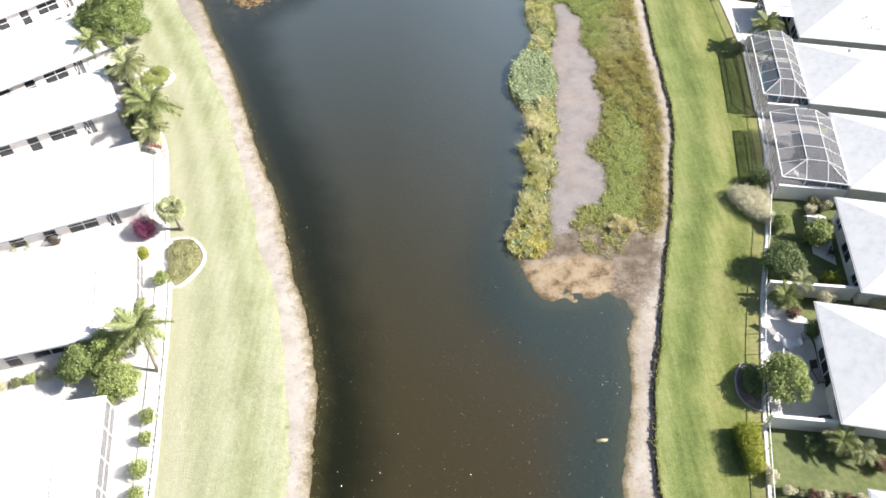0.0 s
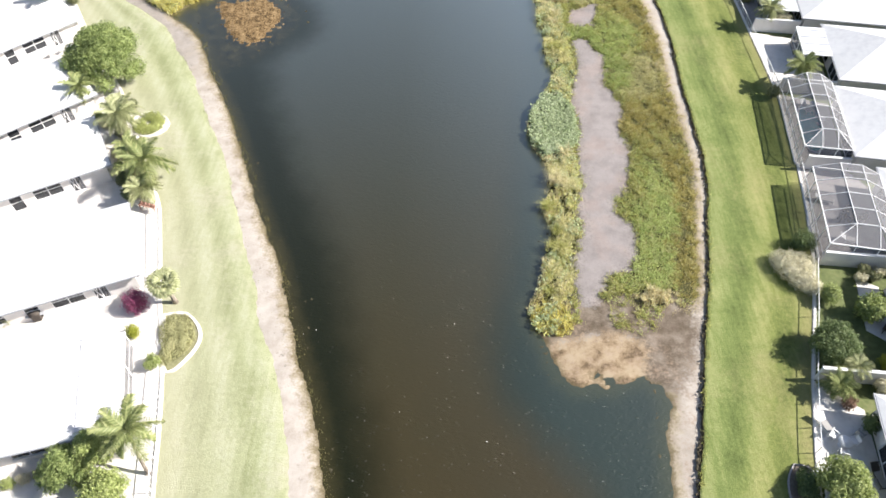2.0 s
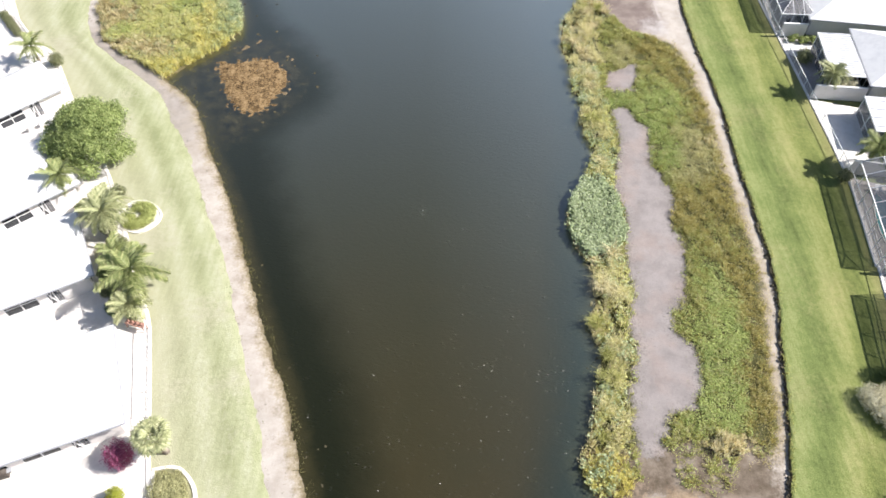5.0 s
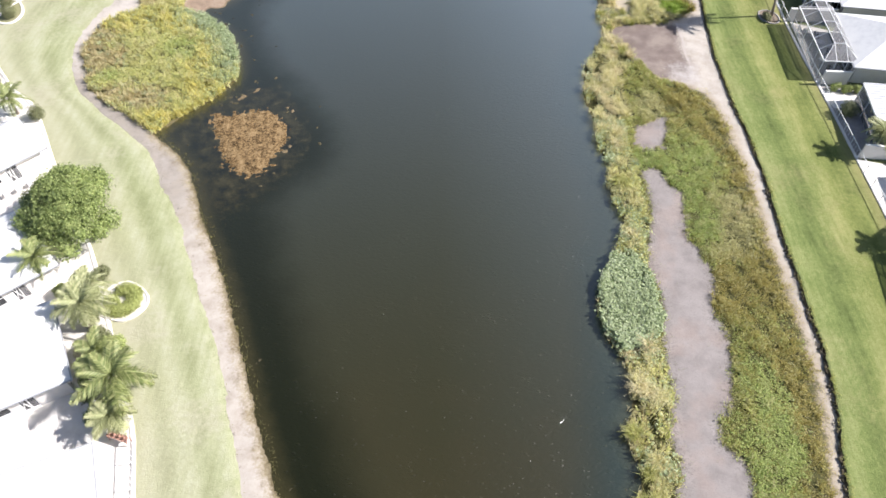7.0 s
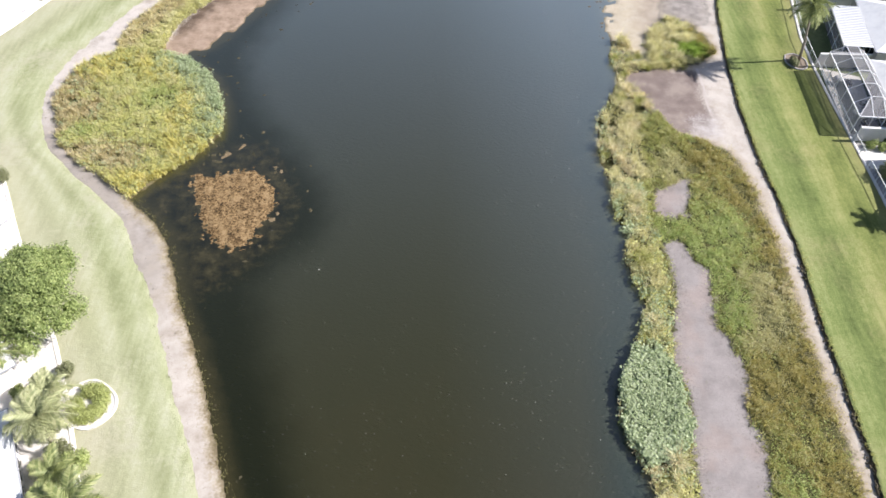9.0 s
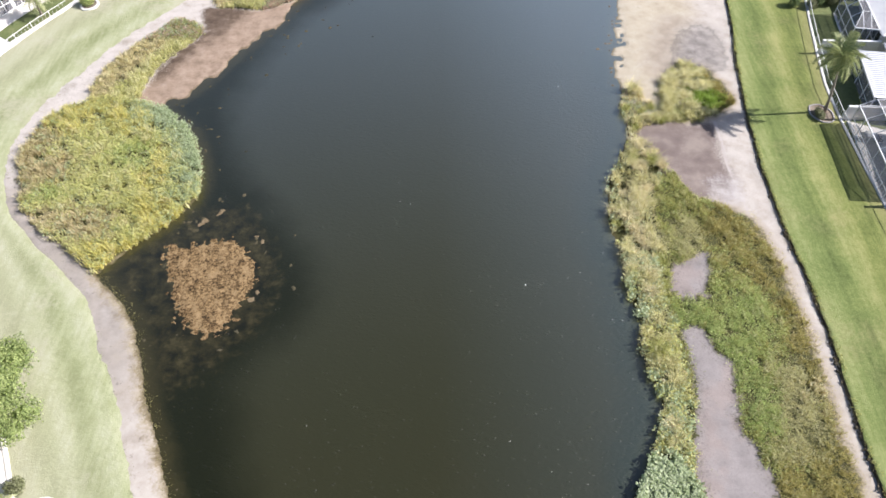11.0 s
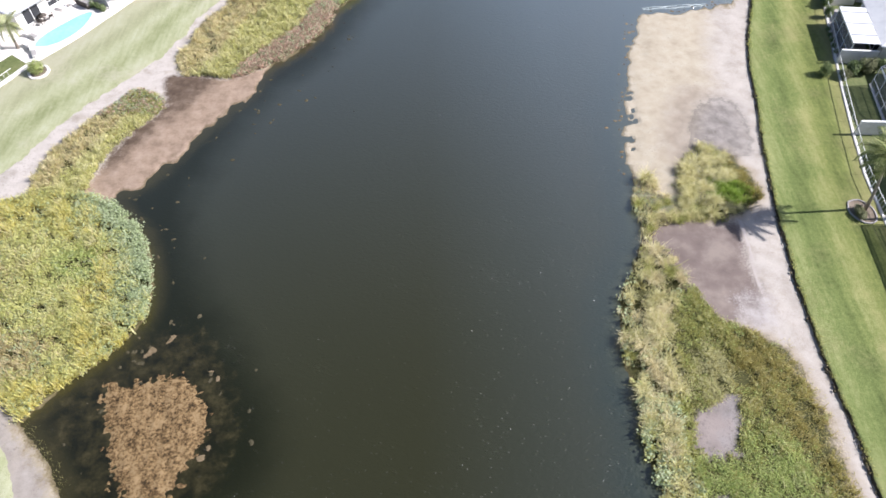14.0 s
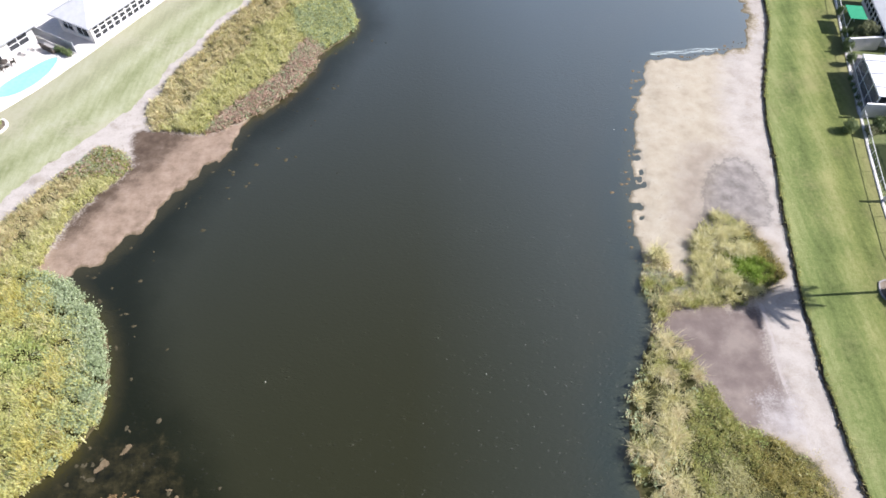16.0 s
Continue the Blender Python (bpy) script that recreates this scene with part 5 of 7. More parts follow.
def plate(xs, zs, solid, y0, y1):
    """One connected upright plate: solid cells of a grid, with jambs where a cell is missing."""
    bm = bmesh.new()
    seen = {}

    def v(i, j, y):
        if (i, j, y) not in seen:
            seen[i, j, y] = bm.verts.new((xs[i], y, zs[j]))
        return seen[i, j, y]

    nx, nz = len(xs) - 1, len(zs) - 1
    full = lambda i, j: 0 <= i < nx and 0 <= j < nz and solid(i, j)
    for i in range(nx):
        for j in range(nz):
            if not full(i, j):
                continue
            bm.faces.new((v(i, j, y0), v(i + 1, j, y0), v(i + 1, j + 1, y0), v(i, j + 1, y0)))
            bm.faces.new((v(i, j + 1, y1), v(i + 1, j + 1, y1), v(i + 1, j, y1), v(i, j, y1)))
            for di, dj, a, b in ((-1, 0, (i, j), (i, j + 1)), (1, 0, (i + 1, j + 1), (i + 1, j)), (0, -1, (i + 1, j), (i, j)), (0, 1, (i, j + 1), (i + 1, j + 1))):
                if not full(i + di, j + dj):
                    bm.faces.new((v(*a, y0), v(*b, y0), v(*b, y1), v(*a, y1)))
    return bm


def pierced(length, height, holes, thick=0.2):
    """A wall in the plane y = 0..thick from x = 0 to length, with rectangular openings (x0, x1, z0, z1)."""
    xs = sorted({0.0, length, *[h[0] for h in holes], *[h[1] for h in holes]})
    zs = sorted({0.0, height, *[h[2] for h in holes], *[h[3] for h in holes]})
    mid = lambda s, k: (s[k] + s[k + 1]) / 2
    return plate(xs, zs, lambda i, j: not any(h[0] < mid(xs, i) < h[1] and h[2] < mid(zs, j) < h[3] for h in holes), 0.0, thick)


def window(parent, x0, x1, z0, z1, cols=2, rows=1, brace=False, screen=False):
    """A framed window or screen in a wall's opening: a frame with its bars, and one pane a light."""
    w = 0.07
    xs, zs = [], []
    for s, a, b, n in ((xs, x0, x1, cols), (zs, z0, z1, rows)):
        for c in np.linspace(a + w / 2, b - w / 2, n + 1):
            s += [float(c) - w / 2, float(c) + w / 2]
    fr = plate(xs, zs, lambda i, j: i % 2 == 0 or j % 2 == 0, 0.03, 0.10)
    win = part("screen_panel" if screen else "window", fr, M_TRIM, parent)
    if brace:
        c = x0 + (x1 - x0) / 2
        part("door_brace", bar((x0, 0.02, z0), (c, 0.02, z1), 0.06, 0.06), M_TRIM, win)
        part("door_brace", bar((x0, 0.0, z1), (c, 0.0, z0), 0.06, 0.06), M_TRIM, win)
    for i in range(cols):
        for j in range(rows):
            a, b = x0 + (x1 - x0) * i / cols, x0 + (x1 - x0) * (i + 1) / cols
            c, d = z0 + (z1 - z0) * j / rows, z0 + (z1 - z0) * (j + 1) / rows
            part("pane", boxed(a + 0.04, b - 0.04, 0.06, 0.07, c + 0.04, d - 0.04), M_SCREEN if screen else M_GLASS, win)
    if not screen and z0 > 0.3:
        part("window_sill", boxed(x0 - 0.08, x1 + 0.08, -0.06, 0.1, z0 - 0.07, z0), M_TRIM, win)
    return win


def wall_face(name, house, m, length, height, holes):
    """A pierced outer wall with its windows; holes: (x0, x1, z0, z1, cols, rows, kind)."""
    w = part(name, pierced(length, height, [h[:4] for h in holes]), M_WALL, house, at=m)
    for h in holes:
        window(w, *h[:6], brace=h[6] == "door", screen=h[6] in ("screen", "door"))
    return w


def frame2(a, b, z):
    """The pose with its origin at a and its x axis along a to b."""
    return pose(a[0], a[1], z, 0, 0, math.degrees(math.atan2(b[1] - a[1], b[0] - a[0])))


PAD = 0.5
H_WALL = 2.36


def house(label, a, b, depth, front, side, rise=2.0, group="houses round the lake"):
    """A low villa. a to b: the eave that faces the lake, house on the left of that way. front, side: openings of the lake wall and of the wall at a."""
    L = math.hypot(b[0] - a[0], b[1] - a[1])
    h = thing("house", frame2(a, b, PAD), label, "house", group)
    o = 0.55
    part("roof", hip_roof(0, L, 0, depth, 2.5, rise) if L > depth else turned_roof(L, depth, rise), M_ROOF, h, "white painted hip roof")
    part("gutter", gutter(L, depth), M_GUTTER, h, "grey eave gutter")
    wall_face("wall", h, pose(o, o, 0), L - 2 * o, H_WALL, front)
    wall_face("wall", h, pose(o, depth - o, 0, 0, 0, -90), depth - 2 * o - 0.2, H_WALL, side)
    part("wall", boxed(L - o - 0.2, L - o, o + 0.2, depth - o, 0, H_WALL), M_WALL, h)
    part("wall", boxed(o + 0.2, L - o, depth - o - 0.2, depth - o, 0, H_WALL), M_WALL, h)
    # Floor and an added back plane, coloured dark so the rooms read as unlit.
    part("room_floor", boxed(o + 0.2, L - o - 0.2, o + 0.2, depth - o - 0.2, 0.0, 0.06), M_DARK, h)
    part("dark_backing", boxed(o + 0.2, L - o - 0.2, 3.6, 3.7, 0.06, H_WALL), M_DARK, h)
    return h


def turned_roof(L, depth, rise):
    bm = hip_roof(0, depth, -L, 0, 2.5, rise)
    bmesh.ops.rotate(bm, verts=bm.verts, cent=(0, 0, 0), matrix=Matrix.Rotation(radians(90), 3, "Z"))
    return bm


def gutter(L, D):
    """One trough running round the eaves."""
    bm = bmesh.new()
    rings = [[bm.verts.new(p) for p in ((-o, -o, z), (L + o, -o, z), (L + o, D + o, z), (-o, D + o, z))] for o, z in ((0.003, 2.36), (0.11, 2.36), (0.11, 2.47), (0.003, 2.47))]
    for r0, r1 in zip(rings, rings[1:] + rings[:1]):
        for k in range(4):
            bm.faces.new((r0[k], r0[(k + 1) % 4], r1[(k + 1) % 4], r1[k]))
    return bm


def ribbed_roof(label, a, b, out0, z0, z1, rib=0.3, supports=True):
    """A pan roof on posts: from the line a-b at height z0, going out0 metres to the right of that way, at z1 there."""
    L = math.hypot(b[0] - a[0], b[1] - a[1])
    t = thing("patio_roof", frame2(a, b, PAD), label, "patio roof")
    part("roof_sheet", sheet([(0, 0, z0), (0, -out0, z1), (L, -out0, z1), (L, 0, z0)], 0.07), M_PAN, t)
    rb = bpy.data.meshes.new("rib")
    bm = bar((0, 0, z0 + 0.03), (0, -out0, z1 + 0.03), 0.06, 0.13)
    bm.to_mesh(rb)
    bm.free()
    rb.materials.append(M_PAN)
    for k in range(int(L / rib)):
        part("rib", rb, None, t, at=pose(rib * (k + 0.5), 0, 0))
    part("edge_beam", boxed(0, L, -out0 - 0.06, -out0, z1 - 0.16, z1 + 0.02), M_TRIM, t)
    if supports:
        n = max(2, int(L / 2.2))
        for i in range(n + 1):
            x = 0.06 + (L - 0.12) * i / n
            part("post", boxed(x - 0.05, x + 0.05, -out0 + 0.06, -out0 + 0.16, 0, z1 - 0.1), M_TRIM, t)
        part("rail", boxed(0.1, L - 0.1, -out0 + 0.09, -out0 + 0.13, 0.85, 0.92), M_TRIM, t)
        for i in range(n):
            x0, x1 = 0.11 + (L - 0.12) * i / n, 0.01 + (L - 0.12) * (i + 1) / n
            part("screen", boxed(x0, x1, -out0 + 0.10, -out0 + 0.11, 0.05, z1 - 0.14), M_SCREEN, t, "dark insect screen")
        part("screen", boxed(0.05, 0.06, -out0 + 0.15, -0.1, 0.05, z1 - 0.14), M_SCREEN, t, "dark insect screen")
    return t


def pool_cage(label, sw, nw, width, bays, eave=2.5, up=0.9):
    """Screen enclosure. sw to nw: its lake side; it reaches width to the right. A mansard top, hipped at the south end."""
    L = math.hypot(nw[0] - sw[0], nw[1] - sw[1])
    c = thing("pool_enclosure", frame2(sw, nw, PAD), label, "pool enclosure", "screened pool enclosures")
    ys = (0.0, -width * 0.36, -width * 0.68, -width)
    zs = (eave, eave + up, eave + up, eave)
    xs = np.linspace(0, L, bays + 1)
    for x in xs:
        part("post", bar((x, 0, 0), (x, 0, eave), 0.06, 0.06), M_TRIM, c)
        if x < 0.1:
            continue
        for k in range(3):
            part("rafter", bar((x, ys[k], zs[k]), (x, ys[k + 1], zs[k + 1]), 0.055, 0.08), M_TRIM, c)
    for k in range(1, 3):
        part("post", bar((0, ys[k], 0), (0, ys[k], eave), 0.055, 0.06), M_TRIM, c)
        part("ridge_beam", bar((xs[1], ys[k], zs[k]), (L, ys[k], zs[k]), 0.06, 0.08), M_TRIM, c)
        part("rafter", bar((xs[1], ys[k], zs[k]), (0, ys[k], eave), 0.055, 0.06), M_TRIM, c)
    for k, s in ((0, 1), (3, 2)):
        part("eave_beam", bar((0, ys[k], eave), (L, ys[k], eave), 0.09, 0.10), M_TRIM, c)
        part("hip_rafter", bar((0, ys[k], eave), (xs[1], ys[s], zs[s]), 0.06, 0.07), M_TRIM, c)
    for x in (0.0, L):
        part("eave_beam", bar((x, 0, eave), (x, -width, eave), 0.09, 0.10), M_TRIM, c)
    part("chair_rail", bar((0, 0, 0.95), (L, 0, 0.95), 0.04, 0.05), M_TRIM, c)
    part("base_kerb", boxed(-0.1, L + 0.1, -0.12, 0.12, -0.05, 0.15), M_SLAB, c)
    for i in range(bays):
        a, b = xs[i], xs[i + 1]
        part("screen", sheet([(a, 0, 0.1), (b, 0, 0.1), (b, 0, eave), (a, 0, eave)]), M_SCREEN, c)
        for k in range(3):
            if i == 0:
                continue
            part("screen", sheet([(a, ys[k], zs[k]), (b, ys[k], zs[k]), (b, ys[k + 1], zs[k + 1]), (a, ys[k + 1], zs[k + 1])]), M_SCREEN, c)
    part("screen", sheet([(0, 0, eave), (xs[1], 0, eave), (xs[1], ys[1], zs[1])]), M_SCREEN, c)
    part("screen", sheet([(0, -width, eave), (xs[1], ys[2], zs[2]), (xs[1], -width, eave)]), M_SCREEN, c)
    for k in range(3):
        part("screen", sheet([(0, ys[k], 0.1), (0, ys[k + 1], 0.1), (0, ys[k + 1], eave), (0, ys[k], eave)]), M_SCREEN, c)
        roofpane = [(0, ys[k], eave), (xs[1], ys[max(k, 1)], zs[1]), (xs[1], ys[min(k + 1, 2)], zs[1]), (0, ys[k + 1], eave)]
        if k == 1:
            part("screen", sheet(roofpane), M_SCREEN, c)
        else:
            part("screen", sheet([roofpane[0], roofpane[1], roofpane[3]]), M_SCREEN, c)
    return c


def slab(name, corners, top, material, label, category, thick=0.08):
    return tagged(raw_from(name, sheet([(x, y, top) for x, y in corners], thick), material), label, category, kind="structure")


def raw_from(name, bm, material):
    bmesh.ops.recalc_face_normals(bm, faces=bm.faces)
    me = bpy.data.meshes.new(name)
    bm.to_mesh(me)
    bm.free()
    me.materials.append(material)
    return new(name, me)


def yard_wall(a, b, tall=1.75, label="pale stucco garden wall between two yards"):
    L = math.hypot(b[0] - a[0], b[1] - a[1])
    t = thing("garden_wall", frame2(a, b, PAD), label, "garden wall", "walls between the yards")
    part("wall_body", boxed(0, L, -0.1, 0.1, -0.1, tall), M_WALL, t)
    part("coping", boxed(-0.03, L + 0.03, -0.14, 0.14, tall, tall + 0.07, bevel=0.015), M_TRIM, t)
    return t


def strip_sheet(name, line_a, line_b, z, material, label, category, y0=-40.0, y1=180.0):
    ys = np.arange(y0, y1, 1.0)
    a, b = x_at(line_a, ys), x_at(line_b, ys)
    u = np.linspace(0, 1, 5)
    X = a[:, None] + (b - a)[:, None] * u[None]
    Y = np.repeat(ys[:, None], 5, 1)
    ob = raw(name, np.column_stack([X.ravel(), Y.ravel(), np.full(X.size, z)]), lattice(5, len(ys)), None, material)
    return tagged(ob, label, category, kind="structure")


# ---- yards ----
far_w = w_fence + np.array([-40.0, 0])
far_e = e_fence + np.array([40.0, 0])
strip_sheet("patio_west", far_w, w_fence + [0.05, 0], PAD + 0.01, M_SLAB, "white concrete patios beside the houses", "patio")
strip_sheet("yard_east", e_fence + [-0.05, 0], far_e, PAD - 0.01, M_YARD, "small grass yards behind the fence", "yard")
line = smooth(W_FENCE, 1.0)
line = line[(line[:, 1] > 8) & (line[:, 1] < 170)]
kerb = ribbon(line, 0.35, PAD - 0.07, PAD + 0.08)
tagged(raw_from("kerb_west", kerb, M_SLAB), "white concrete kerb along the lawn", "kerb", kind="structure")

W_ = "window"
# lake front and side openings of the houses on the west bank: x0, x1, z0, z1, columns, rows, kind
FRONT_W = [(0.5, 2.6, 0.1, 2.2, 2, 2, "screen"), (2.9, 5.0, 0.1, 2.2, 2, 2, "screen"), (5.3, 7.2, 0.1, 2.2, 2, 2, "screen")]
SIDE_W = [(3.2, 4.6, 0.6, 2.2, 1, 2, W_), (6.1, 7.3, 0.1, 2.2, 1, 2, W_), (8.3, 11.0, 0.6, 2.25, 2, 2, W_), (11.7, 12.9, 0.1, 2.25, 2, 1, "door"), (13.0, 15.2, 0.3, 2.3, 2, 1, "screen")]


def west_house(label, ne, se, length, patio=0.0, front=FRONT_W, side=SIDE_W):
    """House on the west bank: ne and se are the corners of its lakeward eave; the roof over the patio is a lower pan roof."""
    d = Vector((ne[0] - se[0], ne[1] - se[1])).normalized()
    back = Vector((-d.y, d.x))
    if patio:
        a, b = Vector(se) + back * patio, Vector(ne) + back * patio
        ribbed_roof("white ribbed pan roof over a screened lakeside patio", a, b, patio, 2.62, 2.4)
        se, ne = a, b
    return house(label, se, ne, length, front, [o for o in side if o[1] < length - 1.4], 1.7)


west_house("white stucco villa with white roof and ribbed patio cover", (-25.6, 24.0), (-23.7, 15.0), 14.0, 2.9)
west_house("white stucco villa with white roof and patio cover", (-27.4, 38.3), (-25.1, 29.9), 14.0, 3.2)
west_house("white stucco villa with screened corner room", (-31.3, 52.6), (-27.8, 44.1), 16.5)
west_house("white stucco villa with dark screened porch", (-38.7, 65.2), (-34.6, 57.8), 16.5)
west_house("white stucco villa shaded by a large tree", (-45.4, 75.8), (-39.6, 69.0), 16.5)
west_house("white stucco villa with lounge chairs beside it", (-51.1, 88.7), (-46.3, 83.9), 16.5)
west_house("white villa with dark screened porch", (-57.5, 137.5), (-62.5, 128.5), 14.0)
west_house("white villa beside a swimming pool", (-52.6, 148.3), (-57.2, 140.3), 12.0, front=[(4.6, 7.4, 0.7, 2.1, 2, 2, W_), (1.0, 3.4, 0.1, 2.1, 2, 1, W_)])
GRILLE = [(0.3 + 1.05 * i, 1.25 + 1.05 * i, 0.35, 2.2, 1, 3, W_) for i in range(9)]
west_house("white villa with a row of tall sunroom windows", (-41.0, 156.4), (-46.0, 147.2), 6.8, front=GRILLE, side=[(0.6, 2.4, 0.6, 2.1, 2, 2, W_), (3.0, 5.0, 0.5, 2.1, 2, 1, W_)])

SLIDE = [(0.9, 2.2, 0.9, 2.1, 1, 2, W_), (3.6, 7.2, 0.05, 2.15, 3, 1, W_), (8.3, 9.5, 0.8, 2.1, 1, 1, W_)]
DUO = [(0.8, 2.6, 0.5, 2.15, 2, 1, W_), (4.2, 6.4, 0.3, 2.2, 2, 1, W_), (8.0, 9.4, 0.6, 2.1, 2, 1, W_)]
PORCH = [(1.0, 4.6, 0.05, 2.2, 3, 1, W_), (6.0, 9.4, 0.05, 2.2, 3, 1, W_)]


def east_house(label, sw, nw, front, depth=20.0):
    """House on the east bank: sw and nw are the corners of its lakeward eave."""
    d = Vector((nw[0] - sw[0], nw[1] - sw[1])).normalized()
    out = Vector((d.y, -d.x))
    a, b = Vector(nw), Vector(sw)
    L = (a - b).length
    mirrored = [(L - 1.1 - h[1], L - 1.1 - h[0], *h[2:]) for h in front]
    return house(label, a, b, depth, mirrored, [], 2.25)


east_house("white hip-roofed villa seen at its corner", (28.0, 5.8), (29.8, 16.8), DUO)
east_house("white hip-roofed villa with sliding doors to a bright patio", (29.8, 21.8), (31.6, 32.7), SLIDE)
east_house("white hip-roofed villa with wide windows over a grass yard", (36.0, 33.8), (37.8, 44.9), DUO)
east_house("white hip-roofed villa with a screened pool", (39.8, 46.2), (41.8, 57.5), PORCH)
east_house("white hip-roofed villa with a screened pool and turquoise water", (40.3, 59.2), (42.3, 70.6), PORCH)
east_house("white hip-roofed villa with a flat porch roof", (43.4, 71.8), (45.2, 82.8), PORCH)
east_house("white hip-roofed villa with a ribbed porch roof", (43.4, 84.2), (45.2, 95.3), PORCH)
east_house("white hip-roofed villa with a large screened patio", (41.1, 97.4), (42.9, 108.4), PORCH)
east_house("white hip-roofed villa with a ribbed screened porch", (44.3, 109.9), (46.1, 121.0), PORCH)
east_house("white hip-roofed villa with a small screened porch", (46.5, 122.5), (48.2, 133.4), PORCH)
east_house("white-roofed villa with a flat-roofed screened porch", (46.5, 134.9), (48.2, 146.0), PORCH)
east_house("pale villa with a row of windows", (49.0, 147.7), (50.7, 158.6), GRILLE)

pool_cage("white aluminium screen enclosure over a dark patio", (33.6, 47.7), (35.4, 57.6), 6.3, 5)
pool_cage("white aluminium screen enclosure over a swimming pool", (35.7, 60.7), (37.5, 72.0), 4.8, 6)
pool_cage("white aluminium screen enclosure over a paved patio", (38.0, 98.5), (38.9, 109.8), 4.0, 5)
pool_cage("small dark-screened porch enclosure", (43.8, 124.1), (44.8, 130.9), 2.8, 3)


def east_porch(label, sw, nw, out, rib):
    """A roofed, screened porch: sw-nw its lake side, reaching out metres east to the house."""
    d = Vector((nw[0] - sw[0], nw[1] - sw[1])).normalized()
    e = Vector((d.y, -d.x)) * out
    a, b = Vector(nw) + e, Vector(sw) + e
    return ribbed_roof(label, a, b, out, 2.55, 2.45, rib)


east_porch("flat white porch roof with dark screens", (41.0, 76.6), (42.0, 82.4), 3.1, 1.45)
east_porch("white ribbed porch roof with dark screens", (39.8, 86.1), (41.1, 94.6), 3.6, 0.42)
east_porch("white ribbed porch roof with dark screens", (41.1, 111.2), (42.6, 119.7), 3.2, 0.36)
east_porch("flat white porch roof over tall dark screens", (43.5, 135.6), (44.6, 143.2), 3.0, 2.4)

for a, b in (((25.2, 22.7), (30.2, 22.2)), ((28.9, 35.4), (36.4, 34.7)), ((33.4, 47.3), (39.9, 46.6)), ((36.2, 60.0), (40.4, 59.5)), ((37.6, 72.9), (43.6, 72.2)),
             ((38.0, 85.2), (43.6, 84.6)), ((38.2, 97.6), (41.2, 97.4)), ((38.4, 110.5), (44.3, 110.3)), ((39.8, 122.6), (46.6, 122.4)), ((42.3, 135.2), (46.6, 134.9)), ((44.9, 147.2), (49.0, 147.6))):
    yard_wall(a, b)

slab("patio_east_1", [(25.9, 23.0), (30.6, 22.6), (31.9, 32.6), (28.6, 35.2), (27.3, 30.4)], PAD + 0.03, M_SLAB, "white concrete patio behind a low wall", "patio")
slab("patio_east_2", [(35.0, 40.0), (36.7, 38.6), (37.9, 44.6), (36.2, 45.6)], PAD + 0.03, M_SLAB, "white patio strip by the window wall", "patio")
slab("patio_east_3", [(33.5, 47.9), (40.2, 46.9), (42.0, 57.2), (35.4, 57.9)], PAD + 0.03, M_PAVER, "dark paved floor inside the screen enclosure", "patio")
slab("patio_east_9", [(35.4, 57.93), (41.9, 57.23), (40.5, 59.7), (35.9, 60.3)], PAD + 0.02, M_PAVER, "paved strip between two screen enclosures", "patio")
slab("patio_east_4", [(35.9, 60.4), (40.6, 59.8), (42.6, 70.4), (37.4, 72.3)], PAD + 0.03, M_PAVER, "paved pool deck inside the screen enclosure", "patio")
slab("patio_east_5", [(37.4, 73.2), (43.7, 72.4), (45.2, 82.6), (37.8, 84.9)], PAD + 0.03, M_SLAB, "white concrete patio", "patio")
slab("patio_east_6", [(38.0, 85.4), (43.7, 84.8), (45.2, 95.2), (38.1, 97.4)], PAD + 0.03, M_PAVER, "grey paved patio", "patio")
# White slab over the grey pavers, outlined as the sunlit part of the patio.
slab("patio_east_10", [(37.9, 96.2), (40.2, 96.4), (41.8, 95.6), (42.1, 94.4), (41.4, 93.2), (38.4, 93.2), (37.9, 95.1)], PAD + 0.036, M_SLAB, "white curved slab by the fence in the outline of a sunlit patch", "patio")
slab("patio_east_7", [(38.1, 97.9), (41.4, 97.7), (43.0, 108.4), (38.8, 110.2)], PAD + 0.03, M_SLAB, "white paved floor inside the screen enclosure", "patio")
slab("patio_east_8", [(42.2, 135.5), (46.7, 135.2), (48.2, 146.0), (45.0, 146.9)], PAD + 0.03, M_PAVER, "grey paved patio strip", "patio")


def pool(label, centre, rx, ry, yaw, water_mat, bumpy=0.18):
    """A freeform pool: coping ring and water."""
    t = thing("swimming_pool", pose(*centre, PAD, 0, 0, yaw), label, "swimming pool")
    n = 40
    ang = np.linspace(0, 2 * np.pi, n, endpoint=False)
    r = 1 + bumpy * np.cos(2 * ang + 0.6) * np.sin(ang)
    ring = lambda k, z: [(rx * k * q * math.cos(a), ry * k * q * math.sin(a), z) for a, q in zip(ang, r)]
    part("pool_water", sheet(ring(1.0, 0.035)), water_mat, t, "clear turquoise water")
    bm = bmesh.new()
    loops = [[bm.verts.new(p) for p in ring(k, z)] for k, z in ((0.99, 0.02), (1.0, 0.09), (1.09, 0.09), (1.10, 0.02))]
    for l0, l1 in zip(loops[:-1], loops[1:]):
        for i in range(n):
            bm.faces.new((l0[i], l0[(i + 1) % n], l1[(i + 1) % n], l1[i]))
    part("coping", bm, M_SLAB, t, "pale pool coping")
    return t


pool("turquoise freeform swimming pool on a white deck", (-52.0, 141.3), 4.25, 1.55, 60, M_POOL)
slab("yard_west", [(-59.3, 124.4), (-57.6, 127.6), (-55.6, 131.4), (-54.2, 134.3), (-56.6, 136.0), (-58.4, 133.0), (-60.6, 128.6), (-61.6, 126.0)], PAD + 0.04, M_YARD, "small grass yard behind the picket fence", "yard")
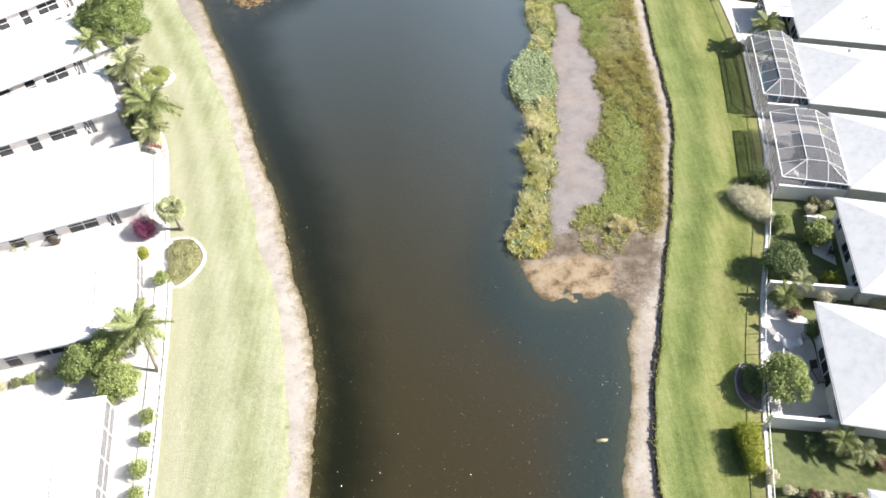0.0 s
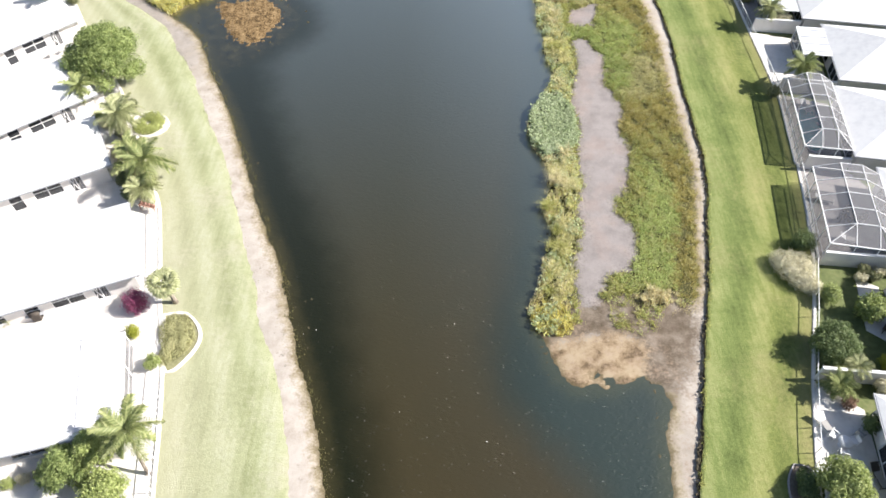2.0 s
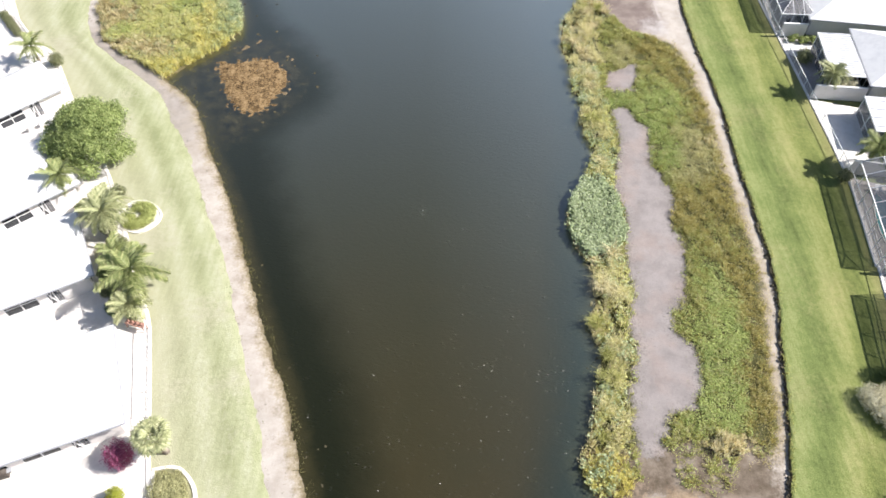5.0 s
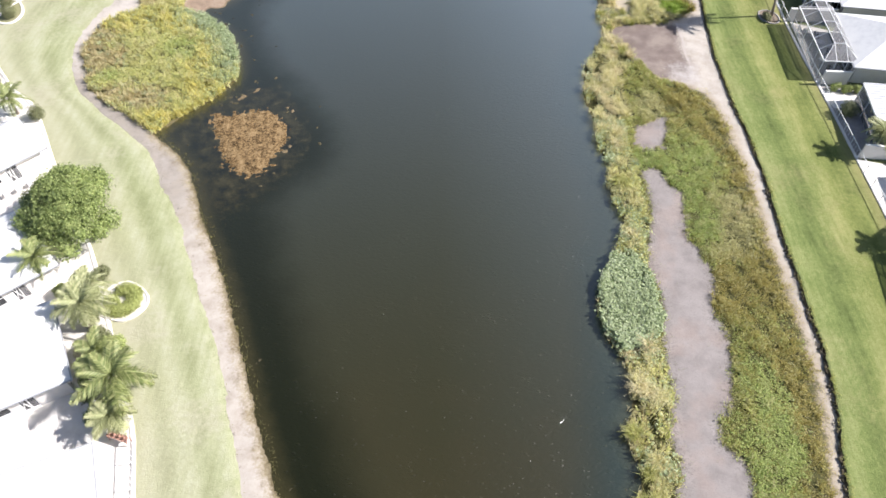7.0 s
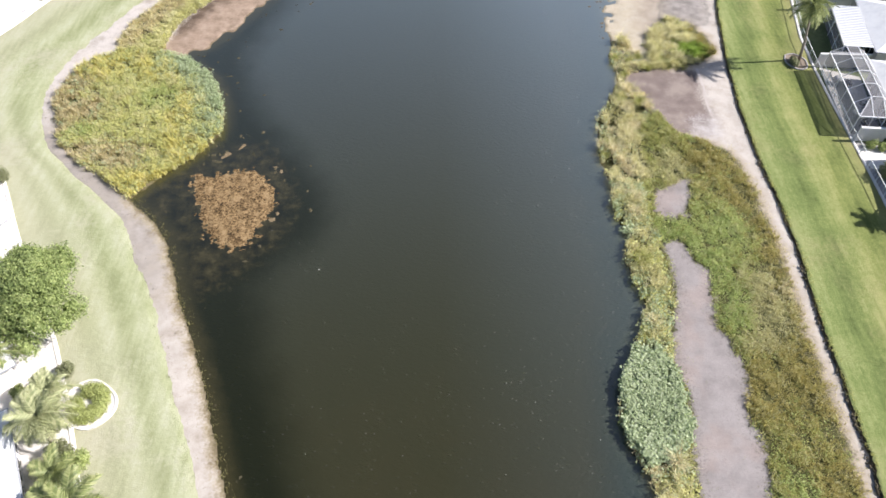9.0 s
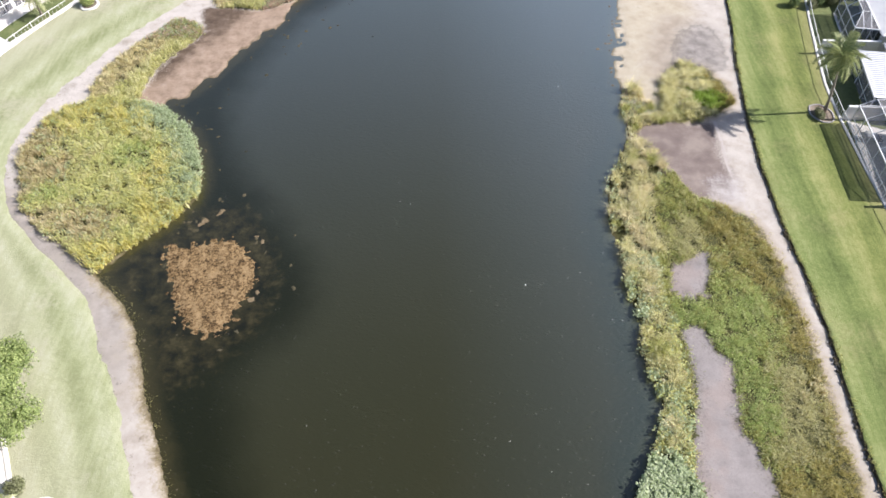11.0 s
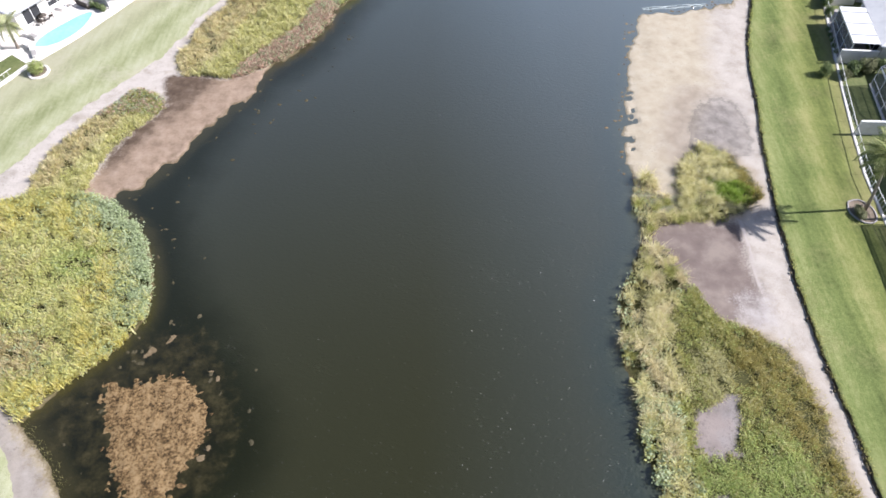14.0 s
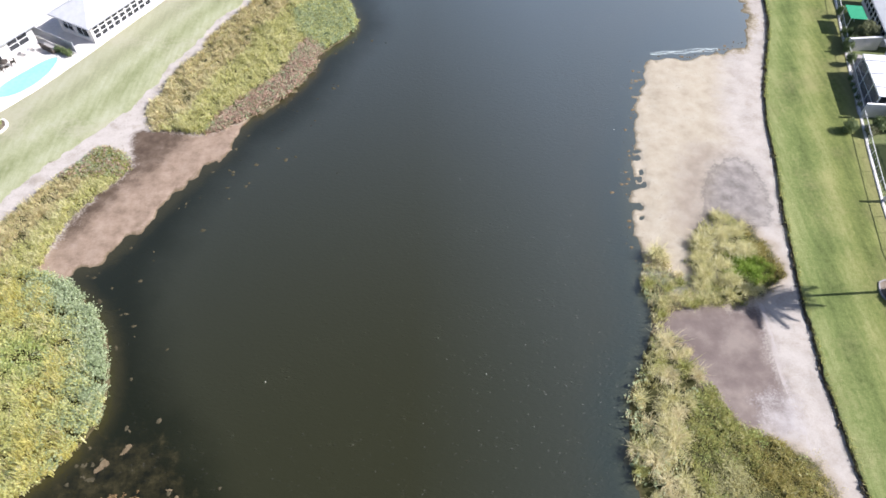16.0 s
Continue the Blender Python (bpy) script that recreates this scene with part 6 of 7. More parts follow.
pool("turquoise swimming pool inside a screen enclosure", (39.2, 66.4), 3.9, 1.2, 79, M_POOLDIM, 0.08)


# ---- fences: posts, rails and pickets, one fence a lot ----
def picket_mesh(name, w, h):
    me = bpy.data.meshes.new(name)
    bm = boxed(-w / 2, w / 2, -w / 2, w / 2, 0.0, h)
    bm.to_mesh(me)
    bm.free()
    me.materials.append(M_FENCE)
    return me


POST, PICKET = picket_mesh("post", 0.06, 1.2), picket_mesh("picket", 0.02, 1.05)


def fence(a, b, label, spacing=0.42):
    L = math.hypot(b[0] - a[0], b[1] - a[1])
    f = thing("fence", frame2(a, b, PAD - 0.02), label, "fence", "white fences along the lawns")
    for z in (0.14, 1.08):
        part("rail", bar((0, 0, z), (L, 0, z), 0.05, 0.045), M_FENCE, f)
    part("base_kerb", boxed(0, L, -0.2, 0.12, -0.06, 0.06), M_SLAB, f)
    n = max(1, round(L / 2.4))
    for i in range(n):
        part("post", POST, None, f, at=pose(L * i / n, 0, 0))
        k = max(1, int(L / n / spacing))
        for j in range(1, k):
            part("picket", PICKET, None, f, at=pose(L * (i + j / k) / n, 0, 0.06))
    return f


for y0, y1 in zip([10, 23, 35.3, 47.6, 60, 72.8, 85, 97.6, 110.5, 122.6, 135, 147, 158], [22.8, 35.2, 47.5, 59.9, 72.6, 84.9, 97.5, 110.4, 122.5, 134.9, 146.9, 157.9, 170]):
    ym = (y0 + y1) / 2
    for s, e in ((y0, ym), (ym, y1)):
        fence((float(x_at(e_fence, s)), s), (float(x_at(e_fence, e)), e), "low white metal fence along the green lawn")
for y0, y1 in ((10, 16), (16, 26), (26, 36), (43.5, 50), (50, 54), (97, 101), (101, 108), (116, 122), (122, 127), (127, 132)):
    fence((float(x_at(w_fence, y0)), y0), (float(x_at(w_fence, y1)), y1), "low white picket fence beside the pale lawn", 0.5)


# ---- garden plants ----
M_BARK = surface("grey_bark", [(0.16, 0.13, 0.10), (0.28, 0.24, 0.20), (0.36, 0.32, 0.27)], 12.0, 0.9, bump=0.6, depth=0.02)
M_FROND = plant("palm_frond", [(0.08, 0.11, 0.04), (0.18, 0.205, 0.08), (0.30, 0.305, 0.15)], 0.5, 1.5, thin=0.3)
M_FROND_Y = plant("sunlit_palm_frond", [(0.14, 0.165, 0.075), (0.27, 0.285, 0.15), (0.42, 0.415, 0.26)], 0.5, 1.4, thin=0.3)
M_TREE = plant("tree_leaf", [(0.05, 0.075, 0.03), (0.11, 0.145, 0.055), (0.20, 0.24, 0.11)], 0.5, 1.5, thin=0.3)
M_OAK = plant("large_tree_leaf", [(0.07, 0.10, 0.035), (0.165, 0.205, 0.07), (0.30, 0.335, 0.14)], 0.5, 1.6, thin=0.35)
M_LIGHT = plant("light_shrub_leaf", [(0.09, 0.115, 0.035), (0.20, 0.235, 0.08), (0.33, 0.35, 0.16)], 0.55, 1.7, thin=0.3)
M_GOLD = plant("golden_hedge_leaf", [(0.11, 0.13, 0.012), (0.22, 0.24, 0.03), (0.35, 0.34, 0.07)], 0.55, 1.45, thin=0.3)
M_PALE = plant("variegated_leaf", [(0.22, 0.21, 0.13), (0.39, 0.365, 0.26), (0.54, 0.50, 0.385)], 0.6, 1.75, thin=0.3)
M_OLIVE = plant("olive_shrub_leaf", [(0.07, 0.08, 0.04), (0.15, 0.16, 0.08), (0.24, 0.24, 0.14)], 0.65, 1.45, thin=0.3)
M_SAGE = plant("sage_hedge_leaf", [(0.17, 0.17, 0.08), (0.30, 0.295, 0.15), (0.42, 0.40, 0.23)], 0.6, 1.5, thin=0.3)
M_SPRING = plant("spring_hedge_leaf", [(0.19, 0.215, 0.07), (0.33, 0.365, 0.13), (0.46, 0.48, 0.20)], 0.6, 1.25, thin=0.3)
M_PINK = plant("magenta_blossom", [(0.11, 0.03, 0.05), (0.26, 0.06, 0.13), (0.42, 0.17, 0.29)], 0.6, 1.2, thin=0.3)
M_RED = plant("reddish_leaf", [(0.11, 0.06, 0.045), (0.19, 0.11, 0.08), (0.27, 0.20, 0.12)], 0.6, 1.3, thin=0.3)


def foliage(blobs, leaf, density=1.0, seed=0, boxy=0.0):
    """Arrays of small folded leaves in the outer half of lumpy balls (x, y, z, rx, ry, rz), with a rough inner body. boxy: 1 clips them to blocks."""
    r = np.random.default_rng(seed)
    vs, ts, off = [], [], 0
    for bx, by, bz, rx, ry, rz in blobs:
        area = 4 * np.pi * ((rx * ry) ** 1.6 / 3 + (rx * rz) ** 1.6 / 3 + (ry * rz) ** 1.6 / 3) ** (1 / 1.6)
        n = int(min(6500, max(120, density * 2.4 * area / leaf ** 2)))
        d = r.normal(0, 1, (n, 3))
        d /= np.linalg.norm(d, axis=1)[:, None]
        d *= 1 + boxy * (1 / np.abs(d).max(1)[:, None] - 1) * 0.9
        ph = r.uniform(0, 6, 3)
        lump = 1 + (1 - 0.7 * boxy) * (0.14 * np.sin(d[:, 0] * 5 + ph[0]) * np.cos(d[:, 1] * 6 - ph[1]) + 0.13 * np.sin(d[:, 2] * 9 + d[:, 0] * 8 + ph[2]) + 0.08 * np.sin(d[:, 1] * 15 + d[:, 0] * 13))
        k = (r.uniform(0.25, 1.0, n) ** 0.33 + r.exponential(0.035, n) * (1 - 0.7 * boxy)) * lump
        c = d * k[:, None] * [rx, ry, rz] + [bx, by, bz]
        nrm = d + r.normal(0, 0.8, (n, 3)) + [0, 0, 0.3]
        nrm /= np.linalg.norm(nrm, axis=1)[:, None]
        t1 = np.cross(nrm, r.normal(0, 1, (n, 3)))
        t1 /= np.linalg.norm(t1, axis=1)[:, None]
        t2 = np.cross(nrm, t1)
        s = leaf * r.uniform(0.5, 1.5, n)[:, None]
        v = np.stack([c - t1 * s * 0.6, c + t2 * s * 0.34 - nrm * s * 0.1, c + t1 * s * 0.6, c - t2 * s * 0.34 - nrm * s * 0.1], 1).reshape(-1, 3)
        i = np.arange(n)[:, None] * 4 + off
        vs.append(v)
        ts += [i + np.array([[0, 1, 2]]), i + np.array([[0, 2, 3]])]
        off += 4 * n
        body, tri = BALL
        q = body * (1 + boxy * (1 / np.abs(body).max(1)[:, None] - 1) * 0.9)
        wob = 0.52 + 0.2 * boxy + 0.12 * np.sin(body[:, :1] * 5 + ph[0]) * np.cos(body[:, 1:2] * 6)
        vs.append(q * wob * [rx, ry, rz] + [bx, by, bz])
        ts.append(tri + off)
        off += len(body)
    return np.concatenate(vs), np.concatenate(ts)


ball = bmesh.new()
bmesh.ops.create_icosphere(ball, subdivisions=2, radius=1.0)
BALL = (np.array([p.co[:] for p in ball.verts]), np.array([[p.index for p in f.verts] for f in ball.faces]))
ball.free()


def crown_part(name, parent, blobs, leaf, material, density=1.0, seed=0, label="", boxy=0.0):
    v, t = foliage(blobs, leaf * 0.72, density, seed, boxy)
    ob = raw(name, v, None, t, material)
    ob.parent = parent
    return tagged(ob, label)


def stem(points, radii, sides=8):
    """A tapered round stem through the points."""
    bm = bmesh.new()
    rings = []
    for i, (p, r) in enumerate(zip(points, radii)):
        p = Vector(p)
        ax = (Vector(points[min(i + 1, len(points) - 1)]) - Vector(points[max(i - 1, 0)])).normalized()
        s = ax.cross(Vector((0.3, 1, 0.1))).normalized()
        u = s.cross(ax)
        rings.append([bm.verts.new(p + (s * math.cos(a) + u * math.sin(a)) * r) for a in (2 * math.pi * k / sides for k in range(sides))])
    for r0, r1 in zip(rings[:-1], rings[1:]):
        for k in range(sides):
            bm.faces.new((r0[k], r0[(k + 1) % sides], r1[(k + 1) % sides], r1[k]))
    bm.faces.new(rings[0][::-1])
    bm.faces.new(rings[-1])
    for f in bm.faces:
        f.smooth = True
    return bm


def shrub(x, y, rx, ry, rz, material, label, leaf=0.13, seed=0, z=PAD, group="", name="shrub", lumps=1):
    s = thing(name, pose(x, y, z), label, "shrub" if name == "shrub" else name, group)
    part("stem", stem([(0, 0, -0.05), (0, 0, rz * 0.6)], [0.07, 0.04], 6), M_BARK, s)
    r = random.Random(seed)
    if lumps == 1:
        blobs = [(0, 0, rz * 0.95, rx, ry, rz)]
    else:
        blobs = []
        for k in range(lumps):
            a = 2 * math.pi * k / lumps + r.uniform(-0.4, 0.4)
            q = r.uniform(0.35, 0.6)
            blobs.append((rx * q * math.cos(a), ry * q * math.sin(a), rz * r.uniform(0.75, 1.15), rx * r.uniform(0.5, 0.7), ry * r.uniform(0.5, 0.7), rz * r.uniform(0.6, 0.8)))
    crown_part("foliage", s, blobs, leaf, material, 1.0, seed)
    return s


def tree(x, y, h, r, material, label, seed=0, lumps=8, leaf=0.2, z=PAD, long=1.0, yaw=0.0):
    """Trunk, limbs and an uneven crown of many leafy lumps; long: how much longer than wide."""
    t = thing("tree", pose(x, y, z, 0, 0, yaw), label, "tree")
    q = random.Random(seed)
    part("trunk", stem([(0, 0, -0.1), (0.08, 0.05, h * 0.2), (0.02, 0.1, h * 0.45)], [0.28, 0.22, 0.17]), M_BARK, t)
    blobs = [(0, 0, h * 0.58, r * 0.5, r * 0.5 * long, h * 0.24)]
    n = lumps * 3
    for k in range(n):
        a = 2.4 * k + q.uniform(-0.4, 0.4)
        u = math.sqrt((k + 0.6) / n)
        rr = r * q.uniform(0.18, 0.30) * (1.3 if r < 3 else 1.0)
        d = (r - rr * 0.8) * u * q.uniform(0.85, 1.08)
        top = h * (0.90 - 0.42 * u * u) - rr * 0.5
        c = (d * math.cos(a), d * math.sin(a) * long, top + q.uniform(-0.10, 0.06) * h)
        blobs.append((*c, rr, rr * q.uniform(0.85, 1.2), rr * q.uniform(0.7, 1.0)))
        if k % 4 == 0:
            part("limb", stem([(0.04, 0.08, h * 0.33), (c[0] * 0.5, c[1] * 0.5, h * 0.48), (c[0] * 0.9, c[1] * 0.9, c[2])], [0.13, 0.09, 0.04], 6), M_BARK, t)
    crown_part("crown", t, blobs, leaf, material, 0.7, seed)
    return t


def frond_mesh(name, length, leaflet, droop, material, seed, pairs=30):
    """One feather frond along +x: a thin rib with drooping leaflets."""
    r = np.random.default_rng(seed)
    u = np.linspace(0, 1, 9)
    rib = np.column_stack([length * (u - 0.18 * droop * u ** 2), 0 * u, length * (0.35 * u - (0.35 + droop) * u ** 2)])
    v, f = [], []
    for i in range(len(u)):
        w = 0.035 * (1 - 0.8 * u[i])
        v += [rib[i] + [0, -w, 0], rib[i] + [0, w, 0.01]]
    for i in range(len(u) - 1):
        f.append((2 * i, 2 * i + 2, 2 * i + 3, 2 * i + 1))
    for k in range(pairs):
        s = 0.12 + 0.88 * k / (pairs - 1)
        c = np.array([np.interp(s, u, rib[:, j]) for j in range(3)])
        ll = leaflet * (math.sin(math.pi * min(1, 0.18 + 0.82 * s)) ** 0.6 + 0.25) * r.uniform(0.8, 1.15)
        for sd in (-1, 1):
            tip = c + np.array([ll * 0.55, sd * ll * 0.8, -ll * r.uniform(0.15, 0.55)])
            w = np.array([0.017, 0, 0.0])
            n = len(v)
            v += [c - w, c + w, (c + tip) / 2 + w * 0.9 + [0, 0, 0.04], tip, (c + tip) / 2 - w * 0.9 + [0, 0, 0.04]]
            f += [(n, n + 1, n + 2, n + 4), (n + 4, n + 2, n + 3)]
    me = bpy.data.meshes.new(name)
    me.from_pydata([tuple(p) for p in v], [], f)
    me.materials.append(material)
    return me


def fan_mesh(name, length, material, seed):
    """One fan leaf along +x: a stalk and a spread of narrow fingers."""
    r = np.random.default_rng(seed)
    v, f = [(0, -0.02, 0), (0, 0.02, 0), (length * 0.5, 0.02, 0.06), (length * 0.5, -0.02, 0.06)], [(0, 1, 2, 3)]
    c = np.array([length * 0.5, 0, 0.06])
    for k in range(17):
        a = radians(-105 + 210 * k / 16)
        ll = length * 0.55 * r.uniform(0.85, 1.1)
        d = np.array([math.cos(a), math.sin(a), 0])
        s = np.array([-math.sin(a), math.cos(a), 0]) * 0.05
        n = len(v)
        v += [tuple(c), tuple(c + d * ll * 0.6 + s + [0, 0, 0.03]), tuple(c + d * ll + [0, 0, -0.25 * ll]), tuple(c + d * ll * 0.6 - s + [0, 0, 0.03])]
        f += [(n, n + 1, n + 2, n + 3)]
    me = bpy.data.meshes.new(name)
    me.from_pydata(v, [], f)
    me.materials.append(material)
    return me


FEATHER = [frond_mesh("frond", 1.0, 0.30, d, M_FROND, s) for d, s in ((0.25, 1), (0.45, 2), (0.7, 3))]
FEATHER_Y = [frond_mesh("frond", 1.0, 0.30, d, M_FROND_Y, s) for d, s in ((0.25, 4), (0.45, 5), (0.7, 6))]
FAN_Y = [fan_mesh("frond", 1.0, M_FROND_Y, s) for s in (3, 4)]


def palm(x, y, h, reach, count, leaves_of, label, lean=(0, 0), seed=0, z=PAD, thick=0.16, group=""):
    """A palm: a leaning trunk and a crown of fronds, old ones hanging, young ones upright."""
    p = thing("palm_tree", pose(x, y, z), label, "palm tree", group)
    q = random.Random(seed)
    pts = [(lean[0] * u ** 1.3, lean[1] * u ** 1.3, h * u - 0.1 * (1 - u)) for u in (0, 0.25, 0.5, 0.75, 1)]
    part("trunk", stem(pts, [thick * 1.35, thick, thick * 0.9, thick * 0.82, thick * 0.8]), M_BARK, p)
    top = Vector(pts[-1])
    for k in range(count):
        a = 360 * k * 0.382 + q.uniform(-14, 14)
        u = k / max(1, count - 1)
        tilt = -62 + 92 * u + q.uniform(-10, 10)
        me = leaves_of[min(len(leaves_of) - 1, int((1 - abs(0.5 - u) * 2) * len(leaves_of)))] if len(leaves_of) == 2 else leaves_of[(k * 7) % 3 if u < 0.6 else 2 - k % 2]
        s = reach * q.uniform(0.85, 1.1) * (0.8 + 0.25 * math.sin(math.pi * u))
        m = Matrix.Translation(top) @ pose(0, 0, 0, 0, 0, a) @ pose(0, 0, 0, 0, tilt, 0) @ Matrix.Diagonal((s, s, s, 1))
        part("frond", me, None, p, at=m)
    return p


def bed(points, label, fill, edge=0.22, high=0.12, z=PAD - 0.06, rim=None):
    """A planting bed with a pale concrete edging."""
    t = thing("planting_bed", pose(points[0][0], points[0][1], z), label, "planting bed")
    c = smooth([*points, points[0]], 0.4) - np.array(points[0])
    part("soil", sheet([(x, y, high * 0.7) for x, y in c[:-1]], 0.1), fill, t)
    bm = ribbon(c[:-1], edge, 0.0, high + 0.05, True)
    part("edging", bm, rim or M_SLAB, t, "concrete edging")
    return t


# west bank gardens
bed([(-25.7, 41.5), (-24.6, 36.6), (-23.6, 36.0), (-22.2, 38.2), (-22.3, 40.0), (-23.8, 41.6)], "half-round bed with a clipped grey-green hedge and white edging", M_DRYBED, 0.28)
sh_bed = thing("hedge", pose(-24.2, 39.0, PAD), "low grey-green clipped hedge filling a half-round bed", "hedge")
crown_part("foliage", sh_bed, [(-0.55, 1.0, 0.25, 0.85, 1.4, 0.34), (-0.1, -0.6, 0.25, 0.8, 1.6, 0.34), (0.85, -0.2, 0.25, 0.85, 1.6, 0.32), (0.3, 1.1, 0.25, 0.95, 1.2, 0.32), (-0.3, -1.7, 0.22, 0.6, 0.9, 0.3)], 0.10, M_SAGE, 1.0, 3)
bed([(-35.6, 65.3), (-35.9, 67.9), (-34.2, 68.9), (-32.2, 67.6), (-32.0, 66.0), (-33.5, 64.7)], "round bed with a ring hedge and white edging", M_SLAB, 0.18)
ring_h = thing("hedge", pose(-34.0, 66.8, PAD), "low bright green ring hedge round a pale centre", "hedge")
crown_part("foliage", ring_h, [(1.0 * math.cos(a), 1.15 * math.sin(a), 0.25, 0.72, 0.72, 0.4) for a in np.linspace(-3.0, 1.9, 10)], 0.10, M_SPRING, 1.0, 5)
palm(-25.1, 42.9, 2.6, 1.45, 44, FAN_Y, "stout fan palm at the lawn's edge", (-0.2, 0.0), 2, thick=0.2)
shrub(-28.2, 42.3, 1.05, 1.05, 1.0, M_PINK, "round magenta flowering shrub on a white patio", 0.11, 3)
shrub(-27.7, 39.4, 0.6, 0.6, 0.7, M_GOLD, "small yellow-green shrub by the patio rail", 0.12, 4)
shrub(-25.3, 36.4, 0.65, 0.7, 0.7, M_LIGHT, "small dark-tipped shrub beside the kerb", 0.13, 5, lumps=3)
tree(-28.6, 27.2, 3.6, 2.1, M_OAK, "dense green tree between two villas", 11, 7, 0.17)
tree(-26.9, 28.4, 4.0, 2.0, M_LIGHT, "light green rounded tree between two villas", 12, 6, 0.17)
tree(-25.4, 25.5, 3.2, 2.0, M_LIGHT, "light green bushy tree over the patio roof", 13, 6, 0.17)
palm(-23.2, 27.4, 4.2, 2.5, 17, FEATHER, "coconut palm leaning over the patio", (-0.6, 1.6), 5, thick=0.13)
for k, (x, y, s) in enumerate(((-22.7, 23.2, 0.62), (-22.4, 21.4, 0.55), (-22.2, 19.0, 0.68), (-21.9, 17.2, 0.55))):
    shrub(x, y, s, s, s * 1.1, M_LIGHT, "small clipped shrub in a row along the kerb", 0.12, 20 + k, group="row of clipped shrubs")
for k in range(9):
    shrub(-30.0 - 1.05 * k, 27.6 - 0.36 * k, 0.5, 0.42, 0.45, (M_LIGHT, M_OLIVE, M_PALE)[k % 3], "low mixed shrub along a villa wall", 0.11, 40 + k, group="shrubs along the villa wall")
palm(-35.9, 63.7, 3.6, 2.25, 24, FEATHER_Y, "pale feathery palm beside the lawn", (0.4, 0.5), 6, group="palms beside the villas")
palm(-33.6, 60.6, 2.2, 1.8, 20, FEATHER, "short dark green palm below taller ones", (0.0, 0.0), 7, group="palms beside the villas")
palm(-31.6, 57.6, 3.2, 2.9, 20, FEATHER, "coconut palm with long fronds over the lawn", (0.5, 0.2), 8, group="palms beside the villas")
palm(-31.0, 55.0, 1.9, 1.8, 30, FEATHER_Y, "short bushy palm at the patio's end", (0.1, 0.1), 9, group="palms beside the villas")
palm(-36.4, 66.2, 2.4, 2.0, 20, FEATHER_Y, "flowering palm beside the screened porch", (0.2, 0.4), 10, group="palms beside the villas")
palm(-41.2, 69.0, 3.4, 2.0, 16, FEATHER, "grey-green palm in front of a big tree", (0, 0.2), 21)
for k, (x, y, s, mt) in enumerate(((-37.4, 68.0, 0.9, M_LIGHT), (-36.6, 69.6, 0.7, M_OLIVE), (-34.3, 59.0, 0.9, M_TREE), (-33.0, 61.9, 0.9, M_LIGHT), (-38.6, 66.4, 0.7, M_PALE), (-39.8, 67.6, 0.6, M_LIGHT), (-32.6, 55.6, 0.9, M_TREE), (-35.2, 61.4, 1.0, M_PALE), (-34.6, 62.6, 0.9, M_OLIVE), (-32.9, 58.6, 1.0, M_PALE), (-33.8, 57.4, 0.8, M_OLIVE), (-32.0, 56.4, 0.8, M_LIGHT), (-36.0, 64.6, 0.9, M_OLIVE))):
    shrub(x, y, s, s, s, mt, "leafy shrub below the palms", 0.15, 60 + k, lumps=4, group="shrubs below the palms")
tree(-40.7, 75.2, 6.6, 4.6, M_OAK, "large dense green tree beside a villa", 31, 17, 0.2, long=1.3, yaw=24)
shrub(-50.9, 91.5, 0.85, 0.85, 0.8, M_OLIVE, "round clipped grey-green ball shrub", 0.10, 32)
palm(-53.5, 92.2, 2.2, 2.1, 14, FEATHER, "short palm beside the lounge chairs", (0, 0), 33)
shrub(-52.2, 132.7, 0.9, 0.9, 0.75, M_LIGHT, "round shrub in a white-edged bed", 0.12, 34)
bed([(-53.2, 132.4), (-52.4, 131.5), (-51.3, 131.9), (-51.1, 133.1), (-52.0, 133.9)], "small round bed with white edging", M_SOIL, 0.3)
palm(-57.4, 130.2, 2.4, 2.0, 14, FEATHER_Y, "short palm behind the white fence", (0, 0), 35)
palm(-56.4, 137.4, 3.2, 2.1, 14, FEATHER_Y, "pale palm beside the pool deck", (0.2, 0), 36)
bed([(-64.6, 112.2), (-64.2, 115.0), (-62.6, 115.2), (-61.0, 112.6), (-61.2, 110.4), (-62.8, 110.0)], "oval bed with two clipped balls and white edging", M_DRYBED, 0.3)
for x, y in ((-63.5, 114.0), (-62.1, 111.5)):
    shrub(x, y, 0.9, 0.9, 0.75, M_OLIVE, "round clipped ball shrub in a white-edged bed", 0.10, 37, group="clipped balls in the bed")
border = thing("hedge", pose(-60.2, 100.2, PAD), "low dark green hedge inside the white kerb", "hedge")
crown_part("foliage", border, [(-1.6 + 0.52 * k, 1.9 - 0.62 * k, 0.3, 0.55, 0.6, 0.4) for k in range(8)], 0.12, M_OLIVE, 1.0, 38)
palm(-40.6, 40.4, 1.0, 1.3, 12, FEATHER_Y, "small yellow palm in a courtyard", (0, 0), 39)
palm(-39.3, 40.7, 1.1, 1.3, 12, FEATHER_Y, "small yellow palm in a courtyard", (0, 0), 40)
shrub(-55.0, 148.9, 0.6, 1.2, 0.6, M_LIGHT, "low shrubs behind the slatted wall", 0.13, 41, lumps=3)

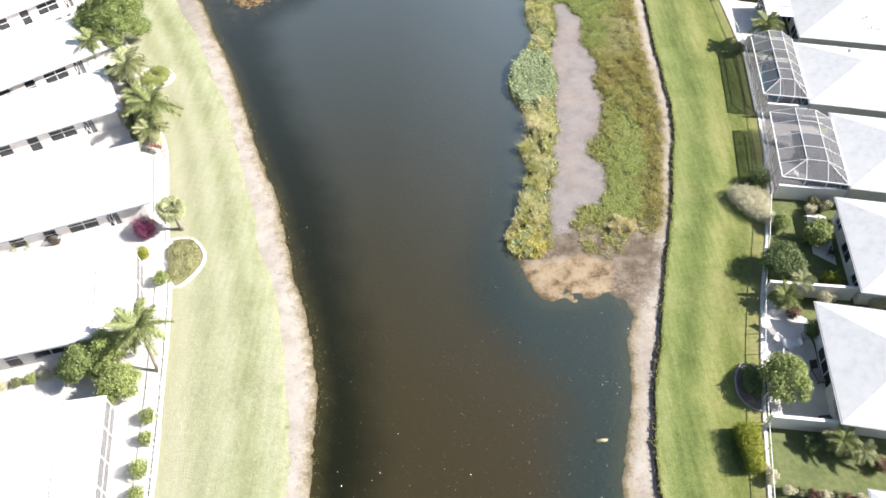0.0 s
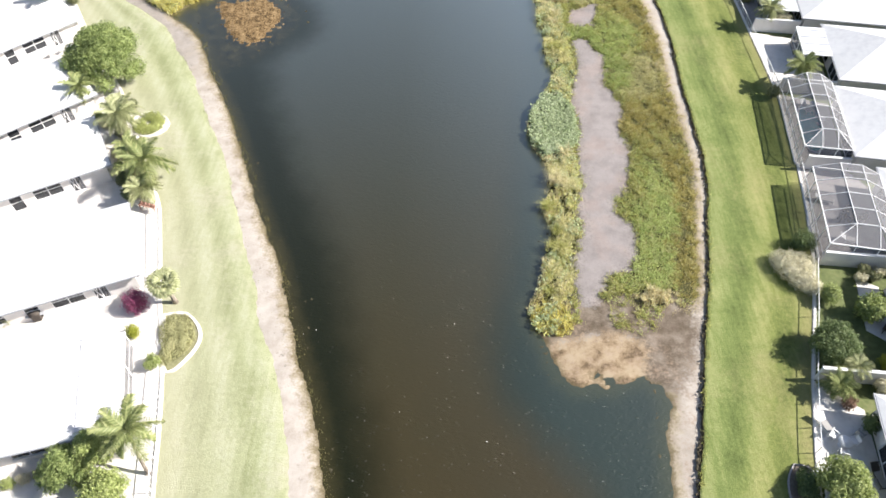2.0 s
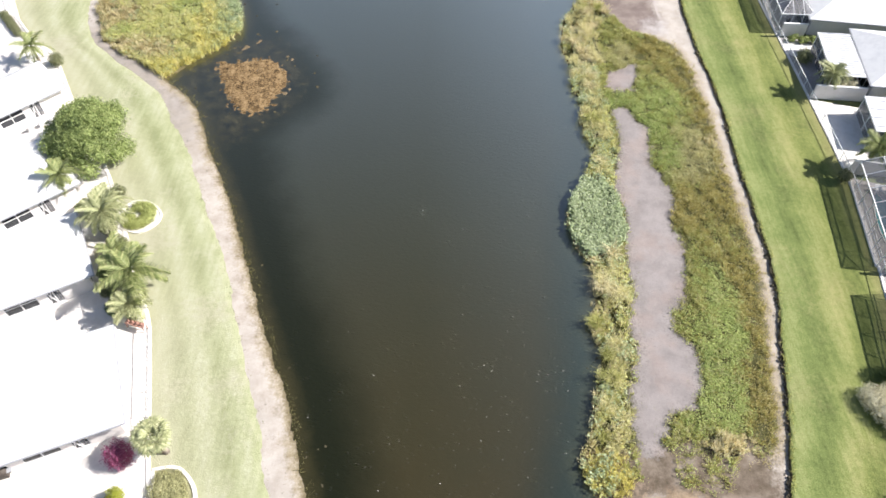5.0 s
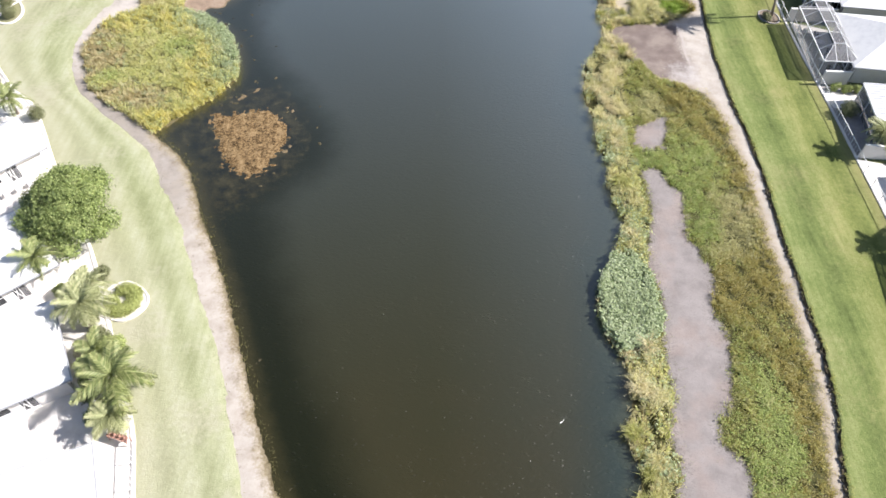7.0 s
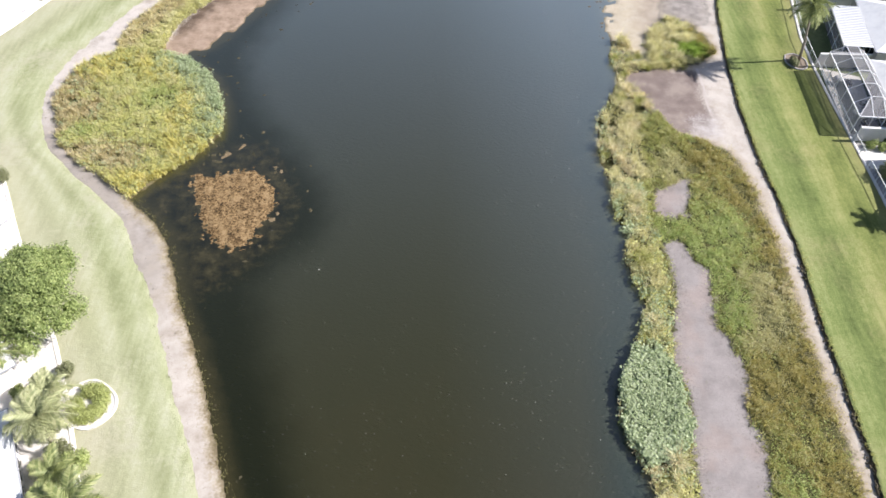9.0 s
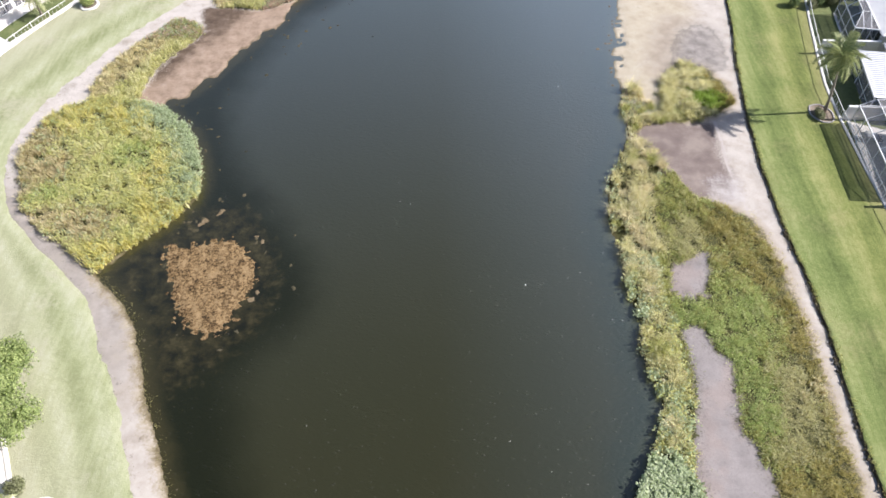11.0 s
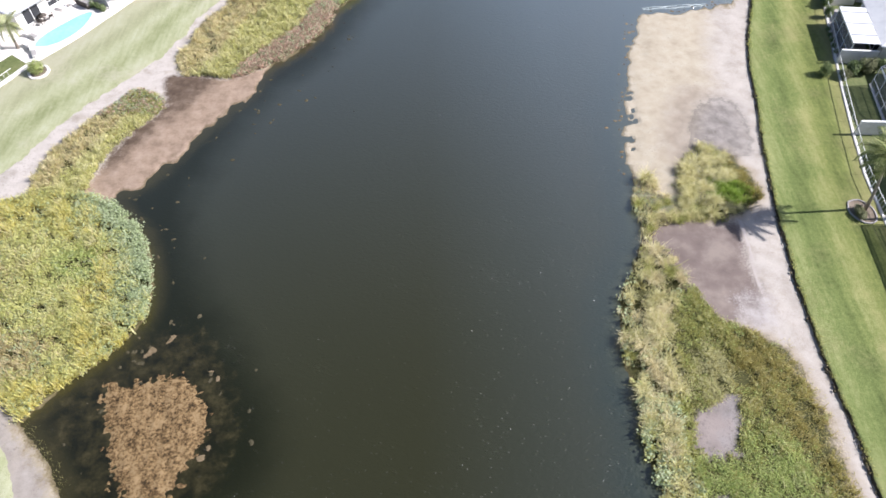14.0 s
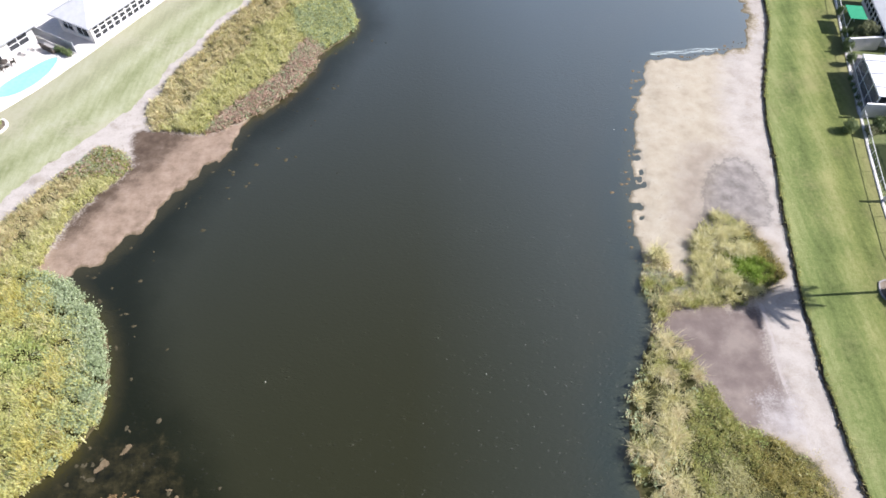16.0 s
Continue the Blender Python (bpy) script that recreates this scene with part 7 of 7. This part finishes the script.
# east bank gardens
pale_h = thing("hedge", pose(30.7, 45.9, PAD - 0.05), "large clipped oval hedge with pale variegated leaves", "hedge")
crown_part("foliage", pale_h, [(-0.9, 1.3, 0.55, 1.1, 1.15, 0.75), (-0.35, 0.3, 0.6, 1.25, 1.3, 0.8), (0.35, -0.7, 0.6, 1.25, 1.25, 0.8), (1.0, 0.9, 0.55, 1.1, 1.1, 0.75), (0.9, -1.5, 0.55, 0.9, 0.8, 0.7), (0.1, 1.2, 0.6, 1.2, 1.1, 0.78)], 0.085, M_PALE, 1.0, 7, boxy=0.35)
shrub(32.5, 49.3, 1.05, 1.05, 1.0, M_TREE, "dark round clipped shrub at the lawn's edge", 0.10, 50)
shrub(31.0, 38.0, 1.85, 1.6, 1.5, M_TREE, "dark green dense round bush over the fence", 0.17, 51, lumps=7)
shrub(32.7, 43.2, 0.95, 0.95, 0.95, M_LIGHT, "light green shrub in a grass yard", 0.16, 52, lumps=4)
shrub(35.3, 41.4, 1.2, 1.2, 1.4, M_LIGHT, "broad-leaved light green shrub in a grass yard", 0.26, 53, lumps=6)
shrub(35.2, 36.5, 0.75, 0.75, 0.75, M_GOLD, "yellow-green shrub by the garden wall", 0.14, 54)
palm(31.9, 35.7, 1.5, 1.25, 30, FEATHER_Y, "short bushy palm over the garden wall", (0, 0), 55)
palm(30.0, 34.2, 1.3, 1.4, 34, FEATHER, "multi-stemmed bushy palm on the patio", (0, 0), 56)
shrub(30.6, 33.0, 0.6, 0.6, 0.6, M_RED, "reddish croton shrub below the palm", 0.18, 57)
shrub(33.8, 34.2, 0.9, 0.6, 0.8, M_PALE, "grey-pink shrub beside the garden wall", 0.13, 58, lumps=3)
shrub(38.4, 34.0, 1.1, 0.6, 0.8, M_PALE, "pale shrub between two villas", 0.13, 59, lumps=3)
for k, (x, y) in enumerate(((37.0, 46.2), (36.3, 45.3), (37.6, 45.4), (38.2, 46.0))):
    shrub(x, y, 0.6, 0.55, 0.6, (M_OLIVE, M_PALE)[k % 2], "mixed shrub in the yard's corner", 0.15, 70 + k, lumps=3, group="corner shrubs")
tree(27.25, 25.9, 3.6, 2.3, M_LIGHT, "light green spreading tree on the patio edge", 61, 7, 0.2)
bed([(24.9, 28.2), (24.1, 27.0), (23.9, 25.2), (24.9, 24.0), (25.6, 24.4), (26.2, 27.6)], "half-round bed outside the fence with low plants", M_SOIL, 0.12, rim=M_PAVER)
shrub(25.1, 26.3, 0.75, 1.3, 0.7, M_TREE, "leafy green shrub in a half-round bed", 0.15, 62, lumps=5)
hedge_g = thing("hedge", pose(23.2, 20.65, PAD - 0.05, 0, 0, 0), "tall box-shaped golden-green clipped hedge", "hedge")
crown_part("foliage", hedge_g, [(-0.03 + 0.05 * j, -1.3 + 0.87 * j, 0.85, 0.62 + 0.09 * j, 0.56, 0.85) for j in range(4)], 0.10, M_GOLD, 1.1, 9, boxy=1.0)
shrub(24.3, 18.6, 0.5, 0.8, 0.5, M_PALE, "pale climbing plant on the fence", 0.14, 63, lumps=3)
palm(30.0, 20.9, 1.4, 1.4, 18, FEATHER, "bushy palm against a villa wall", (0, 0), 64)
palm(31.3, 20.2, 1.2, 1.25, 18, FEATHER_Y, "bushy palm against a villa wall", (0, 0), 65)
shrub(28.0, 21.0, 0.8, 0.6, 0.6, M_TREE, "dark shrub below the garden wall", 0.14, 66, lumps=3)
shrub(29.2, 21.3, 0.7, 0.5, 0.7, M_OLIVE, "grey shrub below the garden wall", 0.14, 67, lumps=3)
shrub(32.8, 19.4, 0.8, 0.6, 0.6, M_RED, "reddish shrub by the villa wall", 0.15, 68, lumps=3)
for k in range(7):
    shrub(25.3 + 0.85 * k, 17.5 - 0.10 * k, 0.5, 0.4, 0.4, (M_PALE, M_OLIVE, M_RED)[k % 3], "mixed shrub along the yard's white kerb", 0.13, 80 + k, lumps=3, group="border shrubs")
shrub(31.5, 31.1, 0.55, 0.8, 0.9, M_TREE, "dark pot plant beside the sliding doors", 0.18, 69)
shrub(36.5, 71.6, 0.7, 0.7, 0.9, M_OLIVE, "open shrub at the fence", 0.16, 90, lumps=4)
palm(39.8, 73.7, 3.0, 2.1, 26, FEATHER, "bushy arching palm beside a white patio", (0, 0), 91, thick=0.1)
shrub(39.3, 92.0, 0.95, 0.95, 0.9, M_OLIVE, "round dark shrub on the patio", 0.13, 92)
palm(40.2, 86.0, 2.6, 1.9, 26, FEATHER_Y, "small palm over the garden wall", (-0.3, 0.2), 93, thick=0.1)
shrub(42.0, 85.6, 1.1, 0.6, 1.3, M_PALE, "pale leafy shrub before the ribbed porch", 0.18, 94, lumps=4)
for k, (x, y) in enumerate(((39.4, 96.4), (40.6, 96.1), (41.9, 95.9), (43.2, 95.7))):
    shrub(x, y, 0.65, 0.55, 0.55, M_LIGHT, "green shrub along a villa wall", 0.14, 95 + k, lumps=3, group="shrubs along the white wall")
bed([(35.5, 112.6), (35.2, 111.2), (36.2, 109.9), (37.4, 110.2), (37.6, 111.8), (36.6, 112.9)], "small oval bed round a palm's foot", M_SOIL, 0.15, rim=M_PAVER)
shrub(36.0, 111.0, 0.6, 0.9, 0.4, M_OLIVE, "low grey ground cover round a palm's foot", 0.12, 99, lumps=4)
palm(36.9, 111.7, 7.6, 2.7, 22, FEATHER, "tall royal palm in a small bed outside the fence", (-1.7, -0.3), 100, thick=0.15)
shrub(40.1, 132.8, 0.75, 0.75, 0.8, M_TREE, "dark round shrub at the fence", 0.12, 102)
for k, (x, y, s) in enumerate(((43.4, 133.0, 1.0), (44.9, 133.3, 1.1), (46.4, 133.6, 0.9), (42.2, 132.2, 0.7))):
    shrub(x, y, s, s * 0.8, s, (M_TREE, M_OLIVE)[k % 2], "dense shrub behind the white fence", 0.16, 103 + k, lumps=4, group="shrubs behind the fence")
tree(47.9, 149.2, 2.9, 1.7, M_OLIVE, "pale-flowering broad-leaved small tree", 110, 6, 0.22)
shrub(45.6, 147.9, 0.9, 0.7, 0.9, M_TREE, "dark shrub behind the white fence", 0.16, 111, lumps=4)
for k, (x, y) in enumerate(((45.0, 147.0), (45.9, 150.0), (47.0, 154.6), (44.6, 144.6))):
    shrub(x, y, 0.6, 0.6, 0.9, M_TREE, "dark shrub standing at the fence", 0.14, 112 + k, lumps=3, group="shrubs at the fence")


# ---- outdoor furniture and small things ----
def garden_chair(x, y, yaw, label="white resin garden chair", material=None, group="patio chairs"):
    mt = material or M_FURNW
    c = thing("garden_chair", pose(x, y, PAD + 0.03, 0, 0, yaw), label, "chair", group)
    part("seat", boxed(-0.27, 0.27, -0.27, 0.27, 0.40, 0.46, bevel=0.015), mt, c)
    part("backrest", boxed(-0.27, 0.27, 0.24, 0.31, 0.44, 0.95, bevel=0.015), mt, c)
    for sx in (-1, 1):
        part("armrest", boxed(sx * 0.29 - 0.03, sx * 0.29 + 0.03, -0.24, 0.26, 0.63, 0.68), mt, c)
        for sy in (-1, 1):
            part("leg", boxed(sx * 0.25 - 0.025, sx * 0.25 + 0.025, sy * 0.24 - 0.025, sy * 0.24 + 0.025, 0, 0.64 if sy < 0 else 0.42), mt, c)
    return c


def round_table(x, y, r, label, material):
    t = thing("garden_table", pose(x, y, PAD + 0.03), label, "table")
    part("tabletop", stem([(0, 0, 0.70), (0, 0, 0.74)], [r, r], 20), material, t)
    part("pedestal", stem([(0, 0, 0.02), (0, 0, 0.70)], [0.06, 0.05], 10), material, t)
    part("foot", stem([(0, 0, 0.0), (0, 0, 0.03)], [0.28, 0.26], 16), material, t)
    return t


def lounger(x, y, yaw, label="white sun lounger with a raised back", material=None, z=PAD + 0.02):
    mt = material or M_FURNW
    s = thing("sun_lounger", pose(x, y, z, 0, 0, yaw), label, "sun lounger", "sun loungers")
    part("bed", boxed(-0.32, 0.32, -0.95, 0.35, 0.30, 0.36, bevel=0.01), mt, s)
    part("backrest", sheet([(-0.32, 0.35, 0.38), (0.32, 0.35, 0.38), (0.32, 0.95, 0.75), (-0.32, 0.95, 0.75)], 0.06), mt, s)
    part("cushion", boxed(-0.28, 0.28, -0.9, 0.33, 0.365, 0.43, bevel=0.02), M_CUSH, s)
    for sx in (-1, 1):
        for yy in (-0.85, 0.3):
            part("leg", boxed(sx * 0.28 - 0.03, sx * 0.28 + 0.03, yy - 0.03, yy + 0.03, 0, 0.30), mt, s)
    return s


def grill(x, y, yaw, label):
    g = thing("barbecue_grill", pose(x, y, PAD + 0.02, 0, 0, yaw), label, "grill")
    part("cart", boxed(-0.35, 0.35, -0.25, 0.25, 0.1, 0.75, bevel=0.01), M_FURN, g)
    part("lid", stem([(-0.4, 0, 0.85), (0.4, 0, 0.85)], [0.27, 0.27], 12), M_FURN, g)
    for sx in (-1, 1):
        part("side_shelf", boxed(sx * 0.55 - 0.2, sx * 0.55 + 0.2, -0.22, 0.22, 0.74, 0.78), M_GUTTER, g)
        part("wheel", stem([(sx * 0.36, 0.2, 0.1), (sx * 0.42, 0.2, 0.1)], [0.1, 0.1], 12), M_FURN, g)
    return g


round_table(29.0, 29.7, 0.5, "round white patio table", M_FURNW)
for k, a in enumerate((10, 130, 250)):
    garden_chair(29.0 + 0.85 * math.cos(radians(a)), 29.7 + 0.85 * math.sin(radians(a)), a - 90)
garden_chair(30.5, 30.4, 120, "grey garden chair by the sliding doors", M_CUSH)
lounger(28.2, 31.2, 20, "white sun lounger on the patio")
lounger(30.7, 27.2, 10, "dark sun lounger on the patio", M_FURN)
grill(29.6, 22.9, 5, "dark barbecue grill against the garden wall")
grill(-36.5, 41.0, 20, "grey covered barbecue grill on a white patio")
for x, y, a in ((36.4, 41.2, 80), (36.9, 42.6, 100), (36.5, 39.8, 60)):
    garden_chair(x, y, a, "dark wicker garden chair on the patio strip", M_FURN)
round_table(38.4, 52.6, 0.6, "round dark table inside the screen enclosure", M_FURN)
for a in (0, 90, 180, 270):
    garden_chair(38.4 + 0.95 * math.cos(radians(a)), 52.6 + 0.95 * math.sin(radians(a)), a - 90, "dark wicker chair inside the enclosure", M_FURN)
lounger(36.6, 55.2, 70, "white sun lounger inside the enclosure")
lounger(37.2, 50.0, 70, "white sun lounger inside the enclosure")
for x, y in ((39.6, 69.6), (40.6, 69.2)):
    lounger(x, y, 10, "white sun lounger by the screened pool")
round_table(40.4, 67.0, 0.5, "round white table by the screened pool", M_FURNW)
for x, y in ((39.8, 107.2), (40.6, 104.8), (39.6, 101.2)):
    round_table(x, y, 0.55, "white table inside the screen enclosure", M_FURNW)
for x, y, a in ((40.8, 106.6, 90), (41.0, 103.0, 40), (39.9, 99.6, 10), (41.4, 100.6, 160)):
    garden_chair(x, y, a, "dark chair inside the screen enclosure", M_FURN)
for k in range(5):
    shrub(42.9 + 0.16 * k, 137.0 + 1.15 * k, 0.3, 0.3, 0.32, M_TREE, "small dark pot plant in a row by the fence", 0.1, 130 + k, group="row of pot plants")
# pool deck on the west bank
for x, y, a in ((-55.4, 139.6, 60), (-54.9, 137.3, 40), (-53.9, 136.2, 30)):
    lounger(x, y, a, "white sun lounger on the pool deck")
round_table(-55.3, 143.2, 0.55, "dark covered table on the pool deck", M_FURN)
for a in (30, 150, 270):
    garden_chair(-55.3 + 0.9 * math.cos(radians(a)), 143.2 + 0.9 * math.sin(radians(a)), a - 90, "dark garden chair on the pool deck", M_FURN)
garden_chair(-53.6, 145.6, 60)
garden_chair(-53.0, 146.6, 60)
sofa = thing("garden_sofa", pose(-51.3, 146.6, PAD + 0.02, 0, 0, 150), "brown wicker corner sofa by the slatted wall", "sofa")
part("base", boxed(-1.1, 1.1, -0.4, 0.4, 0, 0.4, bevel=0.02), M_FURN, sofa)
part("backrest", boxed(-1.1, 1.1, 0.3, 0.45, 0.4, 0.85, bevel=0.02), M_FURN, sofa)
part("cushion", boxed(-1.0, 1.0, -0.38, 0.28, 0.40, 0.52, bevel=0.03), M_CUSH, sofa)
slat = thing("slatted_screen", frame2((-54.4, 149.6), (-47.8, 145.9), PAD), "grey slatted privacy screen at the pool deck", "privacy screen")
for k in range(9):
    part("slat", boxed(0, 7.5, -0.02, 0.02, 0.1 + 0.16 * k, 0.23 + 0.16 * k), M_GUTTER, slat)
for k in range(5):
    part("post", boxed(1.85 * k, 1.85 * k + 0.08, -0.05, 0.05, 0, 1.6), M_GUTTER, slat)
for x, y in ((-50.0, 146.2), (-49.2, 145.8), (-48.5, 145.4)):
    shrub(x, y, 0.4, 0.4, 0.5, M_TREE, "small dark pot plant by the slatted screen", 0.12, int(x * -10), group="pot plants at the screen")
# lounge chairs beside the northern west villa
for k in range(3):
    garden_chair(-47.6 - 0.9 * k, 80.9 - 0.75 * k, 225, "white garden chair in a row by the villa", group="row of white chairs")
# red-brown gate table at the patio's end
tb = thing("potting_bench", pose(-30.4, 53.9, PAD + 0.02, 0, 0, -18), "reddish wooden potting bench with clay pots", "bench")
part("bench_top", boxed(-0.9, 0.9, -0.25, 0.25, 0.72, 0.77), M_CLAY, tb)
for sx in (-0.85, 0.85):
    for sy in (-0.2, 0.2):
        part("leg", boxed(sx - 0.03, sx + 0.03, sy - 0.03, sy + 0.03, 0, 0.72), M_CLAY, tb)
for k in range(4):
    t = thing("flower_pot", pose(-31.0 + 0.4 * k, 54.1 - 0.13 * k, PAD + 0.79), "small terracotta pot on a bench", "flower pot", "pots on the bench")
    part("pot", stem([(0, 0, 0), (0, 0, 0.2)], [0.08, 0.12], 10), M_CLAY, t)
# small vents on two roofs
for x, y, z, s in ((47.2, 67.3, 0, 0.32), (51.6, 73.8, 0, 0.12), (51.9, 72.4, 0, 0.1), (52.8, 72.2, 0, 0.1)):
    ok, spot, face, index, ob, m = scene.ray_cast(bpy.context.evaluated_depsgraph_get(), Vector((x, y, 12)), Vector((0, 0, -1)))
    v = thing("roof_vent", pose(x, y, spot.z), "small grey roof vent on a white roof", "roof vent", "roof vents")
    part("pipe", stem([(0, 0, -0.15), (0, 0, 0.3)], [s * 0.5, s * 0.5], 10), M_GUTTER, v)
    part("cap", stem([(0, 0, 0.3), (0, 0, 0.36)], [s * 0.8, s * 0.7], 10), M_GUTTER, v)
# green canopy
cn = thing("canopy", pose(47.4, 152.3, PAD, 0, 0, -8), "green cloth canopy on white posts behind the fence", "canopy")
part("cloth", sheet([(-1.0, -1.5, 2.1), (1.0, -1.5, 2.1), (1.0, 1.5, 2.1), (-1.0, 1.5, 2.1)], 0.06), M_GREEN_CLOTH, cn)
for sx in (-0.92, 0.92):
    for sy in (-1.42, 1.42):
        part("post", boxed(sx - 0.03, sx + 0.03, sy - 0.03, sy + 0.03, 0, 2.05), M_TRIM, cn)
# floating board near the east bank
fb = tagged(raw_from("floating_log", stem([(12.0, 21.65, 0.02), (12.5, 21.72, 0.03), (12.9, 21.75, 0.02)], [0.1, 0.13, 0.1]), M_CLAY), "short pale floating log near the bank", "log")
fb.data.materials[0] = M_DRY
